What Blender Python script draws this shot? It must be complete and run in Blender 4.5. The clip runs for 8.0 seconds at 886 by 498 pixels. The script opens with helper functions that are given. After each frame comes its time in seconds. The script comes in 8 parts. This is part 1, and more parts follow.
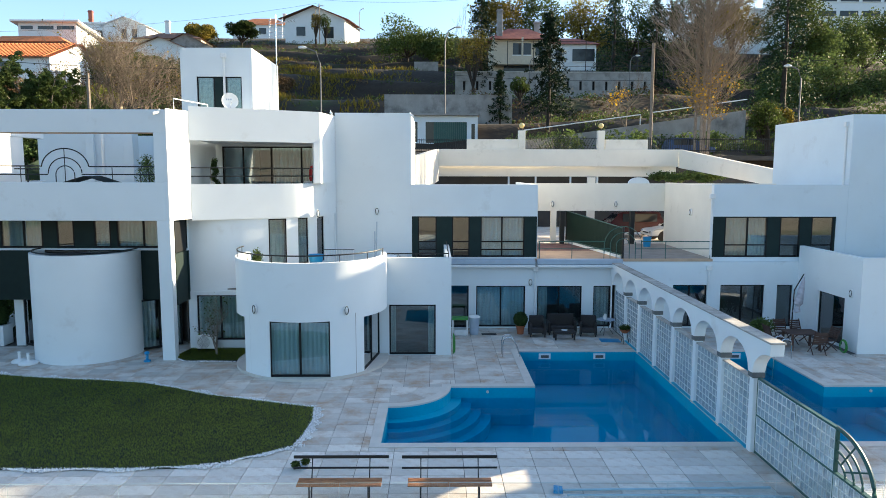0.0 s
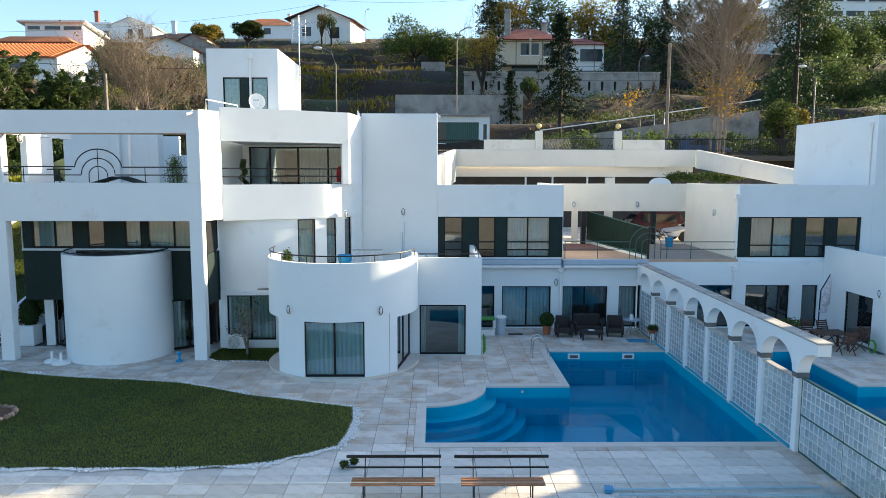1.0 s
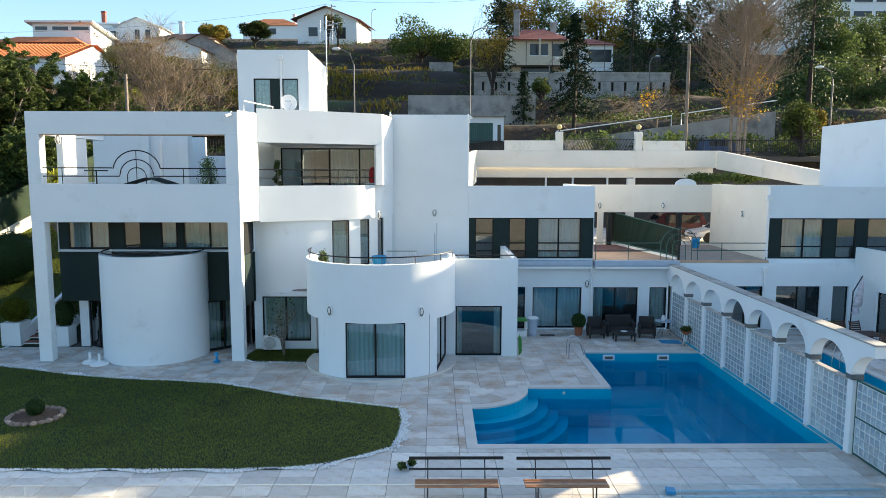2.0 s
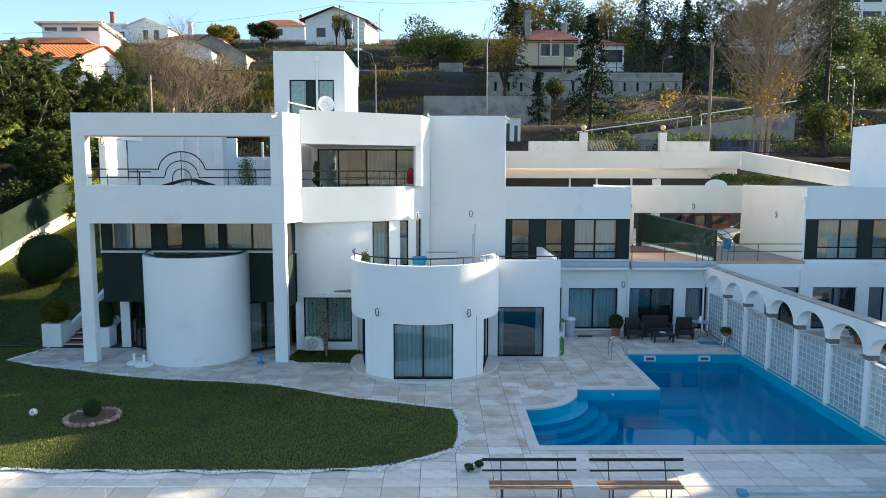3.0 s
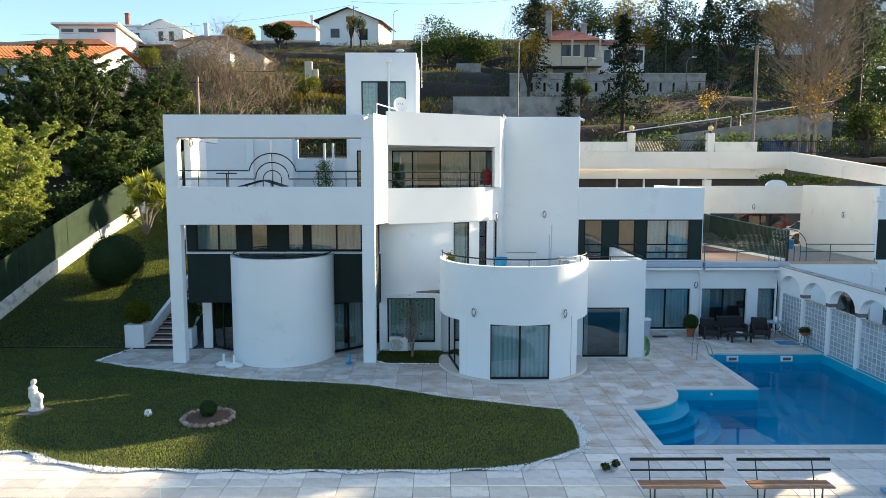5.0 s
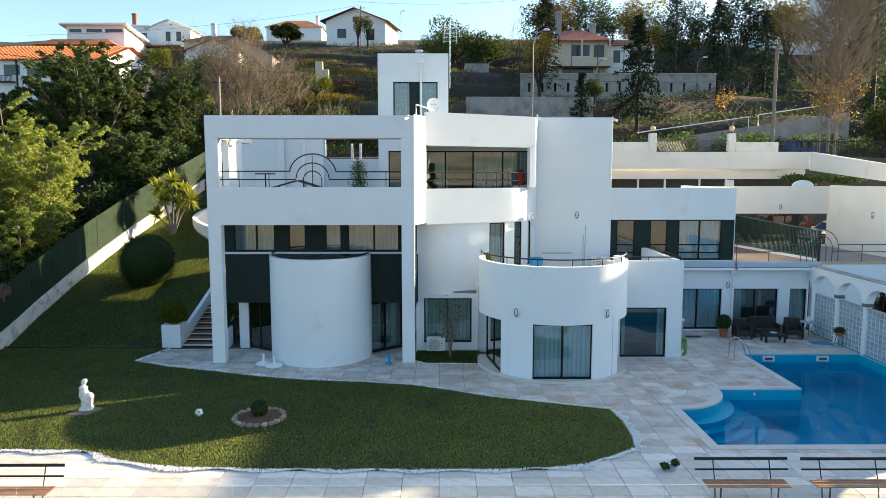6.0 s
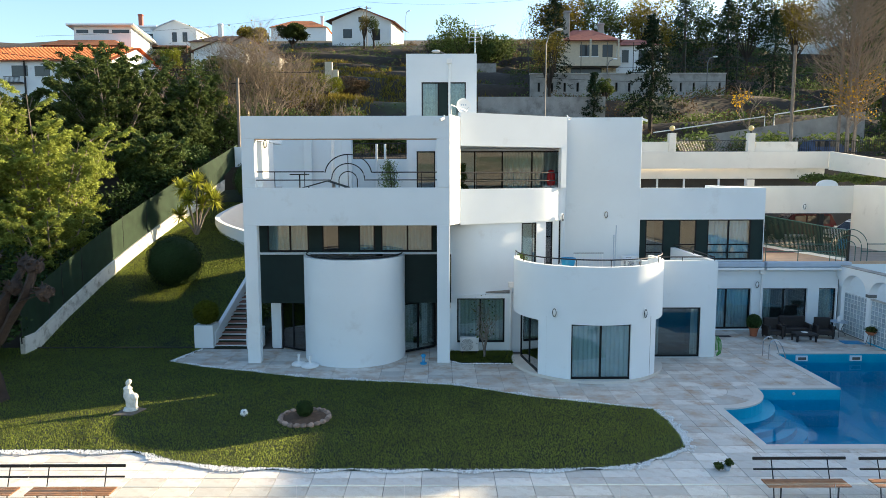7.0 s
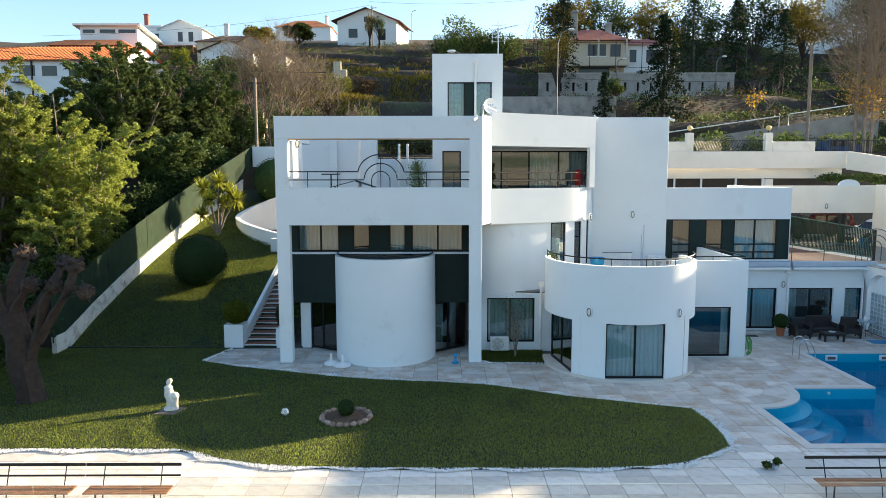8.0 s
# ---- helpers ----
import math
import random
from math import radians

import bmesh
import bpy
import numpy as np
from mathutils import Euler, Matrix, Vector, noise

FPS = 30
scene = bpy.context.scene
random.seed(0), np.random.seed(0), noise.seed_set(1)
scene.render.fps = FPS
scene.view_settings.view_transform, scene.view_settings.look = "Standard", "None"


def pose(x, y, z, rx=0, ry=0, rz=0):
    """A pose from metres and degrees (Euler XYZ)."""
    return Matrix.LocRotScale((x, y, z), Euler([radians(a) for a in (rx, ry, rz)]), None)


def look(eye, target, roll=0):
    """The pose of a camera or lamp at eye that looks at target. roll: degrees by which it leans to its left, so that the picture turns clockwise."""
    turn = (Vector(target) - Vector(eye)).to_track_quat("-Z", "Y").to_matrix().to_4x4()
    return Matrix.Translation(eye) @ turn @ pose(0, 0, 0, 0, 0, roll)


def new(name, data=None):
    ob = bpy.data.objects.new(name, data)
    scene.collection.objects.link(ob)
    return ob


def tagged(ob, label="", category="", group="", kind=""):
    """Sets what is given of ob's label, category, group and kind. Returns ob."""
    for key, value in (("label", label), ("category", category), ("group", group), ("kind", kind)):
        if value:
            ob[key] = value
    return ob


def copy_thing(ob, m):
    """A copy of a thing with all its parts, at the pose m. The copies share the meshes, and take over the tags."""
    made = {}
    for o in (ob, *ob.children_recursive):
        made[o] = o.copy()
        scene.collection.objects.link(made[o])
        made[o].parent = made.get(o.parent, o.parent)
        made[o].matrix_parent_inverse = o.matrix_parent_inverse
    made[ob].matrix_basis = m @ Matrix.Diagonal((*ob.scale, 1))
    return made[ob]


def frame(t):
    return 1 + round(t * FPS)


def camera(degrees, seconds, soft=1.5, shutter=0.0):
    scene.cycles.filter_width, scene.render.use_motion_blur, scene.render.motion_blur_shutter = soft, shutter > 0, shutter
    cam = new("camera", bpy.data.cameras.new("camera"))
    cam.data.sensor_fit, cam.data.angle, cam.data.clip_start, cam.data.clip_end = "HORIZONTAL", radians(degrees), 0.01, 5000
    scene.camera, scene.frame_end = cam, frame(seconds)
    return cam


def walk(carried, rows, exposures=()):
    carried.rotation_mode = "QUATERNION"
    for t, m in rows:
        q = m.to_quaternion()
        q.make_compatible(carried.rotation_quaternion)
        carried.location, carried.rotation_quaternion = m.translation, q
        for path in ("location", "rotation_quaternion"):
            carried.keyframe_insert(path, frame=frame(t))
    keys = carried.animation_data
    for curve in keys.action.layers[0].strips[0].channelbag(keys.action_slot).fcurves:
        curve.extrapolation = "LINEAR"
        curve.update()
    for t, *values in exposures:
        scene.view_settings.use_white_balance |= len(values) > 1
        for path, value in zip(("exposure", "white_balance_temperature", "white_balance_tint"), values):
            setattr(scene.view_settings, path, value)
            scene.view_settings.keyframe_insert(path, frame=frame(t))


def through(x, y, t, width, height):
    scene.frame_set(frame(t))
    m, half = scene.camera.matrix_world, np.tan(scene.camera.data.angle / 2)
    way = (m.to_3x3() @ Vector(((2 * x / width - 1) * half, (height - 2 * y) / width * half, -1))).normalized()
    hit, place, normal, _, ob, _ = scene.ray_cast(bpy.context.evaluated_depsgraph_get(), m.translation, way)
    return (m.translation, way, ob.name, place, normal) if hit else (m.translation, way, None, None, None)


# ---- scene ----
cam = camera(66.0, 8.0, soft=0.8)
PATH = [
    (0, (0.153, 0.019, 7.624), (0.179, 2.006, 7.401), 0.1),
    (0.5, (-0.428, 0.003, 7.627), (-0.403, 1.991, 7.403), 0.1),
    (1, (-1.066, -0.042, 7.644), (-1.043, 1.945, 7.421), 0.1),
    (1.5, (-1.762, -0.052, 7.67), (-1.74, 1.935, 7.447), 0.1),
    (3, (-4.248, -0.054, 7.724), (-4.232, 1.934, 7.502), 0.1),
    (3.5, (-5.124, -0.065, 7.74), (-5.109, 1.922, 7.518), 0.0),
    (4, (-6.019, -0.115, 7.749), (-6.006, 1.873, 7.528), 0.0),
    (4.5, (-6.926, -0.117, 7.749), (-6.913, 1.871, 7.528), -0.0),
    (6, (-9.345, -0.218, 7.773), (-9.335, 1.77, 7.552), -0.0),
    (6.5, (-10.057, -0.228, 7.781), (-10.049, 1.76, 7.56), -0.1),
    (7, (-10.734, -0.238, 7.787), (-10.727, 1.75, 7.566), -0.1),
    (7.5, (-11.385, -0.254, 7.792), (-11.379, 1.734, 7.571), -0.1),
    (8, (-12.013, -0.298, 7.798), (-12.008, 1.689, 7.576), -0.1),
]
walk(cam, [(t, look(eye, target, roll)) for t, eye, target, roll in PATH], [(0, 2.41, 5750, 6), (8, 2.44, 6000, 6)])

# ---- world, sun, exposure ----
SUN_FROM = Vector((0.906, 0.423, 0.0)).normalized()
ELEV = radians(16.2)
world = bpy.data.worlds.new("world")
scene.world = world
world.use_nodes = True
wn = world.node_tree.nodes
sky = wn.new("ShaderNodeTexSky")
sky.sky_type = "NISHITA"
sky.sun_disc = False
sky.sun_elevation = ELEV
sky.sun_rotation = math.atan2(SUN_FROM.x, SUN_FROM.y)
sky.air_density, sky.dust_density, sky.ozone_density = 1.0, 1.3, 1.3
wn["Background"].inputs["Strength"].default_value = 0.06
world.node_tree.links.new(sky.outputs["Color"], wn["Background"].inputs["Color"])
sun_data = bpy.data.lights.new("sun", "SUN")
sun_data.energy, sun_data.angle, sun_data.color = 3.3, radians(0.5), (1.0, 0.74, 0.45)
sun = new("sun", sun_data)
sun.matrix_basis = look((60, 30, 40), (60 - SUN_FROM.x * 10, 30 - SUN_FROM.y * 10, 40 - 10 * math.tan(ELEV)))


# ---- materials ----
def mat(name, color, rough=0.7, metal=0.0, var=0.15, scale=3.0, fine=40.0, bump=0.15, dist=0.01, spread=0.0, spec=0.5, stain=None, stain_at=(0.55, 0.75), stain_scale=0.6):
    """A surface with tone variation at two scales, fine relief, optional stains, and a tone shift from piece to piece."""
    m = bpy.data.materials.new(name)
    m.use_nodes = True
    nt = m.node_tree
    nd, ln = nt.nodes, nt.links
    b = nd["Principled BSDF"]
    b.inputs["Roughness"].default_value, b.inputs["Metallic"].default_value = rough, metal
    b.inputs["Specular IOR Level"].default_value = spec
    co = nd.new("ShaderNodeTexCoord").outputs["Object"]
    n1, n2 = nd.new("ShaderNodeTexNoise"), nd.new("ShaderNodeTexNoise")
    n1.inputs["Scale"].default_value, n2.inputs["Scale"].default_value = scale, fine
    n1.inputs["Detail"].default_value, n2.inputs["Detail"].default_value = 4, 3
    ln.new(co, n1.inputs["Vector"]), ln.new(co, n2.inputs["Vector"])
    mul = nd.new("ShaderNodeMath")
    mul.operation = "MULTIPLY_ADD"
    ln.new(n2.outputs["Fac"], mul.inputs[0])
    mul.inputs[1].default_value = 0.5
    ln.new(n1.outputs["Fac"], mul.inputs[2])
    rng = nd.new("ShaderNodeMapRange")
    rng.inputs["From Min"].default_value, rng.inputs["From Max"].default_value = 0.45, 1.05
    rng.inputs["To Min"].default_value, rng.inputs["To Max"].default_value = 1 - var, 1 + var
    ln.new(mul.outputs[0], rng.inputs["Value"])
    val = rng.outputs["Result"]
    if spread:
        info = nd.new("ShaderNodeObjectInfo")
        r2 = nd.new("ShaderNodeMapRange")
        r2.inputs["To Min"].default_value, r2.inputs["To Max"].default_value = 1 - spread, 1 + spread
        ln.new(info.outputs["Random"], r2.inputs["Value"])
        geo = nd.new("ShaderNodeNewGeometry")
        r3 = nd.new("ShaderNodeMapRange")
        r3.inputs["To Min"].default_value, r3.inputs["To Max"].default_value = 1 - spread, 1 + spread
        ln.new(geo.outputs["Random Per Island"], r3.inputs["Value"])
        for r in (r2, r3):
            mm = nd.new("ShaderNodeMath")
            mm.operation = "MULTIPLY"
            ln.new(val, mm.inputs[0]), ln.new(r.outputs["Result"], mm.inputs[1])
            val = mm.outputs[0]
    hsv = nd.new("ShaderNodeHueSaturation")
    hsv.inputs["Color"].default_value = (*color, 1)
    ln.new(val, hsv.inputs["Value"])
    out = hsv.outputs["Color"]
    if stain:
        n3 = nd.new("ShaderNodeTexNoise")
        n3.inputs["Scale"].default_value, n3.inputs["Detail"].default_value, n3.inputs["Roughness"].default_value = stain_scale, 8, 0.65
        ln.new(co, n3.inputs["Vector"])
        r4 = nd.new("ShaderNodeMapRange")
        r4.inputs["From Min"].default_value, r4.inputs["From Max"].default_value = stain_at
        ln.new(n3.outputs["Fac"], r4.inputs["Value"])
        mix = nd.new("ShaderNodeMix")
        mix.data_type = "RGBA"
        ln.new(r4.outputs["Result"], mix.inputs["Factor"])
        ln.new(out, mix.inputs["A"])
        mix.inputs["B"].default_value = (*stain, 1)
        out = mix.outputs["Result"]
    ln.new(out, b.inputs["Base Color"])
    if bump:
        bp = nd.new("ShaderNodeBump")
        bp.inputs["Strength"].default_value, bp.inputs["Distance"].default_value = bump, dist
        ln.new(mul.outputs[0], bp.inputs["Height"])
        ln.new(bp.outputs["Normal"], b.inputs["Normal"])
    return m


def glossy_glass(name, tint, ior=1.45, rough=0.0, ripple=0.0, ripple_scale=1.0, gain=1.0):
    """Clear sheet: see-through with a tint, and a mirror gloss by Fresnel."""
    m = bpy.data.materials.new(name)
    m.use_nodes = True
    nt = m.node_tree
    nd, ln = nt.nodes, nt.links
    nd.remove(nd["Principled BSDF"])
    tr, gl, fr, mx = nd.new("ShaderNodeBsdfTransparent"), nd.new("ShaderNodeBsdfGlossy"), nd.new("ShaderNodeFresnel"), nd.new("ShaderNodeMixShader")
    tr.inputs["Color"].default_value = (*tint, 1)
    gl.inputs["Roughness"].default_value = rough
    fr.inputs["IOR"].default_value = ior
    fac = fr.outputs["Fac"]
    if gain != 1.0:
        k = nd.new("ShaderNodeMath")
        k.operation, k.use_clamp = "MULTIPLY", True
        k.inputs[1].default_value = gain
        ln.new(fac, k.inputs[0])
        fac = k.outputs[0]
    ln.new(fac, mx.inputs["Fac"]), ln.new(tr.outputs[0], mx.inputs[1]), ln.new(gl.outputs[0], mx.inputs[2])
    if ripple:
        co = nd.new("ShaderNodeTexCoord").outputs["Object"]
        n = nd.new("ShaderNodeTexNoise")
        n.inputs["Scale"].default_value, n.inputs["Detail"].default_value = ripple_scale, 2
        ln.new(co, n.inputs["Vector"])
        bp = nd.new("ShaderNodeBump")
        bp.inputs["Strength"].default_value, bp.inputs["Distance"].default_value = ripple, 0.02
        ln.new(n.outputs["Fac"], bp.inputs["Height"])
        ln.new(bp.outputs["Normal"], gl.inputs["Normal"]), ln.new(bp.outputs["Normal"], fr.inputs["Normal"])
    ln.new(mx.outputs[0], nd["Material Output"].inputs["Surface"])
    return m


PLASTER = mat("white_plaster", (0.74, 0.775, 0.785), 0.85, var=0.035, scale=0.7, fine=60, bump=0.12, dist=0.004, stain=(0.56, 0.55, 0.52), stain_at=(0.6, 0.92), stain_scale=0.9)
COPING = mat("weathered_coping", (0.36, 0.35, 0.32), 0.9, var=0.35, scale=3, fine=30, bump=0.3, stain=(0.2, 0.19, 0.17), stain_at=(0.5, 0.7))
GREEN_METAL = mat("dark_green_metal", (0.01, 0.024, 0.022), 0.6, var=0.15, bump=0.05, spec=0.25)
DARK_FRAME = mat("black_aluminium", (0.006, 0.007, 0.008), 0.5, var=0.1, bump=0.0, spec=0.25)
IRON = mat("black_iron", (0.015, 0.017, 0.017), 0.5, 0.3, bump=0.1)
GLASS = glossy_glass("window_glass", (0.76, 0.88, 0.92), 1.5, gain=3.2)
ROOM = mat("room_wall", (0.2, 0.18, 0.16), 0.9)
PALE_CURTAIN = mat("pale_blind", (0.8, 0.82, 0.82), 0.9, var=0.05)
GREY_CURTAIN = mat("patterned_grey_curtain", (0.36, 0.34, 0.29), 0.95, var=0.35, scale=7, bump=0.1)
CURTAIN = mat("linen_curtain", (0.64, 0.61, 0.55), 0.95, var=0.12, scale=2, bump=0.1)
SLAB = mat("stone_paving", (0.63, 0.59, 0.53), 0.75, var=0.14, scale=1.6, fine=22, bump=0.2, dist=0.004, spread=0.18, stain=(0.42, 0.29, 0.19), stain_at=(0.46, 0.7), stain_scale=1.3)
# stained plaster whose cream base includes the warm light bounced from sunlit walls
BOUNCE_CREAM = mat("bounce_cream_plaster", (0.8, 0.755, 0.66), 0.88, var=0.06, scale=0.7, fine=60, bump=0.12, dist=0.004, stain=(0.5, 0.45, 0.36), stain_at=(0.58, 0.85), stain_scale=0.9)
TERRACE_TILE = mat("pale_terracotta_tiles", (0.52, 0.36, 0.24), 0.8, var=0.15, scale=2)
RED_TILES = mat("dark_red_floor_tiles", (0.2, 0.1, 0.085), 0.8, var=0.2, scale=3)
DRIVE = mat("grey_brown_paving", (0.36, 0.3, 0.25), 0.85, var=0.2, scale=2)
JOINT = mat("dark_joint", (0.12, 0.11, 0.1), 0.95)
POOL_EDGE = mat("pale_pool_coping", (0.6, 0.56, 0.5), 0.75, var=0.1, scale=2, fine=30)
POOL_BLUE = mat("blue_pool_paint", (0.016, 0.34, 0.5), 0.5, var=0.12, scale=0.8, fine=14, bump=0.05)
WATER = glossy_glass("pool_water", (0.4, 0.9, 0.98), 1.33, ripple=0.06, ripple_scale=1.2, gain=0.45)
GRASS_SOIL = mat("lawn_soil", (0.012, 0.022, 0.008), 0.95, var=0.4, scale=1.2, fine=60, bump=0.6, dist=0.03)
GRAVEL = mat("white_gravel", (0.86, 0.85, 0.83), 0.9, var=0.3, scale=20, fine=60, spread=0.15)
HILL = mat("hill_scrub", (0.03, 0.022, 0.014), 1.0, var=0.5, scale=0.12, fine=1.5, bump=0.5, dist=0.3, stain=(0.035, 0.05, 0.012), stain_at=(0.58, 0.72), stain_scale=0.08)
# unseen land behind the camera, made pale to throw warm light on the walls
BOUNCE_VALLEY = mat("bounce_valley_land", (0.34, 0.27, 0.18), 0.95, var=0.3, scale=0.02, fine=0.4, bump=0.3, dist=0.3, stain=(0.12, 0.13, 0.06), stain_at=(0.5, 0.6), stain_scale=0.01)
ASPHALT = mat("asphalt", (0.055, 0.055, 0.055), 0.9)


# ---- mesh helpers ----
def thing(name, label, category, loc=(0, 0, 0), group="", kind=""):
    ob = new(name)
    ob.empty_display_size = 0.1
    ob.location = loc
    return tagged(ob, label, category, group, kind)


def link(name, bm, material, parent=None, smooth=False):
    me = bpy.data.meshes.new(name)
    bmesh.ops.recalc_face_normals(bm, faces=bm.faces)
    bm.to_mesh(me)
    bm.free()
    me.materials.append(material)
    if smooth:
        me.shade_smooth()
        me.set_sharp_from_angle(angle=radians(38))
    ob = new(name, me)
    if parent:
        ob.parent = parent
        up = Matrix.Translation(parent.location)
        if parent.parent:
            up = Matrix.Translation(parent.parent.location) @ parent.matrix_parent_inverse @ up
        ob.matrix_parent_inverse = up.inverted()
    return ob


def part(name, bm, material, parent, label="", smooth=False):
    return tagged(link(name, bm, material, parent, smooth), label)


def single(name, bm, material, label, category, group="", kind="", smooth=False):
    return tagged(link(name, bm, material, None, smooth), label, category, group, kind)


def prism(bm, pts, z0, z1):
    """A closed prism over a plan polygon."""
    lo = [bm.verts.new((x, y, z0)) for x, y in pts]
    hi = [bm.verts.new((x, y, z1)) for x, y in pts]
    n = len(pts)
    bm.faces.new(lo[::-1]), bm.faces.new(hi)
    for i in range(n):
        bm.faces.new((lo[i], lo[(i + 1) % n], hi[(i + 1) % n], hi[i]))


def box(bm, x0, x1, y0, y1, z0, z1, bevel=0.0):
    before = set(bm.verts) if bevel else None
    prism(bm, [(x0, y0), (x1, y0), (x1, y1), (x0, y1)], z0, z1)
    if bevel:
        vs = [v for v in bm.verts if v not in before]
        es = {e for v in vs for e in v.link_edges}
        bmesh.ops.bevel(bm, geom=list(es), offset=bevel, segments=1, affect="EDGES")


def obox(bm, p0, p1, u0, u1, d0, d1, z0, z1):
    """A box along the plan line p0-p1: u metres along it, d metres behind it (to its left), z up."""
    a, b = Vector(p0), Vector(p1)
    t = (b - a).normalized()
    n = Vector((-t.y, t.x))
    prism(bm, [tuple(a + t * u + n * d) for u, d in ((u0, d0), (u1, d0), (u1, d1), (u0, d1))], z0, z1)


def offset_path(pts, d):
    out = []
    for i, p in enumerate(pts):
        a, b = Vector(pts[max(i - 1, 0)]), Vector(pts[min(i + 1, len(pts) - 1)])
        t = (b - a).normalized()
        out.append((p[0] - t.y * d, p[1] + t.x * d))
    return out


def path_wall(bm, pts, th, z0, z1):
    """A wall of thickness th that follows a plan line; th goes to the left of its direction."""
    prism_pts = list(pts) + offset_path(pts, th)[::-1]
    inner = offset_path(pts, th)
    rows = []
    for p, q in zip(pts, inner):
        rows.append([bm.verts.new((p[0], p[1], z0)), bm.verts.new((p[0], p[1], z1)), bm.verts.new((q[0], q[1], z1)), bm.verts.new((q[0], q[1], z0))])
    for r, s in zip(rows, rows[1:]):
        for k in range(4):
            bm.faces.new((r[k], s[k], s[(k + 1) % 4], r[(k + 1) % 4]))
    bm.faces.new(rows[0]), bm.faces.new(rows[-1][::-1])


def arc(cx, cy, r, a0, a1, n=24):
    return [(cx + r * math.cos(radians(a0 + (a1 - a0) * i / n)), cy + r * math.sin(radians(a0 + (a1 - a0) * i / n))) for i in range(n + 1)]


def spline(pts, n=6):
    """A smooth plan line through the points."""
    p = [Vector(q) for q in pts]
    p = [p[0] * 2 - p[1]] + p + [p[-1] * 2 - p[-2]]
    out = []
    for a, b, c, d in zip(p, p[1:], p[2:], p[3:]):
        for k in range(n):
            t = k / n
            out.append(tuple(0.5 * (2 * b + (c - a) * t + (2 * a - 5 * b + 4 * c - d) * t * t + (3 * b - a - 3 * c + d) * t ** 3)))
    return out + [tuple(p[-2])]


def wall(parent, p0, p1, th, z0, z1, holes=(), name="wall", material=None, label=""):
    """A straight wall with rectangular openings (u0, u1, z0, z1)."""
    bm = bmesh.new()
    length = (Vector(p1) - Vector(p0)).length
    us = sorted({0.0, length, *[min(max(u, 0), length) for h in holes for u in h[:2]]})
    for a, b in zip(us, us[1:]):
        if b - a < 1e-4:
            continue
        cuts = sorted((max(h[2], z0), min(h[3], z1)) for h in holes if h[0] < (a + b) / 2 < h[1])
        z = z0
        for lo, hi in cuts:
            if lo - z > 1e-3:
                obox(bm, p0, p1, a, b, 0, th, z, lo)
            z = hi
        if z1 - z > 1e-3:
            obox(bm, p0, p1, a, b, 0, th, z, z1)
    bmesh.ops.remove_doubles(bm, verts=bm.verts, dist=1e-4)
    left = set(bm.verts)
    first = None
    while left:
        todo, island = [left.pop()], set()
        while todo:
            v = todo.pop()
            island.add(v)
            near = [e.other_vert(v) for e in v.link_edges if e.other_vert(v) in left]
            left.difference_update(near)
            todo.extend(near)
        piece = bmesh.new()
        twin = {v: piece.verts.new(v.co) for v in island}
        for f in bm.faces:
            if f.verts[0] in island:
                piece.faces.new([twin[v] for v in f.verts])
        ob = part(name, piece, material or PLASTER, parent, label)
        first = first or ob
    bm.free()
    return first


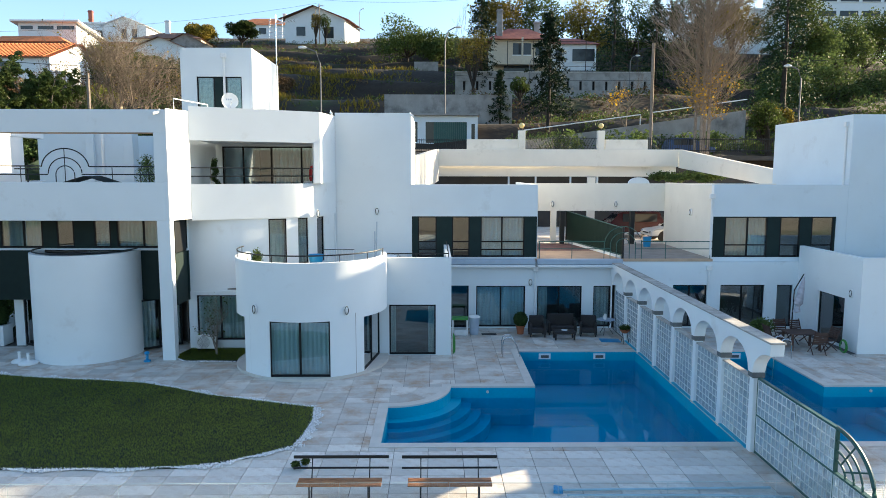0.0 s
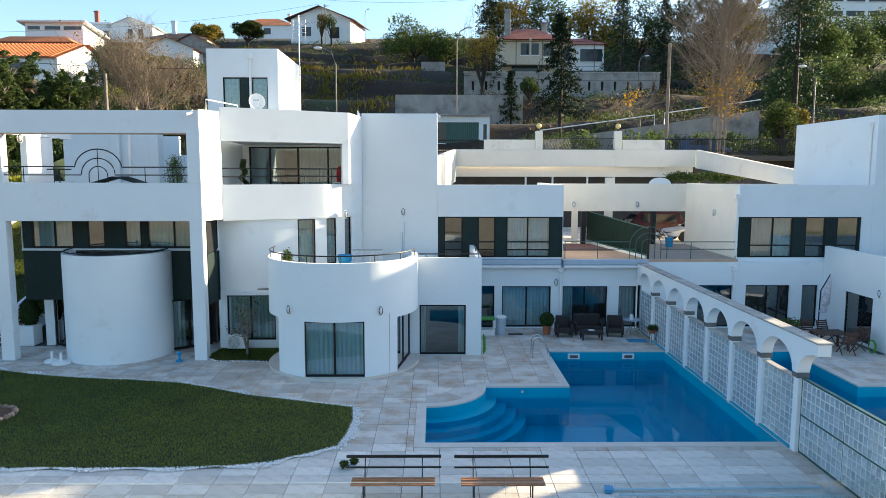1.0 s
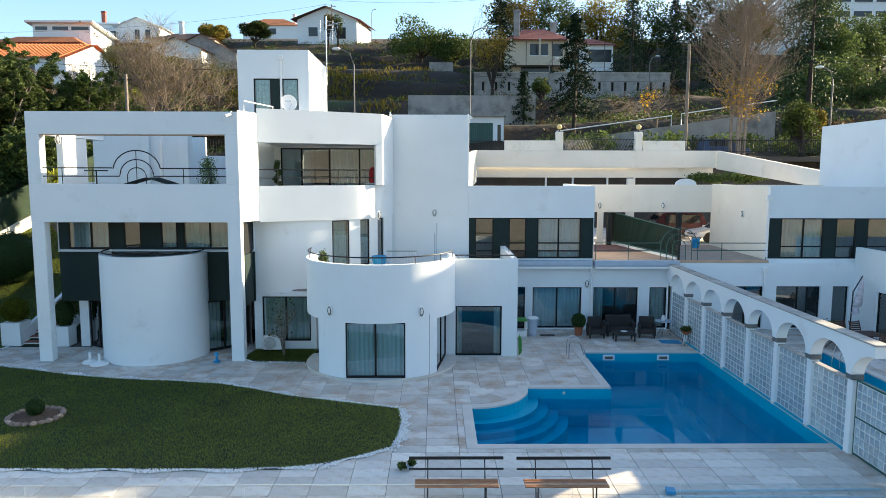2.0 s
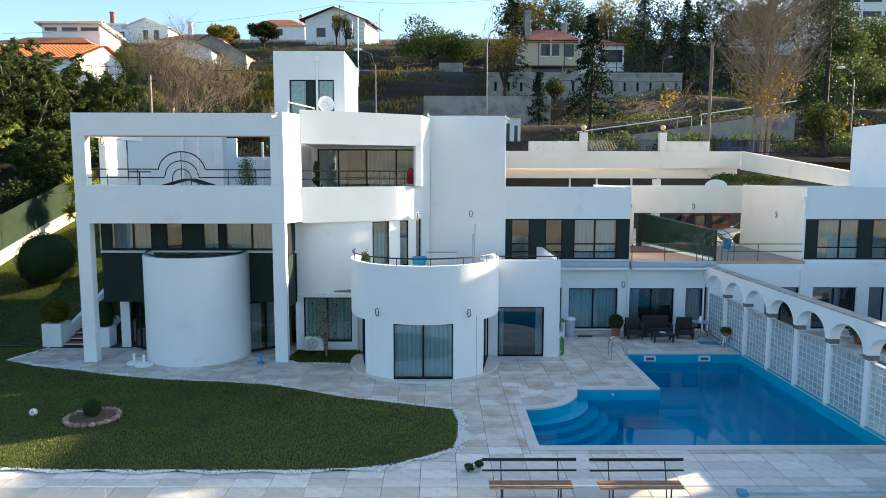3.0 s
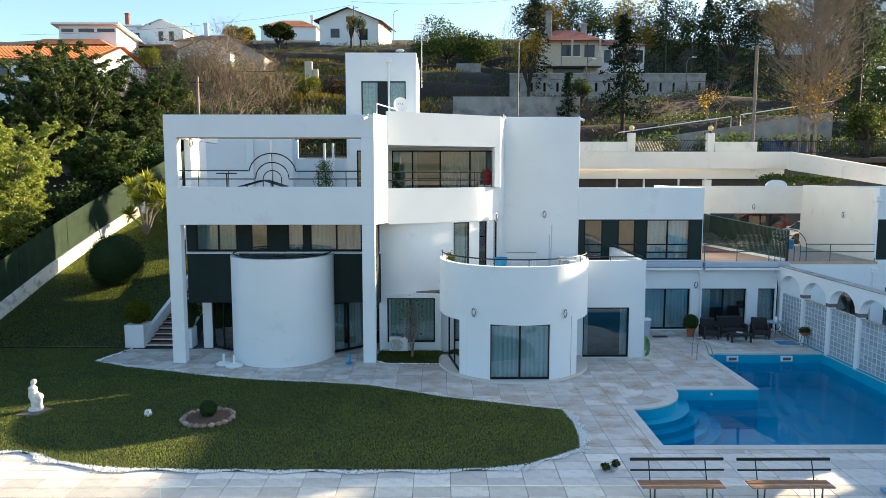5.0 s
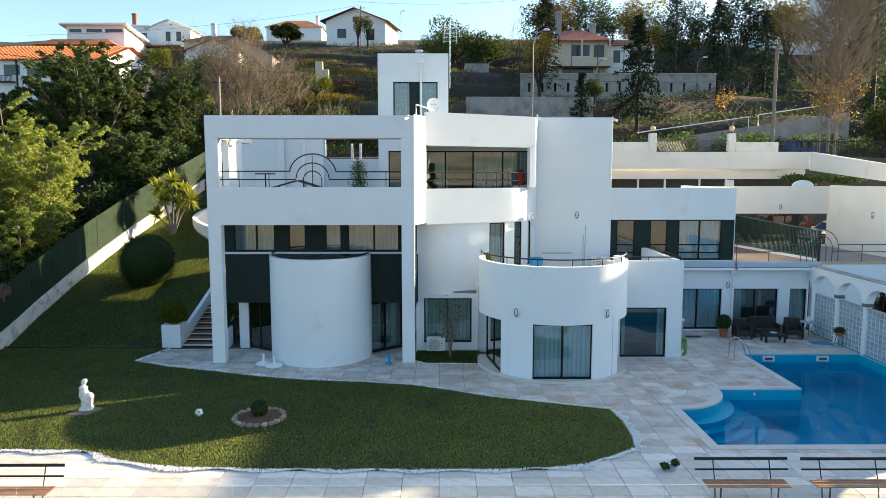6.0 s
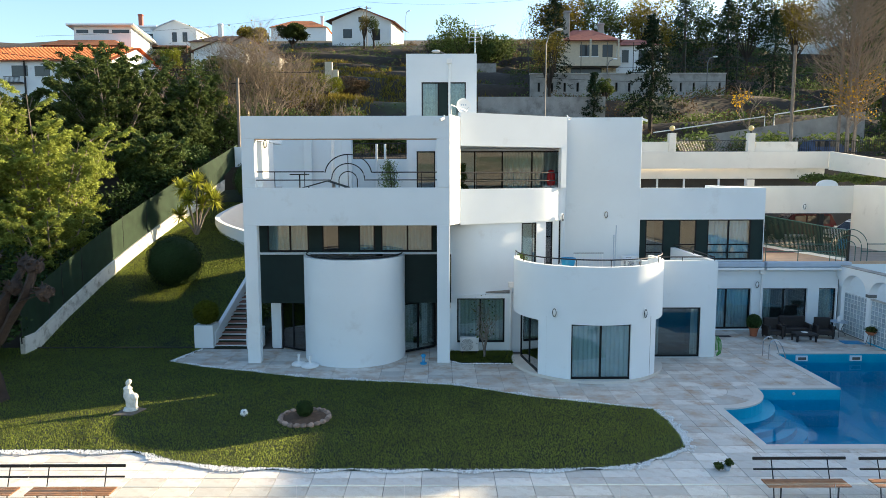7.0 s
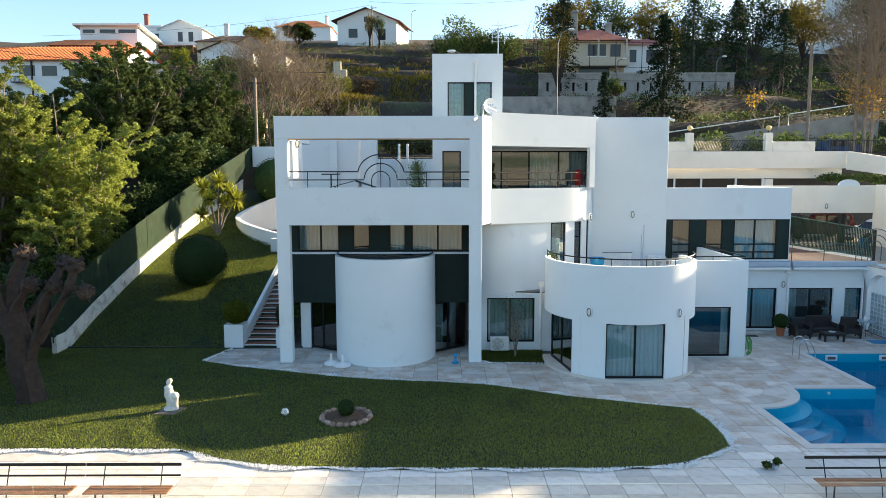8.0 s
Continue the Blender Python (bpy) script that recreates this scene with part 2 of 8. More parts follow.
def window(parent, p0, p1, u0, u1, z0, z1, mullions=(), inset=0.12, fr=0.06, name="window", label="", bars=(), room=2.5, frame_mat=None, curtain=(), curtain_mat=None):
    """A framed window in the line p0-p1: frame, panes, a room behind, and curtains (u0, u1) where they hang."""
    P, Q = Vector(p0), Vector(p1)
    t = (Q - P).normalized()
    n = Vector((-t.y, t.x))
    bm = bmesh.new()
    loops = []
    for d in (inset, inset + 0.07):
        for e in (0.0, fr):
            loops.append([bm.verts.new((*(P + t * u + n * d), z)) for u, z in ((u0 + e, z0 + e * 1.3), (u1 - e, z0 + e * 1.3), (u1 - e, z1 - e), (u0 + e, z1 - e))])
    for a, b in ((0, 1), (1, 3), (3, 2), (2, 0)):
        for k in range(4):
            bm.faces.new((loops[a][k], loops[a][(k + 1) % 4], loops[b][(k + 1) % 4], loops[b][k]))
    win = part(name, bm, frame_mat or DARK_FRAME, parent, label)
    for m in mullions:
        bm = bmesh.new()
        obox(bm, p0, p1, m - fr * 0.6, m + fr * 0.6, inset + 0.002, inset + 0.068, z0 + fr, z1 - fr)
        part("mullion", bm, frame_mat or DARK_FRAME, win)
    for h in bars:
        bm = bmesh.new()
        obox(bm, p0, p1, u0 + fr, u1 - fr, inset + 0.006, inset + 0.062, h - fr / 2, h + fr / 2)
        part("glazing_bar", bm, frame_mat or DARK_FRAME, win)
    edges = [u0 + fr, *mullions, u1 - fr]
    for a, b in zip(edges, edges[1:]):
        bm = bmesh.new()
        obox(bm, p0, p1, a, b, inset + 0.03, inset + 0.036, z0 + fr, z1 - fr)
        pane = part("pane", bm, GLASS, win)
        pane.visible_shadow = False
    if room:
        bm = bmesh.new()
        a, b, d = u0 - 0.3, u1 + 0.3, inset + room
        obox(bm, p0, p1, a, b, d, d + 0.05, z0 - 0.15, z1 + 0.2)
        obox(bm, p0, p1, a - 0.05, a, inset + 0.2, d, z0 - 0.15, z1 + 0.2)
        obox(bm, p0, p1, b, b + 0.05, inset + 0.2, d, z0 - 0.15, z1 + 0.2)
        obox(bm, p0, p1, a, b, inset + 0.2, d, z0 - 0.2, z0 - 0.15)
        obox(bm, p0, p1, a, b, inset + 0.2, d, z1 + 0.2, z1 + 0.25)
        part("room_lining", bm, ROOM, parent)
    for a, b in curtain:
        bm = bmesh.new()
        P, Q = Vector(p0), Vector(p1)
        t = (Q - P).normalized()
        n = Vector((-t.y, t.x))
        steps = max(8, int((b - a) / 0.035))
        cols = []
        for i in range(steps + 1):
            u = a + (b - a) * i / steps
            d = inset + 0.22 + 0.035 * math.sin(u * 2 * math.pi / 0.17) + 0.015 * math.sin(u * 9.1)
            q = P + t * u + n * d
            cols.append((bm.verts.new((q.x, q.y, z0 + 0.03)), bm.verts.new((q.x, q.y, z1 - 0.03))))
        for c, e in zip(cols, cols[1:]):
            bm.faces.new((c[0], e[0], e[1], c[1]))
        single("curtain", bm, curtain_mat or CURTAIN, "pleated beige curtain hanging behind the window glass", "curtain", "curtains of the villa", smooth=True)
    return win


def tube(bm, pts, r, seg=6, taper=None):
    """A round bar along 3D points; taper gives the end radius."""
    rings = []
    n = len(pts)
    for i, p in enumerate(pts):
        p = Vector(p)
        a, b = Vector(pts[max(i - 1, 0)]), Vector(pts[min(i + 1, n - 1)])
        t = (b - a).normalized()
        s = t.orthogonal().normalized() if abs(t.z) > 0.95 else Vector((0, 0, 1)).cross(t).normalized()
        w = t.cross(s)
        rr = r if taper is None else r + (taper - r) * i / (n - 1)
        rings.append([bm.verts.new(p + (s * math.cos(2 * math.pi * k / seg) + w * math.sin(2 * math.pi * k / seg)) * rr) for k in range(seg)])
    for r0, r1 in zip(rings, rings[1:]):
        for k in range(seg):
            bm.faces.new((r0[k], r0[(k + 1) % seg], r1[(k + 1) % seg], r1[k]))
    bm.faces.new(rings[0][::-1]), bm.faces.new(rings[-1])


def lathe(bm, profile, cx=0, cy=0, seg=16):
    """A turned body from (radius, z) pairs."""
    rings = [[bm.verts.new((cx + r * math.cos(2 * math.pi * k / seg), cy + r * math.sin(2 * math.pi * k / seg), z)) for k in range(seg)] for r, z in profile]
    for r0, r1 in zip(rings, rings[1:]):
        for k in range(seg):
            bm.faces.new((r0[k], r0[(k + 1) % seg], r1[(k + 1) % seg], r1[k]))
    bm.faces.new(rings[0][::-1]), bm.faces.new(rings[-1])


# ---- terrain ----
def smooth(a, b, v):
    t = min(max((v - a) / (b - a), 0), 1)
    return t * t * (3 - 2 * t)


def ramp(v, table):
    for (a, za), (b, zb) in zip(table, table[1:]):
        if v <= b:
            return za + (zb - za) * min(max((v - a) / (b - a), 0), 1)
    return table[-1][1]


HILLSIDE = [(29.8, 0), (44, 4.4), (53, 8.7), (60, 9.2), (77, 12.0), (90, 15.5), (107, 19.5), (125, 25), (150, 30), (186, 41.5), (240, 53), (300, 58), (500, 40), (1600, 0)]


def height(x, y):
    if y < 29.8:
        z = -0.15 - 1.0 * smooth(13, 0, y) - 9 * smooth(0, -90, y) + 45 * smooth(-110, -600, y)
    else:
        z = ramp(y, HILLSIDE)
    z -= 6 * smooth(60, 160, x) * smooth(30, 80, y)
    z -= 7 * smooth(-48, -60, x) * smooth(75, 100, y) * smooth(172, 158, y)
    if y > 60:
        z += 1.2 * noise.noise((x * 0.03, y * 0.03, 0)) * smooth(60, 90, y)
        if y < 185:
            s = 4.6
            k = z / s + 0.7 * noise.noise((x * 0.045, y * 0.02, 5))
            bank = s * (math.floor(k) - k + smooth(0.5, 0.95, k - math.floor(k)))
            z += bank * smooth(62, 72, y) * smooth(185, 165, y) * smooth(-58, -44, x)
    return z


def grid(bm, xs, ys, f):
    rows = [[bm.verts.new((x, y, f(x, y))) for x in xs] for y in ys]
    for r, s in zip(rows, rows[1:]):
        for k in range(len(xs) - 1):
            bm.faces.new((r[k], r[k + 1], s[k + 1], s[k]))


def steps(a, b, n):
    return [a + (b - a) * i / n for i in range(n + 1)]


def sunk(x, y):
    """The ground, dug out below the terraces and the pools."""
    if (-18 < x < 45 and 12 < y < 53) or (-28 < x < 0 and 12 < y < 51):
        return -3.0
    return height(x, y)


bm = bmesh.new()
xs = [-1600, -900, -500, -300] + steps(-220, 220, 110) + [300, 500, 900, 1600]
ys = [-1500, -800, -400, -200, -120, -60, -30] + steps(-10, 70, 40) + steps(71, 186, 92) + steps(190, 260, 20) + [300, 360, 450, 600, 900, 1600]
grid(bm, xs, ys, sunk)
# far faces behind the camera become the added light bouncer
for f in bm.faces:
    if f.calc_center_median().y < -60:
        f.material_index = 1
ground = single("ground", bm, HILL, "dark scrubby hillside ground rising behind the houses", "ground", kind="structure", smooth=True)
ground.data.materials.append(BOUNCE_VALLEY)

# ---- paving, lawn, pools ----
POOL = [(3.78, 28.6), (3.78, 23.75), (0.75, 23.75)] + arc(-1.35, 23.75, 2.1, 0, -90, 12)[1:] + [(-1.35, 18.62), (8.8, 18.62), (8.8, 28.6)]
POOL_B = [(18.0 - x, y) for x, y in POOL][::-1]
LAWN = [(-24.6, 29.5), (-21.35, 29.5), (-22.0, 27.45), (-20.3, 26.6), (-18.3, 25.95), (-16.2, 25.2), (-14.2, 24.75), (-12.3, 24.5), (-10.4, 24.15), (-9.0, 23.55), (-7.7, 22.85), (-5.8, 22.2), (-3.75, 21.5), (-3.6, 20.4), (-3.65, 19.2), (-3.8, 18.35), (-4.6, 17.75), (-5.4, 17.3), (-6.5, 17.0), (-8.5, 16.92), (-11.7, 16.95), (-14, 16.98), (-16, 17.1), (-17.2, 17.3), (-18.1, 17.6), (-18.8, 18.0), (-19.6, 18.25), (-22, 18.3), (-30, 18.3), (-34, 20), (-34, 29.6), (-24.6, 29.6)]


def inside(p, poly):
    x, y = p
    hit = False
    for (x0, y0), (x1, y1) in zip(poly, poly[1:] + poly[:1]):
        if (y0 > y) != (y1 > y) and x < (x1 - x0) * (y - y0) / (y1 - y0) + x0:
            hit = not hit
    return hit


def pool(poly, depth, group_label):
    """A painted basin with a flush coping, curved steps on the shallow side, and water."""
    p = thing("swimming_pool", group_label, "swimming pool", (poly[0][0], poly[0][1], 0))
    n = len(poly)
    bm = bmesh.new()
    lo = [bm.verts.new((x, y, -depth)) for x, y in poly]
    hi = [bm.verts.new((x, y, -0.046)) for x, y in poly]
    bm.faces.new(lo)
    for i in range(n):
        bm.faces.new((lo[i], lo[(i + 1) % n], hi[(i + 1) % n], hi[i]))
    part("basin", bm, POOL_BLUE, p)
    bm = bmesh.new()
    f = bm.faces.new([bm.verts.new((x, y, WATER_Z)) for x, y in poly])
    w = part("water", bm, WATER, p, "clear blue still water")
    w.visible_shadow = False
    if w.data.polygons[0].normal.z < 0:
        w.data.flip_normals()
    return p


WATER_Z = -0.42
pool_a = pool(POOL, 1.45, "blue painted swimming pool with curved steps and still water")
pool_b = pool(POOL_B, 1.45, "blue painted swimming pool of the neighbouring villa")
for p, s in ((pool_a, 1), (pool_b, -1)):
    for i in range(4):
        bm = bmesh.new()
        pts = arc(-1.35, 23.75, 2.48 + 0.35 * i, 0, -90, 16) + [(-1.35, 23.75)]
        pts = [(x if s > 0 else 18.0 - x, y) for x, y in pts]
        prism(bm, pts if s > 0 else pts[::-1], -1.42, -0.405 - 0.2 * i)
        part("step", bm, POOL_BLUE, p)
    bm = bmesh.new()
    lathe(bm, [(0.05, 0.0), (0.05, 0.03), (0.015, 0.035)], 0, 0, 16)
    bmesh.ops.rotate(bm, verts=bm.verts, matrix=Matrix.Rotation(radians(90), 3, "X"))
    bmesh.ops.translate(bm, verts=bm.verts, vec=(2.07 if s > 0 else 15.93, 23.75, -0.19))
    part("underwater_lamp", bm, POOL_EDGE, p, "round white pool lamp")
    for y, x in ((28.55, 4.9), (28.55, 7.25)):
        bm = bmesh.new()
        xx = x if s > 0 else 18 - x
        box(bm, xx - 0.25, xx + 0.25, y - 0.02, y + 0.04, -0.33, -0.1)
        sk = part("skimmer", bm, PLASTER, p, "white skimmer opening in the pool wall")
        # dark plate set in front, standing for the shaded mouth of the skimmer
        bm = bmesh.new()
        box(bm, xx - 0.17, xx + 0.17, y - 0.03, y - 0.021, -0.28, -0.16)
        part("slot_shade", bm, JOINT, sk, "dark plate for the shade inside the inlet")

# coping slabs round the pools
bm = bmesh.new()


def coping_ring(bm, poly, w, z0, z1):
    n = len(poly)
    out = []
    for i, p in enumerate(poly):
        a, b, c = Vector(poly[i - 1]), Vector(p), Vector(poly[(i + 1) % n])
        t0, t1 = (b - a).normalized(), (c - b).normalized()
        n0, n1 = Vector((-t0.y, t0.x)), Vector((-t1.y, t1.x))
        m = (n0 + n1)
        m = m / max(m.dot(n0), 0.3)
        out.append(b - m * w if AREA < 0 else b + m * w)
    for i in range(n):
        j = (i + 1) % n
        if abs(poly[i][0] - 9) < 0.3 and abs(poly[j][0] - 9) < 0.3:
            continue
        q = [poly[i], poly[j], tuple(out[j]), tuple(out[i])]
        lo = [bm.verts.new((x, y, z0)) for x, y in q]
        hi = [bm.verts.new((x, y, z1)) for x, y in q]
        bm.faces.new(lo[::-1]), bm.faces.new(hi)
        for k in range(4):
            bm.faces.new((lo[k], lo[(k + 1) % 4], hi[(k + 1) % 4], hi[k]))
    return [tuple(o) for o in out]


def area(poly):
    return sum(a[0] * b[1] - b[0] * a[1] for a, b in zip(poly, poly[1:] + poly[:1])) / 2


COPED = []
for poly, owner in ((POOL, pool_a), (POOL_B, pool_b)):
    bm = bmesh.new()
    AREA = 1 if area(poly) < 0 else -1
    COPED.append(coping_ring(bm, poly, 0.32, -0.045, 0.012))
    part("pool_coping", bm, POOL_EDGE, owner, "pale stone pool coping")

# bed under the paving, open over the pools
def bed_cells(bm):
    xsb = sorted({-30.0, -1.4, 3.73, 8.98, 9.02, 14.27, 19.4, 40.0, 0.75, 17.25})
    ysb = sorted({12.0, 18.57, 21.65, 23.8, 28.65, 33.2})
    for xa, xb in zip(xsb, xsb[1:]):
        for ya, yb in zip(ysb, ysb[1:]):
            c = ((xa + xb) / 2, (ya + yb) / 2)
            if inside(c, POOL) or inside(c, POOL_B) or (ya > 21 and yb < 24 and (-1.5 < xa < 0.7 or 17.2 < xa < 19.3)):
                continue
            box(bm, xa, xb, ya, yb, -0.3, -0.03)


bm = bmesh.new()
bed_cells(bm)
for mirror in (0, 1):
    q = arc(-1.35, 23.75, 2.04, 0, -90, 12) + [(-1.4, 21.72), (-1.4, 23.79), (0.69, 23.79)]
    prism(bm, [(18.0 - x, y) for x, y in q][::-1] if mirror else q, -0.3, -0.03)
terrace = single("terrace", bm, JOINT, "pale stone paved pool terrace with dark joints", "terrace", kind="structure")

# lawn sheet
bm = bmesh.new()
f = bm.faces.new([bm.verts.new((x, y, 0.0)) for x, y in LAWN])
r = bmesh.ops.extrude_face_region(bm, geom=[f])
for v in r["geom"]:
    if isinstance(v, bmesh.types.BMVert):
        v.co.z = 0.05
single("lawn", bm, GRASS_SOIL, "short dark green lawn with a curved edge beside the terrace", "lawn", kind="structure")

# ---- villa ----
villa = thing("villa", "white plastered modern villa with curved bays and dark windows", "house", (-8, 30, 0))


def boxpart(name, x0, x1, y0, y1, z0, z1, material=PLASTER, parent=None, label="", bevel=0.012):
    bm = bmesh.new()
    box(bm, x0, x1, y0, y1, z0, z1, bevel)
    return part(name, bm, material, parent or villa, label)


# open frame of the garden wing
boxpart("column", -18.68, -18.16, 27.25, 27.65, 0, 5.69)
boxpart("column", -10.88, -10.36, 27.25, 27.65, 0, 5.69)
boxpart("balcony_front", -18.68, -10.36, 27.25, 27.5, 5.69, 7.21)
boxpart("column", -18.68, -18.16, 27.25, 27.65, 7.21, 9.16)
boxpart("column", -10.88, -10.36, 27.25, 27.65, 7.21, 9.16)
boxpart("beam", -18.68, -10.36, 27.25, 27.65, 9.16, 10.05)
boxpart("beam", -18.68, -18.36, 27.65, 33.0, 9.16, 10.05)
boxpart("parapet", -18.68, -18.4, 27.5, 33.0, 5.69, 7.21)
boxpart("pier", -18.68, -18.4, 29.4, 31.4, 7.21, 9.16)
boxpart("terrace_floor", -18.4, -10.3, 27.5, 40.4, 5.75, 6.15, TERRACE_TILE, label="pale terracotta tiled floor")
boxpart("soffit", -18.15, -10.89, 27.28, 27.62, 9.125, 9.159, TERRACE_TILE, label="warm brown soffit strip")
bm = bmesh.new()
prism(bm, [(-10.36, 27.25), (-9.9, 28.5), (-10.2, 28.9), (-10.36, 28.9)], 5.69, 10.1)
part("wall", bm, PLASTER, villa)
wall(villa, (-10.6, 40.0), (-10.6, 28.9), 0.24, 6.15, 10.1)
# recessed storeys of the garden wing
yb = 28.95
wall(villa, (-18.6, yb), (-10.3, yb), 0.25, 4.33, 5.75, [(0.02, 8.28, 4.4, 5.66)])
A, B = (-18.6, yb), (-10.3, yb)
window(villa, A, B, 0.42, 2.2, 4.42, 5.66, (1.4,), inset=0.04, curtain=((0.45, 2.15),))
window(villa, A, B, 2.77, 3.52, 4.42, 5.66, inset=0.04)
window(villa, A, B, 4.34, 5.06, 4.42, 5.66, inset=0.04, curtain=((4.36, 5.04),))
window(villa, A, B, 5.3, 7.53, 4.42, 5.66, (6.44,), inset=0.04, curtain=((5.35, 7.48),))
for u0, u1 in ((0.03, 0.42), (2.2, 2.77), (3.52, 4.34), (5.06, 5.3), (7.53, 8.27)):
    bm = bmesh.new()
    obox(bm, A, B, u0, u1, 0.05, 0.12, 4.42, 5.66)
    part("panel", bm, GREEN_METAL, villa, "dark green metal panel")
boxpart("panel", -18.56, -16.4, yb - 0.04, yb + 0.06, 2.2, 4.32, GREEN_METAL, label="dark green metal spandrel panel")
boxpart("panel", -12.5, -10.28, yb - 0.04, yb + 0.06, 2.2, 4.32, GREEN_METAL, label="dark green metal spandrel panel")
boxpart("panel", -10.43, -10.33, 27.66, 28.9, 2.2, 4.32, GREEN_METAL, label="dark green metal side panel")
boxpart("window_side", -10.42, -10.34, 27.66, 28.9, 4.34, 5.68, DARK_FRAME, label="dark framed side window")
boxpart("sill", -18.58, -16.5, yb - 0.1, yb + 0.02, 4.325, 4.37)
boxpart("sill", -12.4, -10.28, yb - 0.1, yb + 0.02, 4.325, 4.37)
boxpart("soffit", -18.56, -10.28, yb + 0.06, 33, 2.2, 2.45)
wall(villa, (-18.25, 29.7), (-17.85, 29.7), 0.25, 0, 2.2)
window(villa, (-17.85, 29.7), (-16.4, 28.75), 0.02, 1.7, 0.05, 2.2, (0.7,), inset=0.03, curtain=((0.75, 1.6),))
window(villa, (-12.45, 28.55), (-10.9, 29.75), 0.02, 1.9, 0.05, 2.2, (0.95,), inset=0.03, curtain=((0.05, 0.85), (1.1, 1.85)))
# round balcony of the garden wing
bm = bmesh.new()
path_wall(bm, arc(-14.4, 28.65, 2.13, 172, 368, 40), 0.18, 0, 4.36)
part("curved_wall", bm, PLASTER, villa, smooth=True)
bm = bmesh.new()
tube(bm, [(x, y, 4.43) for x, y in arc(-14.4, 28.65, 2.02, 176, 364, 30)], 0.03)
part("rail", bm, IRON, villa, "black iron balcony rail")
bm = bmesh.new()
prism(bm, arc(-14.4, 28.65, 1.97, 176, 364, 30), 3.1, 3.3)
part("balcony_floor", bm, SLAB, villa)

# middle front, which bends back to the stair block
P_FRONT = [(-9.9, 28.45), (-9.2, 28.82), (-8.5, 29.19), (-7.8, 29.56)] + spline([(-7.1, 29.93), (-6.4, 30.3), (-5.9, 30.6), (-5.5, 30.95), (-5.2, 31.38), (-4.98, 31.9), (-4.8, 32.5), (-4.6, 33.2)], 5)
bm = bmesh.new()
path_wall(bm, P_FRONT, 0.22, 5.62, 7.12)
part("balcony_front", bm, PLASTER, villa, smooth=True)
bm = bmesh.new()
prism(bm, [(-9.9, 28.45), (-4.98, 31.1), (-4.6, 33.2), (-4.8, 33.2), (-5.18, 31.22), (-9.98, 28.64)], 8.92, 10.3)
part("fascia", bm, PLASTER, villa)
bm = bmesh.new()
prism(bm, [(-5.24, 30.96), (-4.98, 31.1), (-4.6, 33.2), (-4.85, 33.2), (-5.2, 31.25), (-5.34, 31.17)], 7.121, 8.92)
part("pier", bm, PLASTER, villa)
bm = bmesh.new()
prism(bm, offset_path(P_FRONT, 0.2) + [(-10.36, 34.8)], 5.7, 6.1)
part("balcony_floor", bm, SLAB, villa)
bm = bmesh.new()
prism(bm, [(-9.95, 28.66), (-5.2, 31.24), (-4.82, 33.2), (-10.36, 34.8)], 8.95, 9.3)
part("roof", bm, PLASTER, villa)
wall(villa, (-10.36, 33.3), (-4.6, 33.3), 0.2, 6.1, 8.95, [(0.3, 5.5, 6.2, 8.85)])
window(villa, (-10.36, 33.3), (-4.6, 33.3), 0.3, 5.5, 6.2, 8.85, (1.3, 2.65, 4.1), inset=0.05, curtain=((2.7, 5.4),))
Q_LOW = spline([(-10.36, 29.02), (-9.7, 29.03), (-9.0, 29.14), (-8.3, 29.42), (-7.8, 29.66), (-7.1, 30.03)], 6)
bm = bmesh.new()
path_wall(bm, Q_LOW, 0.25, 2.5, 5.7)
part("wall", bm, PLASTER, villa, smooth=True)
wall(villa, (-10.36, 28.96), (-7.0, 28.96), 0.25, 0, 2.55, [(0.34, 2.41, 0.42, 2.38)])
window(villa, (-10.36, 28.96), (-7.0, 28.96), 0.34, 2.41, 0.42, 2.38, (1.35,), inset=0.06, curtain=((0.4, 2.35),))
BAY = [(-7.1, 29.97), (-6.4, 30.34), (-5.95, 30.63), (-5.55, 30.98), (-5.24, 31.42), (-5.0, 32.0), (-4.6, 33.22)]
for i, (a, b) in enumerate(zip(BAY, BAY[1:])):
    length = (Vector(b) - Vector(a)).length
    if i in (0, 2, 4):
        wall(villa, a, b, 0.25, 0, 5.7, [(0.0, length, 3.5, 5.58)])
        window(villa, a, b, 0.0, length, 3.5, 5.58, inset=0.05, fr=0.05, curtain=((0.06, length - 0.06),))
    else:
        wall(villa, a, b, 0.25, 0, 5.7)

wall(villa, (-10.12, 33.3), (-10.12, 29.05), 0.24, 0, 5.69, name="inner_wall")
wall(villa, (-10.3, 33.0), (-4.6, 33.0), 0.2, 0, 5.69, name="inner_wall")
wall(villa, (-18.6, 33.0), (-10.36, 33.0), 0.25, 0, 5.75, name="back_wall")
wall(villa, (-18.35, 33.0), (-18.35, 29.95), 0.25, 0, 5.75)
# stair block, low wing over the pool, tower
boxpart("wall", -4.6, -0.95, 33.2, 40.0, 3.3, 10.45)
wall(villa, (-4.6, 33.2), (-0.95, 33.2), 0.3, 0, 3.3)
UA, UB = (-0.95, 33.2), (5.2, 33.2)
wall(villa, UA, UB, 0.3, 3.3, 7.05, [(0.02, 6.13, 3.5, 5.5)])
window(villa, UA, UB, 0.31, 1.23, 3.5, 5.5, inset=0.05, bars=(4.26, 3.87))
window(villa, UA, UB, 1.97, 2.84, 3.5, 5.5, inset=0.05, bars=(4.26, 3.87))
window(villa, UA, UB, 3.37, 5.53, 3.5, 5.5, (4.42,), inset=0.05, bars=(4.26, 3.87), curtain=((3.4, 5.5),), curtain_mat=PALE_CURTAIN)
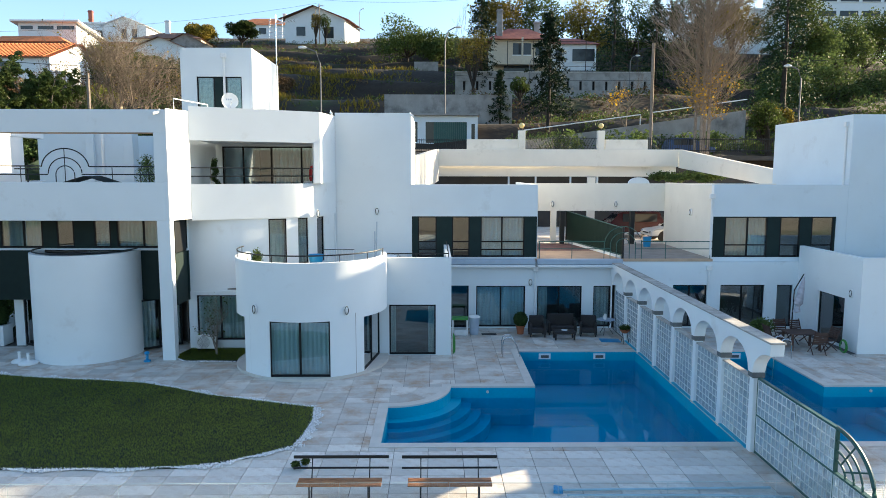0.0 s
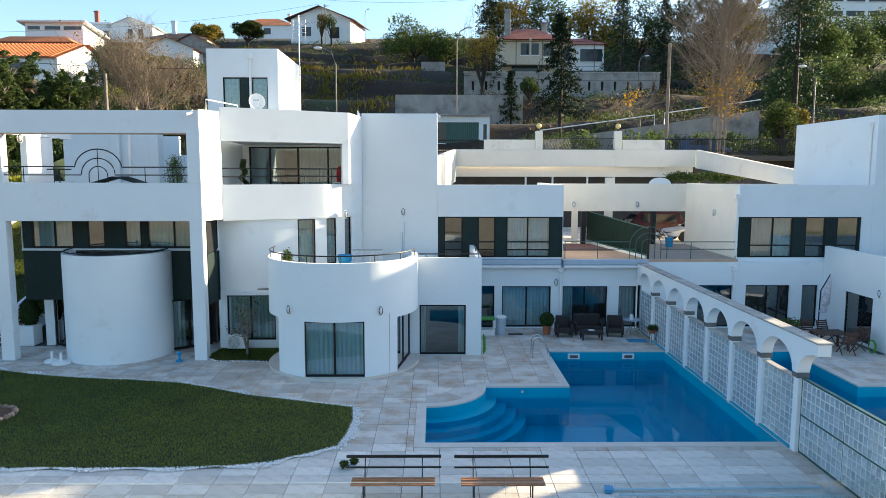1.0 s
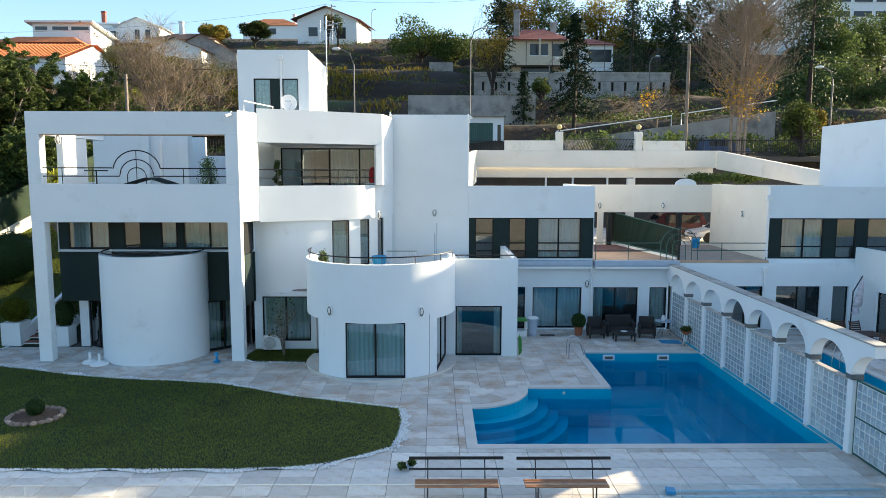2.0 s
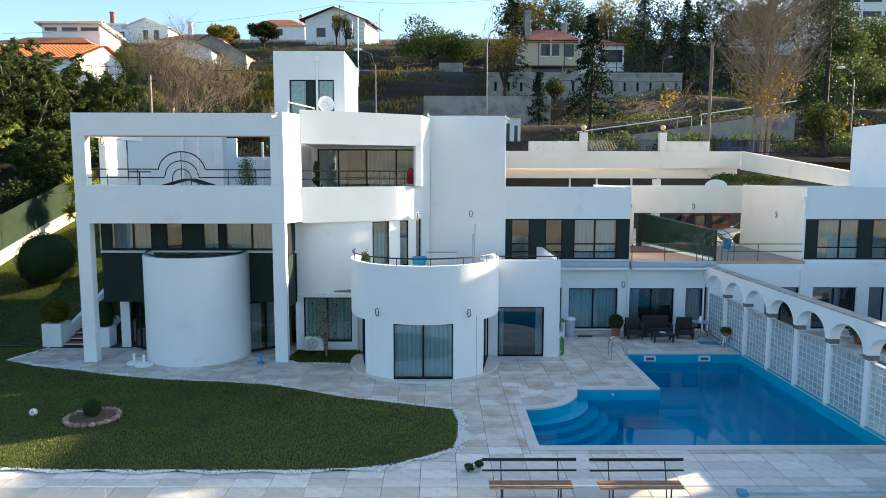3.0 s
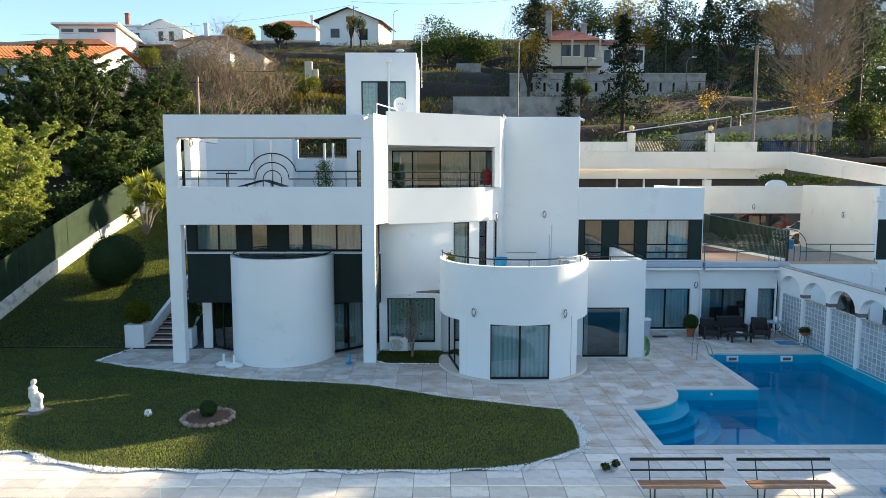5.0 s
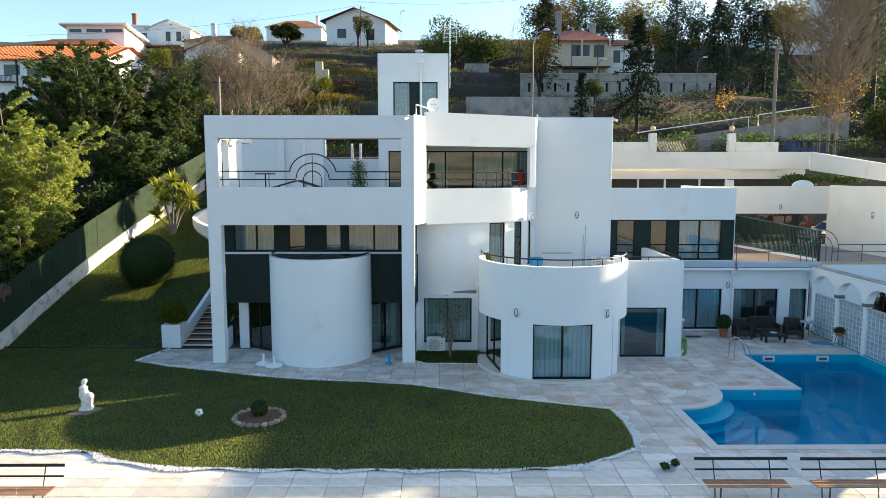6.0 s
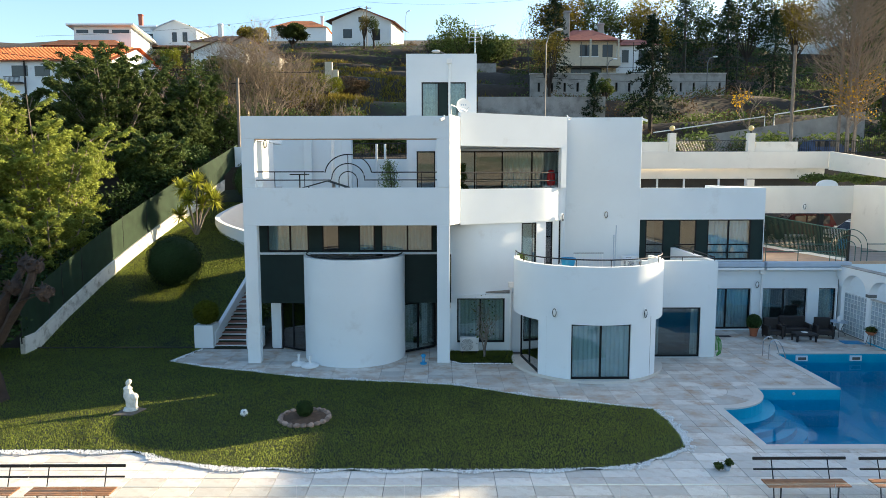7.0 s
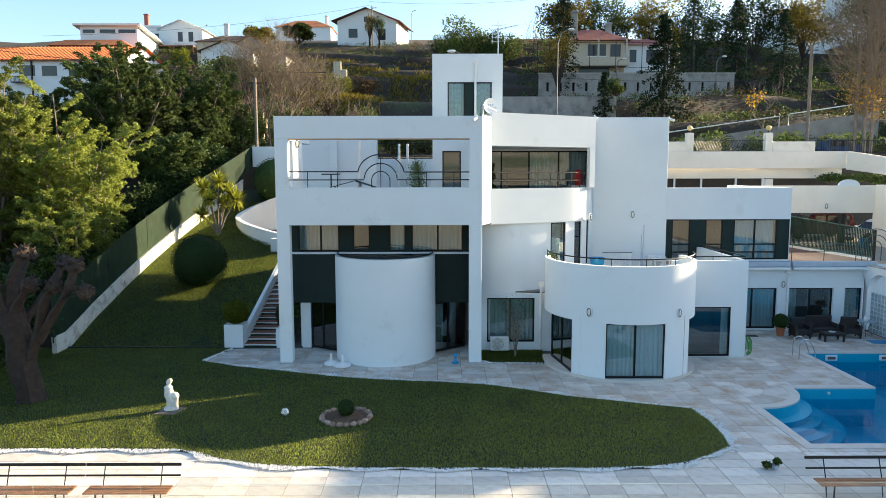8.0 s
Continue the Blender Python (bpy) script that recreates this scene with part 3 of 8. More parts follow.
for u0, u1 in ((0.02, 0.31), (1.23, 1.97), (2.84, 3.37), (5.53, 6.13)):
    bm = bmesh.new()
    obox(bm, UA, UB, u0, u1, 0.05, 0.15, 3.5, 5.5)
    part("panel", bm, GREEN_METAL, villa, "dark green metal panel")
boxpart("roof", -0.95, 5.15, 33.5, 40.2, 6.6, 6.8)
wall(villa, (5.2, 33.5), (5.2, 40.3), 0.25, 3.3, 7.05)
LA, LB = (-0.95, 33.0), (8.9, 33.0)
wall(villa, LA, LB, 0.3, 0, 3.3, [(1.84, 2.8, 0.02, 2.12), (3.17, 5.58, 0.05, 2.1), (6.16, 8.37, 0.05, 2.1), (8.93, 9.8, 0.05, 2.1)])
window(villa, LA, LB, 1.84, 2.8, 0.02, 2.12)
window(villa, LA, LB, 3.17, 5.58, 0.05, 2.1, (4.38,), curtain=((3.2, 5.55),), curtain_mat=PALE_CURTAIN)
window(villa, LA, LB, 6.16, 8.37, 0.05, 2.1, (7.25,), curtain=((6.2, 6.7),))
window(villa, LA, LB, 8.93, 9.8, 0.05, 2.1, curtain=((8.95, 9.75),))
bm = bmesh.new()
box(bm, -0.95, 13.8, 33.0, 40.3, 3.31, 3.43)
part("parking_floor", bm, TERRACE_TILE, villa, "worn terracotta paving")
boxpart("tiled_floor", 5.21, 8.9, 36.6, 40.29, 3.43, 3.436, RED_TILES, label="dark red tiled floor", bevel=0)
boxpart("driveway", 9.5, 13.79, 33.3, 40.29, 3.43, 3.436, DRIVE, label="grey brown paved driveway", bevel=0)
boxpart("wall", -12.45, -8.9, 35.7, 40.6, 6.15, 13.74)
boxpart("wall", -12.45, -12.2, 35.1, 35.7, 6.15, 13.74)
boxpart("wall", -9.15, -8.9, 35.1, 35.7, 6.15, 13.74)
boxpart("roof", -12.2, -9.15, 35.1, 35.7, 13.0, 13.7)
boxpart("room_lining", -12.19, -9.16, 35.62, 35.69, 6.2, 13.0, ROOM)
wall(villa, (-12.45, 34.85), (-8.9, 34.85), 0.25, 6.15, 13.74, [(0.77, 3.01, 10.3, 12.35), (0.5, 1.45, 6.2, 8.9)])
window(villa, (-12.45, 34.85), (-8.9, 34.85), 0.77, 3.01, 10.3, 12.35, (1.62, 2.1), inset=0.08, room=0, curtain=((0.85, 1.45), (2.2, 2.95)), curtain_mat=GREY_CURTAIN)
bm = bmesh.new()
obox(bm, (-12.45, 34.85), (-8.9, 34.85), 1.64, 2.08, 0.09, 0.13, 10.36, 12.29)
part("panel", bm, GREEN_METAL, villa, "dark green metal panel")
window(villa, (-12.45, 34.85), (-8.9, 34.85), 0.5, 1.45, 6.2, 8.9, inset=0.08, room=0)

# round living room bay and the block beside it
CX, CY, R = -4.75, 27.35, 2.98
bm = bmesh.new()
path_wall(bm, arc(CX, CY, R, 165, 375, 64), 0.2, 2.2, 4.36)
part("curved_parapet", bm, PLASTER, villa, smooth=True)
bm = bmesh.new()
prism(bm, arc(CX, CY, R - 0.18, 165, 375, 48), 2.25, 2.5)
part("balcony_floor", bm, SLAB, villa)
bm = bmesh.new()
prism(bm, arc(CX, CY, R + 0.06, 165, 375, 48), 0, 0.1)
part("plinth", bm, POOL_EDGE, villa)
for a0, a1 in ((221, 247.6), (291.6, 319)):
    bm = bmesh.new()
    path_wall(bm, arc(CX, CY, R, a0, a1, 10), 0.2, 0.1, 2.2)
    part("pier", bm, PLASTER, villa, smooth=True)
fa, fb = (-5.89, 24.6), (-3.66, 24.6)
window(villa, fa, fb, 0.0, 2.23, 0.1, 2.2, (1.115,), inset=0.03, curtain=((0.05, 2.18),), curtain_mat=PALE_CURTAIN)
for a, b in (((-7.4, 27.9), (-7.0, 25.42)), ((-2.5, 25.42), (-2.1, 27.9))):
    window(villa, a, b, 0.0, 2.5, 0.1, 2.2, (1.25,), inset=0.02, curtain=((0.1, 0.8), (1.6, 2.4)))
bm = bmesh.new()
path_wall(bm, [(-2.3, 28.0), (0.87, 28.0), (0.87, 33.2)], 0.25, 2.15, 4.12)
part("wall", bm, PLASTER, villa)
wall(villa, (-2.3, 28.0), (0.87, 28.0), 0.25, 0, 2.15, [(0.58, 2.52, 0.02, 2.15)])
wall(villa, (0.87, 28.25), (0.87, 33.0), 0.25, 0, 2.15)
window(villa, (-2.3, 28.0), (0.87, 28.0), 0.58, 2.52, 0.02, 2.15, inset=0.05, curtain=((0.62, 0.85), (2.2, 2.48)))
bm = bmesh.new()
box(bm, -2.3, 0.62, 28.2, 33.0, 2.6, 2.9)
part("balcony_floor", bm, SLAB, villa)

# neighbouring villa
neighbour = thing("neighbouring_villa", "white plastered villa with a dark window band and roof terrace", "house", (20, 33, 0))
NA, NB = (13.8, 33.2), (20.4, 33.2)
wall(neighbour, NA, NB, 0.3, 3.3, 7.05, [(0.02, 6.1, 3.5, 5.5)])
for u0, u1, mm, cc in ((0.62, 2.75, (1.75,), ((0.65, 2.7),)), (3.35, 4.35, (), ()), (4.9, 6.0, (), ())):
    window(neighbour, NA, NB, u0, u1, 3.5, 5.5, mm, inset=0.05, bars=(4.1,), curtain=cc)
for u0, u1 in ((0.02, 0.62), (2.75, 3.35), (4.35, 4.9), (6.0, 6.1)):
    bm = bmesh.new()
    obox(bm, NA, NB, u0, u1, 0.05, 0.15, 3.5, 5.5)
    part("panel", bm, GREEN_METAL, neighbour, "dark green metal panel")
boxpart("wall", 20.4, 30, 33.2, 40.8, 0, 10.45, parent=neighbour)
boxpart("roof", 14.05, 20.4, 33.5, 40.25, 6.6, 6.8, parent=neighbour)
# unseen solid slab in place of a wing, added to keep sun off the terrace
boxpart("wall", 28.41, 36.68, 27.25, 28.0, 0, 10.05, parent=neighbour)
# out of view: tower and block mirrored from the villa to shade the terrace
boxpart("tower", 26.9, 30.45, 34.85, 40.6, 10.45, 13.42, parent=neighbour)
boxpart("wall", 22.6, 28.4, 29.0, 33.19, 0, 10.4, parent=neighbour)
# side wall tinted cream for the warm bounce off the villa
wall(neighbour, (13.8, 40.3), (13.8, 33.5), 0.25, 3.3, 7.05, material=BOUNCE_CREAM)
MA, MB = (9.1, 33.0), (20.4, 33.0)
wall(neighbour, MA, MB, 0.3, 0, 3.3, [(2.8, 4.5, 0.05, 2.15), (5.15, 7.35, 0.05, 2.15), (7.95, 8.75, 0.05, 2.15)])
window(neighbour, MA, MB, 2.8, 4.5, 0.05, 2.15, (3.65,))
window(neighbour, MA, MB, 5.15, 7.35, 0.05, 2.15, (6.25,))
window(neighbour, MA, MB, 7.95, 8.75, 0.05, 2.15)
wall(neighbour, (18.05, 32.99), (18.05, 28.25), 0.25, 0, 4.1, [(1.8, 3.9, 0.1, 2.2)])
window(neighbour, (18.05, 32.99), (18.05, 28.0), 1.8, 3.9, 0.1, 2.2, (), inset=0.1, curtain=((1.85, 3.85),), curtain_mat=PALE_CURTAIN)
wall(neighbour, (18.05, 28.0), (26, 28.0), 0.25, 0, 4.1)
bm = bmesh.new()
box(bm, 18.31, 26, 28.25, 33.0, 2.6, 2.9)
part("balcony_floor", bm, SLAB, neighbour)

# near-black colour carries the shade deep inside the parking deck
SHADE_WALL = mat("shade_dark_wall", (0.05, 0.048, 0.045), 0.9, var=0.3, scale=1)
# parking deck behind: wall with openings, upper street parapet and ramps
deck = thing("parking_deck", "white parking structure with open bays and a sloping ramp parapet", "parking deck", (11, 46, 0))
wall(deck, (5.2, 40.3), (20.4, 40.3), 0.25, 3.43, 7.0, [(0.05, 1.87, 3.43, 5.38), (2.2, 8.68, 3.43, 5.38)], material=BOUNCE_CREAM)
boxpart("floor", 3.95, 26, 40.55, 53, 3.31, 3.43, SLAB, deck)
boxpart("ceiling", 3.95, 26, 40.55, 42.5, 6.5, 6.7, BOUNCE_CREAM, deck)
boxpart("back_wall", -4, 30, 53, 53.3, 3.3, 8.1, SHADE_WALL, deck, "inner wall of the parking deck, coloured dark for the shade inside")
boxpart("parapet", 0.5, 18.5, 51.4, 51.7, 8.08, 9.36, BOUNCE_CREAM, deck)
boxpart("fascia", 0.5, 18.5, 51.9, 52.2, 7.33, 8.1, BOUNCE_CREAM, deck)
for s in (0, 1):
    bm = bmesh.new()
    x0, x1 = ((0.5, -0.9) if s == 0 else (18.5, 20.4))
    v = [bm.verts.new(c) for c in ((x0, 51.4, 7.0 if s == 0 else 8.0), (x1, 40.8, 6.3 if s == 0 else 6.85), (x1, 40.8, 8.6 if s == 0 else 7.85), (x0, 51.4, 9.36))]
    w = [bm.verts.new((c.co.x + (0.25 if s else -0.25), c.co.y, c.co.z)) for c in v]
    bm.faces.new(v), bm.faces.new(w[::-1])
    for k in range(4):
        bm.faces.new((v[k], v[(k + 1) % 4], w[(k + 1) % 4], w[k]))
    part("ramp_parapet", bm, BOUNCE_CREAM, deck)
boxpart("wall", 2.6, 6.45, 51.6, 51.9, 9.36, 10.1, BOUNCE_CREAM, deck)
boxpart("wall", 13.0, 16.2, 51.6, 51.9, 9.36, 10.1, BOUNCE_CREAM, deck)
boxpart("pier", 6.45, 6.97, 51.5, 51.95, 9.36, 10.75, BOUNCE_CREAM, deck)
boxpart("pier", 12.4, 12.92, 51.5, 51.95, 9.36, 10.75, BOUNCE_CREAM, deck)

# ---- arcade between the pools ----
CAPITAL = mat("dark_grey_capital", (0.11, 0.12, 0.12), 0.85, var=0.3, scale=5, fine=30, bump=0.3)
arcade = thing("arcade", "white arched garden wall on slim columns between the two pools", "arcade", (9, 24, 0))
PILLARS = [18.05 + 2.07 * i for i in range(7)]
XA0, XA1 = 8.78, 9.14
bm = bmesh.new()
SPRING, CROWN, TOP = 2.24, 2.94, 3.25
# arches as a strip of quads between the intrados and the top
def intrados(y):
    k = (y - PILLARS[0]) / 2.07
    j = math.floor(k)
    u = (k - j) * 2.07 - 2.07 / 2
    half = 2.07 / 2 - 0.13
    if abs(u) >= half:
        return SPRING
    return SPRING + (CROWN - SPRING) * math.sqrt(max(0, 1 - (u / half) ** 2))


prof = []
y = 17.0
while y < 32.99:
    prof.append((y, intrados(y)))
    y += 0.045
rows = [[bm.verts.new((x, y, z)) for x, z in ((XA0, zi), (XA0, TOP), (XA1, TOP), (XA1, zi))] for y, zi in prof]
for r, s in zip(rows, rows[1:]):
    for k in range(4):
        bm.faces.new((r[k], s[k], s[(k + 1) % 4], r[(k + 1) % 4]))
bm.faces.new(rows[0]), bm.faces.new(rows[-1][::-1])
part("arched_wall", bm, PLASTER, arcade)
bm = bmesh.new()
box(bm, XA0 - 0.03, XA1 + 0.03, 16.96, 32.98, TOP, TOP + 0.05, 0.01)
part("coping", bm, COPING, arcade, "weathered grey coping")
for y in PILLARS:
    bm = bmesh.new()
    box(bm, XA0 + 0.05, XA1 - 0.05, y - 0.12, y + 0.12, -0.15, 2.09, 0.015)
    col = part("pillar", bm, PLASTER, arcade)
    bm = bmesh.new()
    box(bm, XA0 + 0.01, XA1 - 0.01, y - 0.15, y + 0.15, 2.09, 2.24, 0.01)
    part("capital", bm, CAPITAL, col, "dark grey stone capital")

# ---- fittings of the villa ----
STEEL = mat("brushed_steel", (0.6, 0.6, 0.6), 0.25, 1.0, bump=0.02)
WHITE_PAINT = mat("white_paint", (0.78, 0.78, 0.76), 0.4, var=0.05, bump=0.05)
GREY_CASE = mat("grey_aluminium", (0.4, 0.46, 0.54), 0.45, 0.1, var=0.08, bump=0.03)
WOOD = mat("varnished_slat_wood", (0.3, 0.13, 0.05), 0.5, var=0.3, scale=6, fine=50, bump=0.2, dist=0.003, spread=0.12)
DARK_WOOD = mat("dark_teak", (0.07, 0.032, 0.02), 0.6, var=0.3, scale=6, fine=50, bump=0.2, spread=0.1)
RATTAN = mat("dark_rattan", (0.018, 0.014, 0.013), 0.55, var=0.4, scale=30, fine=120, bump=0.6, dist=0.006)
TERRACOTTA = mat("terracotta", (0.33, 0.11, 0.05), 0.85)
BLUE_PLASTIC = mat("blue_plastic", (0.03, 0.26, 0.5), 0.4, bump=0.02)
GREEN_PLASTIC = mat("green_plastic", (0.06, 0.25, 0.04), 0.4, bump=0.02)
GREEN_PAINT = mat("green_painted_iron", (0.025, 0.09, 0.075), 0.45, var=0.15)
STATUE_STONE = mat("white_statue_stone", (0.72, 0.69, 0.62), 0.8, var=0.15, scale=6, stain=(0.4, 0.37, 0.32), stain_at=(0.5, 0.8), stain_scale=4)
LAMP_GLASS = mat("yellowed_globe", (0.7, 0.55, 0.22), 0.3, var=0.1, bump=0.0)
RED_STEP = mat("brick_red_tread", (0.2, 0.085, 0.055), 0.85, var=0.25, scale=5)
CHALK = mat("stone_kerb", (0.16, 0.13, 0.11), 0.95, var=0.4, scale=8, fine=40, bump=0.5, spread=0.2)


def pipe(parent, name, pts, r, material, label="", seg=8):
    bm = bmesh.new()
    tube(bm, pts, r, seg)
    return part(name, bm, material, parent, label, smooth=True)


# iron rail with arches on the open frame
rail = thing("terrace_railing", "black iron railing with nested round arches between the columns", "railing", (-14.4, 27.4, 7.2))
y = 27.38
pipe(rail, "rail", [(-18.16, y, 7.85), (-15.42, y, 7.85)] + [(-14.44 + 0.94 * math.cos(radians(a)), y, 7.72 + 0.82 * math.sin(radians(a))) for a in steps(172, 8, 20)] + [(-13.46, y, 7.83), (-10.88, y, 7.83)], 0.024, IRON)
pipe(rail, "rail", [(-18.16, y, 7.52), (-15.14, y, 7.52)] + [(-14.45 + 0.66 * math.cos(radians(a)), y, 7.56 + 0.62 * math.sin(radians(a))) for a in steps(176, 4, 18)] + [(-13.8, y, 7.52), (-10.88, y, 7.52)], 0.022, IRON)
pipe(rail, "arch", [(-14.82, y, 7.22), (-14.82, y, 7.5)] + [(-14.45 + 0.37 * math.cos(radians(a)), y, 7.5 + 0.36 * math.sin(radians(a))) for a in steps(176, 4, 14)] + [(-14.08, y, 7.5), (-14.08, y, 7.22)], 0.02, IRON)
for x, z in ((-14.45, 8.53), (-17.4, 7.85), (-16.2, 7.85), (-12.6, 7.83), (-11.5, 7.83)):
    pipe(rail, "post", [(x, y, 7.21), (x, y, z)], 0.016, IRON)
# rail of the middle balcony
rail = thing("balcony_railing", "black iron balcony railing of two bars with short posts", "railing", (-7, 30, 7.1))
for z in (7.8, 7.45):
    pipe(rail, "rail", [(x, y + 0.06, z) for x, y in P_FRONT[:24]], 0.022, IRON)
for x, y in P_FRONT[1:24:5]:
    pipe(rail, "post", [(x, y + 0.06, 7.1), (x, y + 0.06, 7.8)], 0.016, IRON)
# rail of the round bay
rail = thing("balcony_railing", "low black iron rail along the curved parapet", "railing", (CX, CY, 4.36))
pipe(rail, "rail", [(x, y, 4.62) for x, y in arc(CX, CY, R - 0.08, 172, 352, 40)], 0.025, IRON)
for x, y in arc(CX, CY, R - 0.08, 175, 350, 7):
    pipe(rail, "post", [(x, y, 4.34), (x, y, 4.62)], 0.015, IRON)
rail = thing("balcony_railing", "black iron rail on the block beside the bay", "railing", (0.8, 30, 4.12))
pipe(rail, "rail", [(-1.9, 28.1, 4.28), (0.75, 28.1, 4.28), (0.75, 33.1, 4.28)], 0.025, IRON)
for x, y in ((-0.6, 28.1), (0.75, 28.1), (0.75, 30.5)):
    pipe(rail, "post", [(x, y, 4.1), (x, y, 4.28)], 0.015, IRON)
# rail of the parking terrace
rail = thing("parking_railing", "dark green iron railing with a fan of round arches", "railing", (9, 33.2, 3.43))
for z in (4.28, 3.92):
    pipe(rail, "rail", [(5.25, 33.12, z), (8.5 if z > 4 else 8.8, 33.12, z)], 0.022, GREEN_PAINT)
    pipe(rail, "rail", [(10.3 if z > 4 else 10.0, 33.12, z), (13.78, 33.12, z)], 0.022, GREEN_PAINT)
for r in (0.92, 0.62, 0.32):
    pipe(rail, "arch", [(9.4 - r, 33.12, 3.43), (9.4 - r, 33.12, 4.1)] + [(9.4 + r * math.cos(radians(a)), 33.12, 4.1 + r * math.sin(radians(a))) for a in steps(178, 2, 16)] + [(9.4 + r, 33.12, 4.1), (9.4 + r, 33.12, 3.43)], 0.02, GREEN_PAINT)
for x in (5.3, 6.9, 11.5, 13.7):
    pipe(rail, "post", [(x, 33.12, 3.43), (x, 33.12, 4.28)], 0.02, GREEN_PAINT)
# slatted gate on the parking terrace
gate = thing("slatted_screen", "dark green screen of upright metal slats on the parking terrace", "screen", (8.5, 36, 3.43))
ga, gb = Vector((8.15, 41.0)), Vector((9.42, 33.2))
n = 74
slat_bm = bmesh.new()
box(slat_bm, -0.03, 0.03, -0.012, 0.012, 0, 1.95)
slat_me = bpy.data.meshes.new("slat")
slat_bm.to_mesh(slat_me)
slat_bm.free()
slat_me.materials.append(mat("dark_green_slat", (0.012, 0.03, 0.022), 0.6, var=0.1, spec=0.2))
ang = math.atan2(gb.y - ga.y, gb.x - ga.x)
for i in range(n + 1):
    p = ga.lerp(gb, i / n)
    s = new("slat", slat_me)
    s.parent = gate
    s.matrix_parent_inverse = Matrix.Translation(gate.location).inverted()
    s.matrix_basis = Matrix.Translation((p.x, p.y, 3.43)) @ Matrix.Rotation(ang, 4, "Z") @ Matrix.Diagonal((1, 1, 0.97 - 0.2 * i / n, 1))
for z, w in ((3.6, 3.6), (5.33, 4.93)):
    pipe(gate, "rail", [(*ga, z), (*gb, w)], 0.03, GREEN_PAINT)
for p, z in ((ga, 5.38), (gb, 4.97)):
    pipe(gate, "post", [(*p, 3.43), (*p, z)], 0.06, IRON)
bm = bmesh.new()
obox(bm, tuple(gb), tuple(ga), 0.1, 7.8, -0.1, 0.1, 3.437, 3.56)
part("kerb", bm, PLASTER, gate, "white kerb under the slats")

# awnings
for x0, x1 in ((0.9, 5.05), (5.15, 9.3)):
    aw = thing("awning", "rolled grey awning in a long case above the glass doors", "awning", (x0, 32.9, 3.2), "awnings")
    bm = bmesh.new()
    box(bm, x0, x1, 32.62, 32.98, 3.2, 3.46, 0.03)
    part("case", bm, GREY_CASE, aw)
    bm = bmesh.new()
    box(bm, x0 + 0.02, x1 - 0.02, 32.58, 32.66, 3.06, 3.18, 0.02)
    part("front_bar", bm, WHITE_PAINT, aw, "white front bar")
    pipe(aw, "roller", [(x0 + 0.05, 32.8, 3.14), (x1 - 0.05, 32.8, 3.14)], 0.06, GREY_CASE)


# wall lamps
def wall_lamp(x, y, z, turn=0.0):
    w = thing("wall_lamp", "oval white bulkhead lamp on the plaster wall", "wall lamp", (0, 0, 0), "wall lamps")
    bm = bmesh.new()
    bmesh.ops.create_uvsphere(bm, u_segments=14, v_segments=8, radius=1)
    bmesh.ops.scale(bm, vec=(0.11, 0.06, 0.2), verts=bm.verts)
    part("base", bm, WHITE_PAINT, w, smooth=True)
    bm = bmesh.new()
    bmesh.ops.create_uvsphere(bm, u_segments=12, v_segments=8, radius=1)
    bmesh.ops.scale(bm, vec=(0.06, 0.09, 0.13), verts=bm.verts)
    part("diffuser", bm, WHITE_PAINT, w, smooth=True)
    bm = bmesh.new()
    tube(bm, [(0.075 * math.cos(radians(a)), -0.052, 0.15 * math.sin(radians(a))) for a in range(0, 361, 20)], 0.014, 6)
    part("ring", bm, IRON, w, "dark metal ring")
    w.matrix_basis = pose(x, y, z, 0, 0, turn)


for x, y, z, a in ((-6.46, 24.86, 2.6, -35), (-3.1, 24.85, 2.56, 35), (-2.62, 33.17, 5.75, 0), (-5.15, 31.05, 5.75, 50), (7.13, 40.25, 5.78, 0), (10.88, 40.25, 5.78, 0), (13.76, 36.0, 5.55, -90), (4.86, 32.95, 2.3, 0), (18.02, 28.6, 2.5, -90), (-18.0, 28.3, 9.0, 40)):
    wall_lamp(x, y, z, a)


def downpipe(x, y, z0, z1, r=0.05):
    d = thing("downpipe", "white rainwater downpipe with a hopper on the wall", "downpipe", (x, y, z0), "downpipes")
    pipe(d, "pipe", [(x, y, z0), (x, y, z1)], r, WHITE_PAINT)
    bm = bmesh.new()
    box(bm, x - 0.13, x + 0.13, y - 0.1, y + 0.08, z1 - 0.02, z1 + 0.22, 0.02)
    part("hopper", bm, WHITE_PAINT, d)


downpipe(5.1, 32.94, 0.0, 2.85)
downpipe(13.62, 32.94, 1.9, 2.9)
downpipe(13.7, 33.12, 3.6, 6.4)
downpipe(-10.28, 34.78, 10.3, 13.25, 0.06)
downpipe(20.34, 33.6, 7.0, 9.9)
downpipe(-7.7, 28.86, 0.0, 2.9)

# satellite dish, aerial, small cameras
dish = thing("satellite_dish", "white satellite dish on a bent steel mast on the roof", "satellite dish", (-9.6, 33.4, 10.3))
bm = bmesh.new()
lathe(bm, [(0.02, -0.1), (0.2, -0.075), (0.33, -0.02), (0.39, 0.02), (0.385, 0.03), (0.32, -0.005), (0.19, -0.06), (0.01, -0.085)], seg=24)
bmesh.ops.rotate(bm, verts=bm.verts, matrix=Matrix.Rotation(radians(82), 3, "X"))
bmesh.ops.rotate(bm, verts=bm.verts, matrix=Matrix.Rotation(radians(25), 3, "Z"))
bmesh.ops.translate(bm, verts=bm.verts, vec=(-9.6, 33.3, 11.0))
part("reflector", bm, WHITE_PAINT, dish, smooth=True)
pipe(dish, "mast", [(-9.6, 33.5, 10.3), (-9.6, 33.5, 11.0)], 0.03, STEEL)
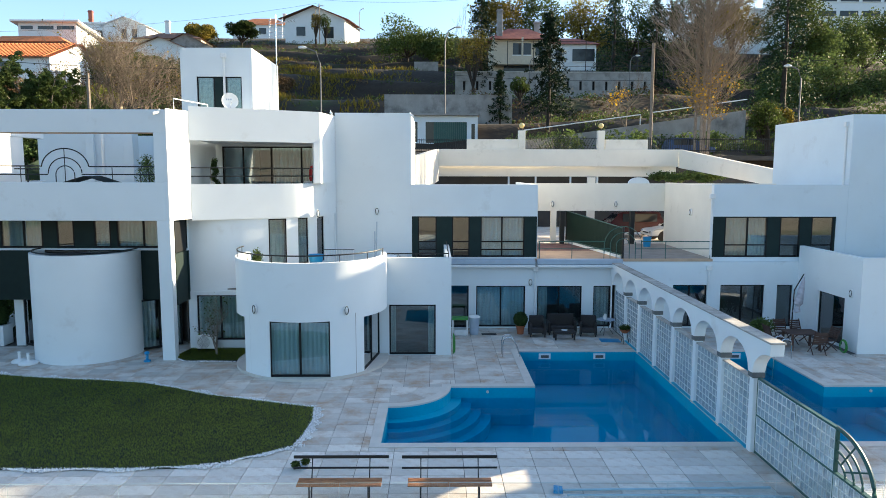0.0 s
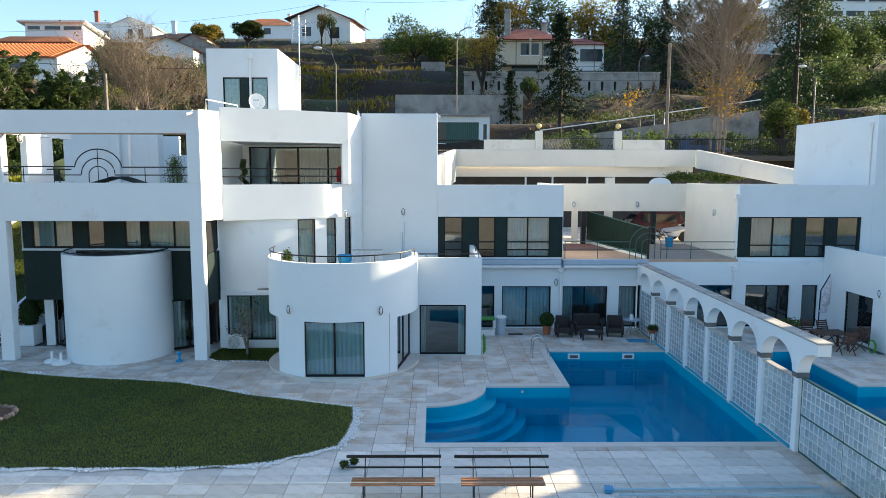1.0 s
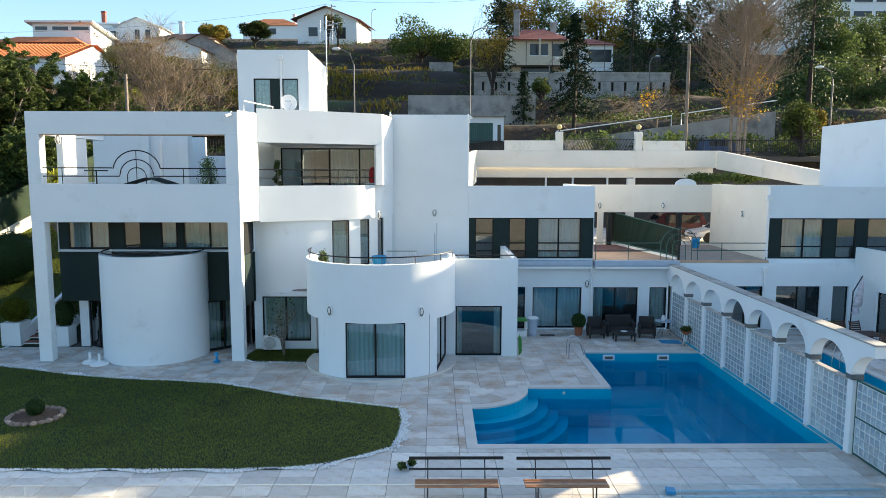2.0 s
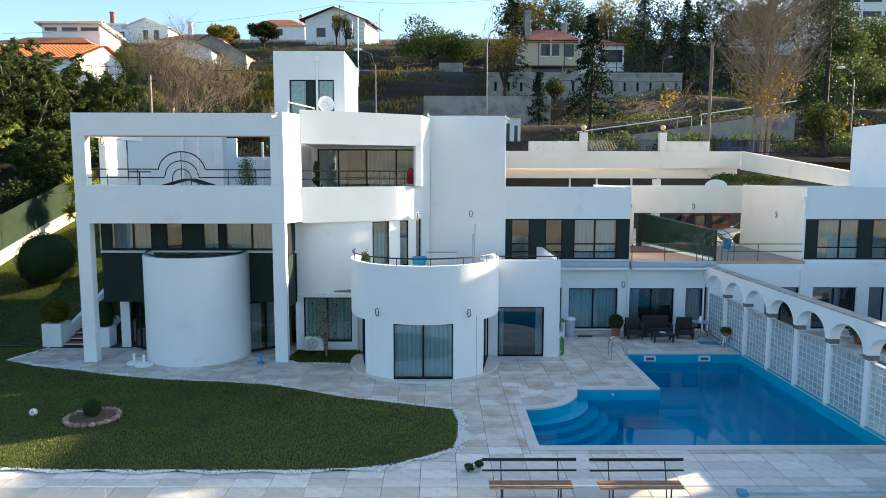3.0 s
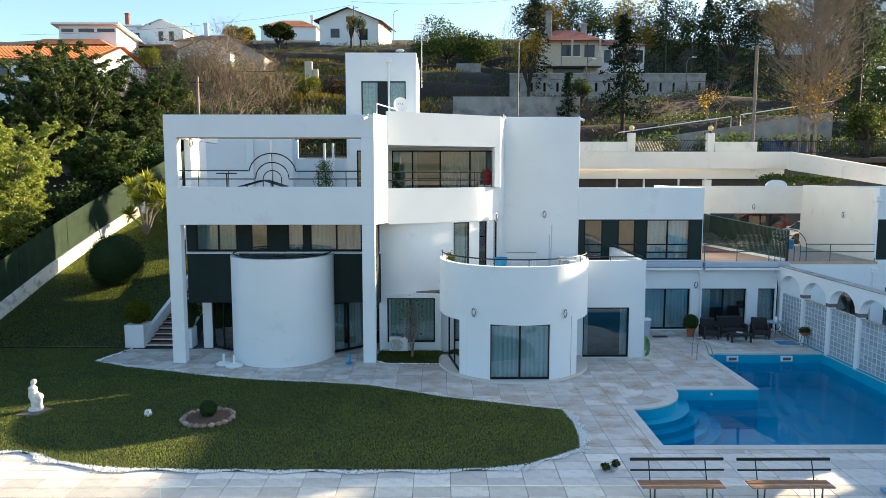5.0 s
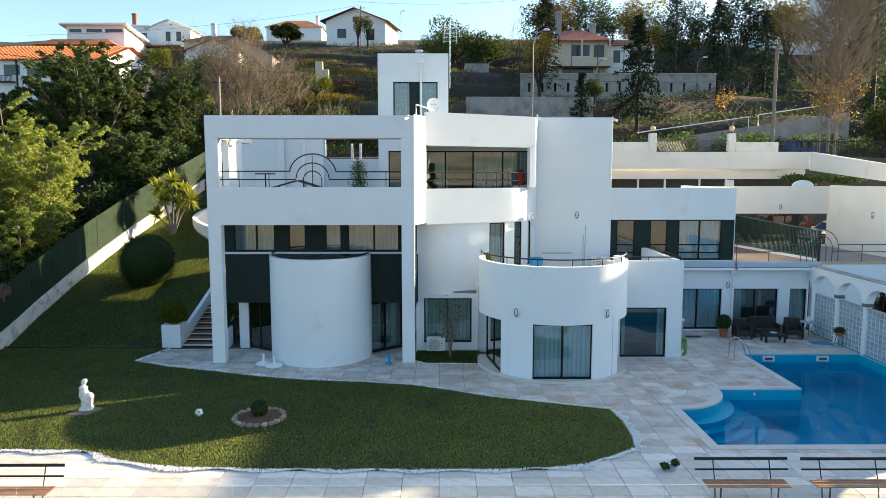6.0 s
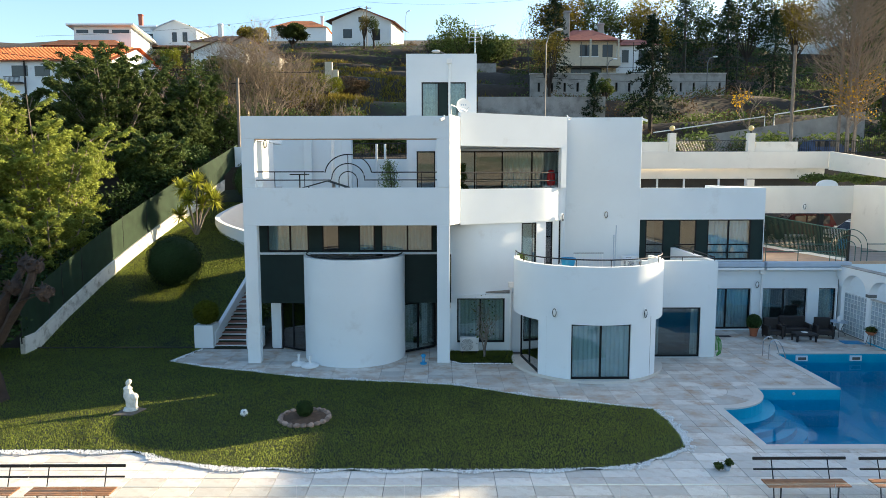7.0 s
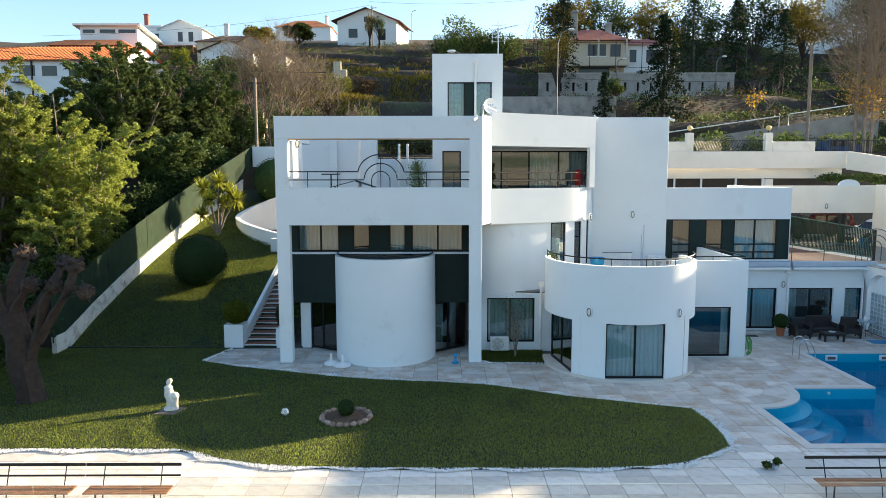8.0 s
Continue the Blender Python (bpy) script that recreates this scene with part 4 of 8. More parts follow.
pipe(dish, "arm", [(-9.6, 33.3, 10.65), (-9.4, 32.9, 10.9)], 0.012, STEEL)
for i, x in enumerate((-9.72, -9.62, -9.52)):
    bm = bmesh.new()
    box(bm, x - 0.035, x + 0.035, 33.2, 33.215, 11.02, 11.1)
    part("mark", bm, GREY_CASE, dish, "small grey mark")
frame_ = thing("roof_handrail", "white steel handrail hoop on the roof edge", "handrail", (-10.4, 28.6, 10.4))
pipe(frame_, "hoop", [(-10.3, 28.0, 10.05), (-10.3, 28.0, 10.55), (-9.6, 30.0, 10.5), (-9.6, 30.0, 10.4)], 0.025, WHITE_PAINT)
aerial = thing("television_aerial", "metal grid television aerial on a mast behind the tower", "aerial", (-8.6, 39.8, 14))
pipe(aerial, "mast", [(-8.75, 39.6, 12.6), (-8.75, 39.6, 16.4)], 0.03, STEEL)
for k in range(5):
    pipe(aerial, "rod", [(-9.15, 39.6, 15.2 + 0.22 * k), (-8.3, 39.55, 15.25 + 0.22 * k)], 0.014, STEEL)
for k in range(3):
    pipe(aerial, "boom", [(-9.1 + 0.35 * k, 39.58, 15.1), (-9.05 + 0.35 * k, 39.58, 16.2)], 0.012, STEEL)
pipe(aerial, "boom", [(-8.75, 39.6, 15.9), (-7.6, 39.4, 16.1)], 0.018, STEEL)
for k in range(6):
    pipe(aerial, "rod", [(-8.5 + 0.16 * k, 39.3, 15.95 + 0.02 * k), (-8.5 + 0.16 * k, 39.8, 15.95 + 0.02 * k)], 0.01, STEEL)
pot_ = thing("chimney_cowl", "dark metal cowl on the tower roof", "chimney cowl", (-10.6, 37.5, 13.74))
bm = bmesh.new()
box(bm, -11.2, -10.2, 37, 38, 13.74, 14.0, 0.04)
part("cowl", bm, IRON, pot_)
for x, y, z, a in ((-10.6, 27.2, 9.95, -30), (-0.98, 33.1, 10.35, 30), (-4.7, 32.6, 10.4, 20)):
    c = thing("security_camera", "small white security camera under the roof edge", "security camera", (0, 0, 0), "security cameras")
    bm = bmesh.new()
    tube(bm, [(0, 0, 0), (0, -0.28, -0.08)], 0.055, 10)
    part("body", bm, WHITE_PAINT, c, smooth=True)
    bm = bmesh.new()
    tube(bm, [(0, 0.05, 0.12), (0, -0.05, 0)], 0.025, 8)
    part("bracket", bm, WHITE_PAINT, c)
    c.matrix_basis = pose(x, y, z, 0, 0, a)


# outdoor units
def condenser(x, y, z, turn):
    c = thing("air_conditioner", "white outdoor air conditioner unit with a round fan grille", "air conditioner", (0, 0, 0), "air conditioners")
    bm = bmesh.new()
    box(bm, -0.4, 0.4, -0.15, 0.15, 0.06, 0.64, 0.02)
    part("casing", bm, WHITE_PAINT, c)
    for k in range(5):
        bm = bmesh.new()
        tube(bm, [(-0.1 + (0.05 + 0.05 * k) * math.cos(radians(a)), -0.165, 0.35 + (0.05 + 0.05 * k) * math.sin(radians(a))) for a in range(0, 361, 20)], 0.007, 4)
        part("grille_ring", bm, IRON, c)
    for fx in (-0.3, 0.3):
        bm = bmesh.new()
        box(bm, fx - 0.04, fx + 0.04, -0.17, 0.17, 0, 0.06)
        part("foot", bm, IRON, c)
    c.matrix_basis = pose(x, y, z, 0, 0, turn)


condenser(-9.5, 28.55, 0.12, 0)
condenser(-1.5, 32.6, 2.5, 0)
condenser(-1.55, 32.6, 3.14, 0)

# balcony clutter on the bay
rack = thing("drying_rack", "white wire clothes drying rack leaning on the balcony", "drying rack", (-4.3, 30.2, 2.5))
for k in range(9):
    pipe(rack, "wire", [(-4.6 + 0.13 * k, 30.2, 2.75), (-4.6 + 0.13 * k, 30.3, 4.2)], 0.012, WHITE_PAINT, seg=5)
for z in (2.75, 3.5, 4.2):
    pipe(rack, "bar", [(-4.75, 30.25, z), (-3.4, 30.25, z)], 0.018, IRON if z > 4 else WHITE_PAINT, seg=6)
for x in (-4.7, -3.45):
    pipe(rack, "leg", [(x, 30.0, 2.5), (x, 30.3, 4.2)], 0.018, WHITE_PAINT, seg=6)
basin = thing("laundry_basin", "bright blue plastic laundry basin on a stool", "basin", (-4.95, 29.9, 2.5))
bm = bmesh.new()
lathe(bm, [(0.24, 3.6), (0.3, 3.8), (0.34, 4.02), (0.32, 4.03), (0.27, 3.77)], -5.05, 29.9, 16)
part("bowl", bm, BLUE_PLASTIC, basin, smooth=True)
bm = bmesh.new()
lathe(bm, [(0.22, 2.5), (0.16, 3.0), (0.2, 3.59)], -5.05, 29.9, 10)
part("stand", bm, WHITE_PAINT, basin)
stool = thing("plastic_table", "white plastic garden table on the balcony", "table", (-1.9, 30.8, 2.5))
bm = bmesh.new()
box(bm, -2.3, -1.55, 30.5, 31.2, 3.8, 3.86, 0.015)
part("tabletop", bm, WHITE_PAINT, stool)
for x in (-2.25, -1.6):
    for y in (30.55, 31.15):
        bm = bmesh.new()
        box(bm, x - 0.03, x + 0.03, y - 0.03, y + 0.03, 2.5, 3.8)
        part("leg", bm, WHITE_PAINT, stool)
mast = thing("parasol_pole", "thin grey pole standing on the balcony", "pole", (-2.5, 31.5, 2.5))
pipe(mast, "pole", [(-2.55, 31.6, 2.5), (-2.5, 31.6, 5.35)], 0.025, GREY_CASE)
pipe(mast, "sleeve", [(-2.6, 31.6, 2.5), (-2.6, 31.6, 4.9)], 0.03, GREY_CASE)

# ---- pool terrace things ----
def bench(x, y):
    b = thing("garden_bench", "wooden slat bench with two dark steel back rails on the terrace", "bench", (0, 0, 0), "garden benches")
    for k in range(5):
        bm = bmesh.new()
        box(bm, -0.98, 0.98, -0.3 + 0.085 * k, -0.23 + 0.085 * k, 0.42, 0.455, 0.006)
        part("slat", bm, WOOD, b)
    for z, yy, h in ((0.9, 0.27, 0.035), (0.66, 0.2, 0.02)):
        bm = bmesh.new()
        box(bm, -1.13, 1.13, yy - 0.02, yy + 0.02, z - h, z + h, 0.006)
        part("back_rail", bm, IRON, b)
    for x_ in (-0.68, 0.68):
        bm = bmesh.new()
        tube(bm, [(x_, 0.02, 0.0), (x_, 0.1, 0.42), (x_, 0.27, 0.9)], 0.016, 6)
        part("upright", bm, IRON, b)
        bm = bmesh.new()
        tube(bm, [(x_, -0.28, 0.0), (x_, -0.28, 0.42)], 0.02, 6)
        part("leg", bm, IRON, b)
        bm = bmesh.new()
        tube(bm, [(x_, -0.28, 0.4), (x_, 0.12, 0.4)], 0.015, 6)
        part("brace", bm, IRON, b)
    b.matrix_basis = pose(x, y, 0)
    return b


first = bench(-2.05, 15.35)
for x in (0.52, -19.35, -21.63):
    copy_thing(first, pose(x, 15.33 if x > 0 else 15.05, 0))


def ladder(x, y, turn):
    l = thing("pool_ladder", "curved stainless steel pool handrails at the water's edge", "pool ladder", (0, 0, 0), "pool ladders")
    for k in (-0.27, 0.27):
        bm = bmesh.new()
        tube(bm, [(k, -0.55, 0), (k, -0.55, 0.55), (k, -0.5, 0.74), (k, -0.36, 0.83), (k, -0.18, 0.8), (k, 0.02, 0.5), (k, 0.16, 0.1), (k, 0.2, -0.9)], 0.022, 8)
        part("handrail", bm, STEEL, l, smooth=True)
    for z in (-0.5, -0.8):
        bm = bmesh.new()
        box(bm, -0.27, 0.27, 0.14, 0.24, z, z + 0.03)
        part("tread", bm, STEEL, l)
    l.matrix_basis = pose(x, y, 0.01, 0, 0, turn)


ladder(3.55, 27.9, -90)
ladder(14.35, 27.6, 90)


def armchair(x, y, w, turn=0):
    a = thing("rattan_sofa" if w > 1 else "rattan_armchair", "dark brown woven rattan sofa" if w > 1 else "dark brown woven rattan armchair with flat arms", "sofa" if w > 1 else "armchair", (0, 0, 0), "rattan set")
    for nm, c in (("seat", (-w / 2 + 0.1, w / 2 - 0.1, -0.3, 0.3, 0.18, 0.42)), ("backrest", (-w / 2 + 0.05, w / 2 - 0.05, 0.22, 0.36, 0.3, 0.92)), ("armrest", (-w / 2, -w / 2 + 0.12, -0.34, 0.34, 0.1, 0.62)), ("armrest", (w / 2 - 0.12, w / 2, -0.34, 0.34, 0.1, 0.62))):
        bm = bmesh.new()
        box(bm, *c, 0.03)
        part(nm, bm, RATTAN, a)
    for lx in (-w / 2 + 0.06, w / 2 - 0.06):
        for ly in (-0.28, 0.3):
            bm = bmesh.new()
            box(bm, lx - 0.03, lx + 0.03, ly - 0.03, ly + 0.03, 0, 0.12)
            part("leg", bm, RATTAN, a)
    a.matrix_basis = pose(x, y, 0.01, 0, 0, turn)


armchair(4.98, 31.35, 0.78)
armchair(6.2, 31.75, 1.35)
armchair(7.4, 31.4, 0.8, -12)
ct = thing("coffee_table", "low dark rattan coffee table with a white tray", "coffee table", (6.15, 30.75, 0))
bm = bmesh.new()
box(bm, 5.65, 6.65, 30.45, 31.05, 0.3, 0.4, 0.02)
part("tabletop", bm, RATTAN, ct)
for x in (5.72, 6.58):
    for y in (30.52, 30.98):
        bm = bmesh.new()
        box(bm, x - 0.035, x + 0.035, y - 0.035, y + 0.035, 0.0, 0.3)
        part("leg", bm, RATTAN, ct)
tray = thing("tray", "small white oval tray on the coffee table", "tray", (6.1, 30.75, 0.4))
bm = bmesh.new()
lathe(bm, [(0.12, 0.402), (0.16, 0.43), (0.15, 0.435), (0.02, 0.412)], 6.15, 30.75, 14)
part("dish", bm, WHITE_PAINT, tray, smooth=True)
bt = thing("bistro_table", "round glass bistro table with bent metal legs", "table", (8.3, 31.6, 0))
bm = bmesh.new()
lathe(bm, [(0.42, 0.7), (0.43, 0.71), (0.42, 0.72)], 8.3, 31.7, 24)
part("tabletop", bm, GREY_CASE, bt)
for a in range(3):
    c, s = math.cos(a * 2.1), math.sin(a * 2.1)
    pipe(bt, "leg", [(8.3 + 0.35 * c, 31.7 + 0.35 * s, 0.01), (8.3 + 0.12 * c, 31.7 + 0.12 * s, 0.35), (8.3 + 0.3 * c, 31.7 + 0.3 * s, 0.7)], 0.014, IRON)
jug = thing("jug", "white jug on the bistro table", "jug", (8.3, 31.7, 0.72))
bm = bmesh.new()
lathe(bm, [(0.07, 0.72), (0.1, 0.8), (0.09, 0.9), (0.06, 0.95), (0.08, 0.98)], 8.25, 31.65, 12)
part("body", bm, WHITE_PAINT, jug, smooth=True)
mat_ = thing("pool_mat", "bright blue mat lying on the paving", "mat", (8.1, 30.3, 0))
bm = bmesh.new()
prism(bm, [(7.72, 30.15), (8.6, 30.05), (8.62, 30.65), (7.74, 30.72)], 0.012, 0.035)
part("sheet", bm, BLUE_PLASTIC, mat_)
dm = thing("doormat", "dark doormat before the glass door", "doormat", (2.75, 31.7, 0))
bm = bmesh.new()
box(bm, 2.4, 3.1, 31.5, 31.8, 0.012, 0.03, 0.005)
part("mat", bm, RATTAN, dm)
bn = thing("waste_bin", "grey plastic waste bin with a lid", "bin", (2.05, 31.7, 0))
bm = bmesh.new()
lathe(bm, [(0.2, 0.01), (0.25, 0.8), (0.25, 0.82)], 2.05, 31.7, 16)
part("body", bm, GREY_CASE, bn, smooth=True)
bm = bmesh.new()
lathe(bm, [(0.28, 0.82), (0.28, 0.86), (0.2, 0.91), (0.02, 0.93)], 2.05, 31.7, 16)
part("lid", bm, WHITE_PAINT, bn, "white lid", smooth=True)
gt = thing("side_table", "green topped table with white legs and a white crate", "table", (1.3, 31.6, 0))
bm = bmesh.new()
box(bm, 1.0, 1.75, 31.4, 31.9, 0.74, 0.84, 0.01)
part("tabletop", bm, GREEN_PLASTIC, gt)
for x in (1.04, 1.71):
    for y in (31.44, 31.86):
        bm = bmesh.new()
        box(bm, x - 0.03, x + 0.03, y - 0.03, y + 0.03, 0.01, 0.74)
        part("leg", bm, WHITE_PAINT, gt)
cr = thing("crate", "white plastic crate under the green table", "crate", (1.35, 31.5, 0))
bm = bmesh.new()
box(bm, 1.1, 1.68, 31.35, 31.8, 0.01, 0.28, 0.02)
part("crate_body", bm, WHITE_PAINT, cr)
hose = thing("garden_hose", "coiled green garden hose on the wall corner", "hose", (0.95, 28.0, 0))
for k in range(3):
    pts = [(0.96 + 0.03 * k, 27.95 - 0.05 * k + 0.16 * math.sin(radians(a)), 0.5 + (0.42 - 0.05 * k) * math.cos(radians(a))) for a in range(0, 361, 20)]
    pipe(hose, "loop", pts, 0.02, GREEN_PLASTIC)
hose = thing("garden_hose", "coiled green hose leaning on the neighbour's wall", "hose", (17.5, 27.0, 0))
for k in range(3):
    pipe(hose, "loop", [(17.55 + 0.02 * k, 28.2 + (0.22 + 0.02 * k) * math.sin(radians(a)), 0.3 + (0.24 + 0.02 * k) * math.cos(radians(a))) for a in range(0, 361, 20)], 0.02, GREEN_PLASTIC)
# telescopic pole and net beside the pool
PALE_POLE = mat("pale_blue_anodised", (0.4, 0.55, 0.62), 0.35, 0.2, bump=0.02)
pole = thing("pool_pole", "long telescopic steel pool pole with a blue vacuum head", "pool pole", (5.5, 15.6, 0))
pipe(pole, "pole", [(3.25, 15.62, 0.05), (8.3, 15.7, 0.05)], 0.028, PALE_POLE)
pipe(pole, "pole", [(3.3, 15.35, 0.05), (6.5, 15.32, 0.05), (8.6, 15.2, 0.06)], 0.028, PALE_POLE)
bm = bmesh.new()
prism(bm, [(3.0, 15.5), (3.22, 15.48), (3.25, 15.72), (3.05, 15.78)], 0.02, 0.1)
part("vacuum_head", bm, BLUE_PLASTIC, pole, "blue vacuum head")
# glass balustrade along the front edge of the terrace
CLEAR = glossy_glass("clear_balustrade_glass", (0.95, 0.97, 0.97), 1.5, gain=0.7)
GLASS_EDGE = mat("polished_glass_edge", (0.45, 0.58, 0.56), 0.15, bump=0.0)
bal = thing("glass_balustrade", "frameless clear glass balustrade along the terrace edge", "balustrade", (-9, 14.3, 0))
for k in range(-8, 8):
    x0 = -6.74 + 2.405 * k
    bm = bmesh.new()
    box(bm, x0 + 0.012, x0 + 2.393, 14.294, 14.306, 0.02, 0.87)
    pane = part("pane", bm, CLEAR, bal)
    pane.visible_shadow = False
    bm = bmesh.new()
    box(bm, x0 + 0.012, x0 + 2.393, 14.294, 14.306, 0.8702, 0.8725)
    box(bm, x0 + 0.0085, x0 + 0.0115, 14.294, 14.306, 0.02, 0.8725)
    part("edge", bm, GLASS_EDGE, pane, "polished greenish glass edge")
# parasol base, drain tap
pb = thing("parasol_stand", "white concrete parasol feet stacked by the column", "parasol stand", (-16.4, 27.0, 0))
for x, y, r in ((-16.55, 27.05, 0.3), (-16.05, 26.8, 0.36)):
    bm = bmesh.new()
    lathe(bm, [(r, 0.0), (r, 0.05), (r * 0.8, 0.1), (0.08, 0.14), (0.05, 0.16), (0.05, 0.4), (0.07, 0.42), (0.03, 0.45)], x, y, 18)
    part("foot", bm, WHITE_PAINT, pb, smooth=True)
tp = thing("floor_tap", "small turquoise garden tap on the paving", "tap", (-11.4, 27.1, 0))
bm = bmesh.new()
lathe(bm, [(0.14, 0.0), (0.14, 0.06), (0.06, 0.08), (0.06, 0.3), (0.1, 0.32), (0.1, 0.38), (0.04, 0.42)], -11.45, 27.1, 10)
part("body", bm, BLUE_PLASTIC, tp)
pipe(tp, "spout", [(-11.45, 27.1, 0.3), (-11.45, 26.95, 0.28), (-11.45, 26.92, 0.2)], 0.02, STEEL)

# neighbour's dining place
nt_ = thing("garden_table", "dark wooden slatted garden table", "table", (16.1, 28.9, 0))
for k in range(7):
    bm = bmesh.new()
    box(bm, 15.5, 16.9, 28.5 + 0.15 * k, 28.63 + 0.15 * k, 0.7, 0.74, 0.005)
    part("slat", bm, DARK_WOOD, nt_)
for x in (15.6, 16.8):
    for y in (28.6, 29.4):
        bm = bmesh.new()
        box(bm, x - 0.04, x + 0.04, y - 0.04, y + 0.04, 0, 0.7)
        part("leg", bm, DARK_WOOD, nt_)


def folding_chair(x, y, turn):
    c = thing("folding_chair", "dark wooden folding garden chair with a slatted back", "chair", (0, 0, 0), "garden chairs")
    for k in range(5):
        bm = bmesh.new()
        box(bm, -0.25, 0.25, -0.22 + 0.09 * k, -0.15 + 0.09 * k, 0.43, 0.455)
        part("seat_slat", bm, DARK_WOOD, c)
    for k in range(6):
        bm = bmesh.new()
        box(bm, -0.25, 0.25, 0.24 + 0.03 * k, 0.265 + 0.03 * k, 0.52 + 0.08 * k, 0.58 + 0.08 * k)
        part("back_slat", bm, DARK_WOOD, c)
    for s in (-0.26, 0.26):
        for pts in (((s, -0.3, 0), (s, 0.22, 0.45), (s, 0.44, 1.02)), ((s, 0.32, 0), (s, -0.22, 0.44))):
            bm = bmesh.new()
            tube(bm, pts, 0.022, 6)
            part("leg", bm, DARK_WOOD, c)
    c.matrix_basis = pose(x, y, 0.01, 0, 0, turn)


for x, y, a in ((17.15, 28.7, -80), (16.6, 29.9, 10), (15.9, 30.0, 0), (15.1, 29.2, 95), (16.4, 28.1, 170)):
    folding_chair(x, y, a)
um = thing("folded_umbrella", "folded striped garden umbrella leaning on a cantilever pole", "umbrella", (16.8, 30.6, 0))
pipe(um, "pole", [(16.9, 31.2, 0.0), (16.95, 31.2, 2.2), (17.35, 31.2, 2.95)], 0.03, IRON)
bm = bmesh.new()
lathe(bm, [(0.03, 2.85), (0.09, 2.6), (0.15, 2.1), (0.2, 1.6), (0.1, 1.45), (0.17, 1.2), (0.02, 1.15)], 0, 0, 12)
for v in bm.verts:
    v.co = Vector((17.05 + v.co.x + (v.co.z - 1.2) * 0.16, 31.1 + v.co.y, v.co.z))
part("canopy", bm, mat("striped_canvas", (0.5, 0.47, 0.5), 0.9, var=0.3, scale=8), um, smooth=True)

# ---- garden things ----
def garden_z(x, y):
    return max(0.0, (y - 29.8) * 0.315)


ball = thing("football", "white football with black patches on the lawn", "ball", (-17.05, 20.95, 0.16))
bm = bmesh.new()
bmesh.ops.create_icosphere(bm, subdivisions=3, radius=0.125)
bmesh.ops.translate(bm, verts=bm.verts, vec=(-17.05, 20.95, 0.16))
part("shell", bm, WHITE_PAINT, ball, smooth=True)
ico = bmesh.new()
bmesh.ops.create_icosphere(ico, subdivisions=1, radius=1)
for v in list(ico.verts):
    nrm = v.co.normalized()
    bm = bmesh.new()
    bmesh.ops.create_circle(bm, cap_ends=True, segments=5, radius=0.042)
    bmesh.ops.transform(bm, verts=bm.verts, matrix=Matrix.Translation(Vector((-17.05, 20.95, 0.16)) + nrm * 0.122) @ nrm.to_track_quat("Z", "Y").to_matrix().to_4x4())
    part("patch", bm, IRON, ball, "black patch")
ico.free()
# statue: one plain stone form
bm = bmesh.new()
lathe(bm, [(0.3, 0.05), (0.28, 0.16), (0.2, 0.18), (0.21, 0.45), (0.25, 0.62), (0.2, 0.75), (0.16, 0.88), (0.18, 0.98), (0.1, 1.05), (0.07, 1.09), (0.11, 1.16), (0.12, 1.24), (0.08, 1.32), (0.02, 1.34)], 0, 0, 18)
for v in bm.verts:
    v.co.x += 0.06 * math.sin(v.co.z * 5)
    v.co.y *= 0.8
bmesh.ops.create_uvsphere(bm, u_segments=12, v_segments=8, radius=0.17, matrix=Matrix.Translation((0.2, -0.06, 0.62)) @ Matrix.Diagonal((1.1, 0.8, 1.0, 1)))
tube(bm, [(0.27, -0.06, 0.58), (0.24, -0.06, 0.3), (0.26, -0.08, 0.06)], 0.09, 10, 0.08)
bmesh.ops.scale(bm, vec=(0.8, 0.8, 0.8), verts=bm.verts)
bmesh.ops.translate(bm, verts=bm.verts, vec=(-20.92, 21.45, 0.05))
single("statue", bm, STATUE_STONE, "white stone garden statue standing on the lawn", "statue", smooth=True)
sb = thing("stone_slab", "flat rough stone slab lying in the lawn", "stone slab", (-20.75, 21.4, 0))
bm = bmesh.new()
prism(bm, [(-21.3, 21.0), (-20.65, 20.95), (-20.45, 21.6), (-21.15, 21.85)], 0.02, 0.085)
part("slab", bm, CHALK, sb)
# ring of stones round a clipped bush
RING_STONE = mat("brown_field_stone", (0.24, 0.17, 0.13), 0.95, var=0.4, scale=8, fine=40, bump=0.5, spread=0.3)
ring = thing("flower_bed", "round bed edged with rough stones on the lawn", "flower bed", (-15.05, 20.7, 0))
bm = bmesh.new()
lathe(bm, [(0.72, 0.05), (0.7, 0.1), (0.4, 0.15), (0.02, 0.17)], -15.05, 20.7, 20)
part("soil", bm, mat("bed_soil", (0.1, 0.06, 0.035), 1.0, var=0.4, scale=8, bump=0.8), ring)
rnd = random.Random(5)
for k in range(22):
    a = 2 * math.pi * k / 22
    bm = bmesh.new()
    bmesh.ops.create_icosphere(bm, subdivisions=2, radius=0.115)
    for v in bm.verts:
        v.co *= rnd.uniform(0.8, 1.15)
    bmesh.ops.scale(bm, vec=(1, 0.8, 0.75), verts=bm.verts)
    bmesh.ops.rotate(bm, verts=bm.verts, matrix=Matrix.Rotation(a + 1.57, 3, "Z"))
    bmesh.ops.translate(bm, verts=bm.verts, vec=(-15.05 + 0.76 * math.cos(a), 20.7 + 0.76 * math.sin(a), 0.1))
    part("edging_stone", bm, RING_STONE, ring)

BOWL_LINE = spline([(-19.5, 40.4), (-21.6, 40.6), (-23.3, 41.5), (-24.8, 43.0), (-25.6, 44.8), (-25.4, 46.2), (-24.5, 47.0), (-22.8, 47.3), (-19.5, 47.3)], 5)
BOWL = BOWL_LINE + [(-18.0, 47.3), (-18.0, 40.4)]
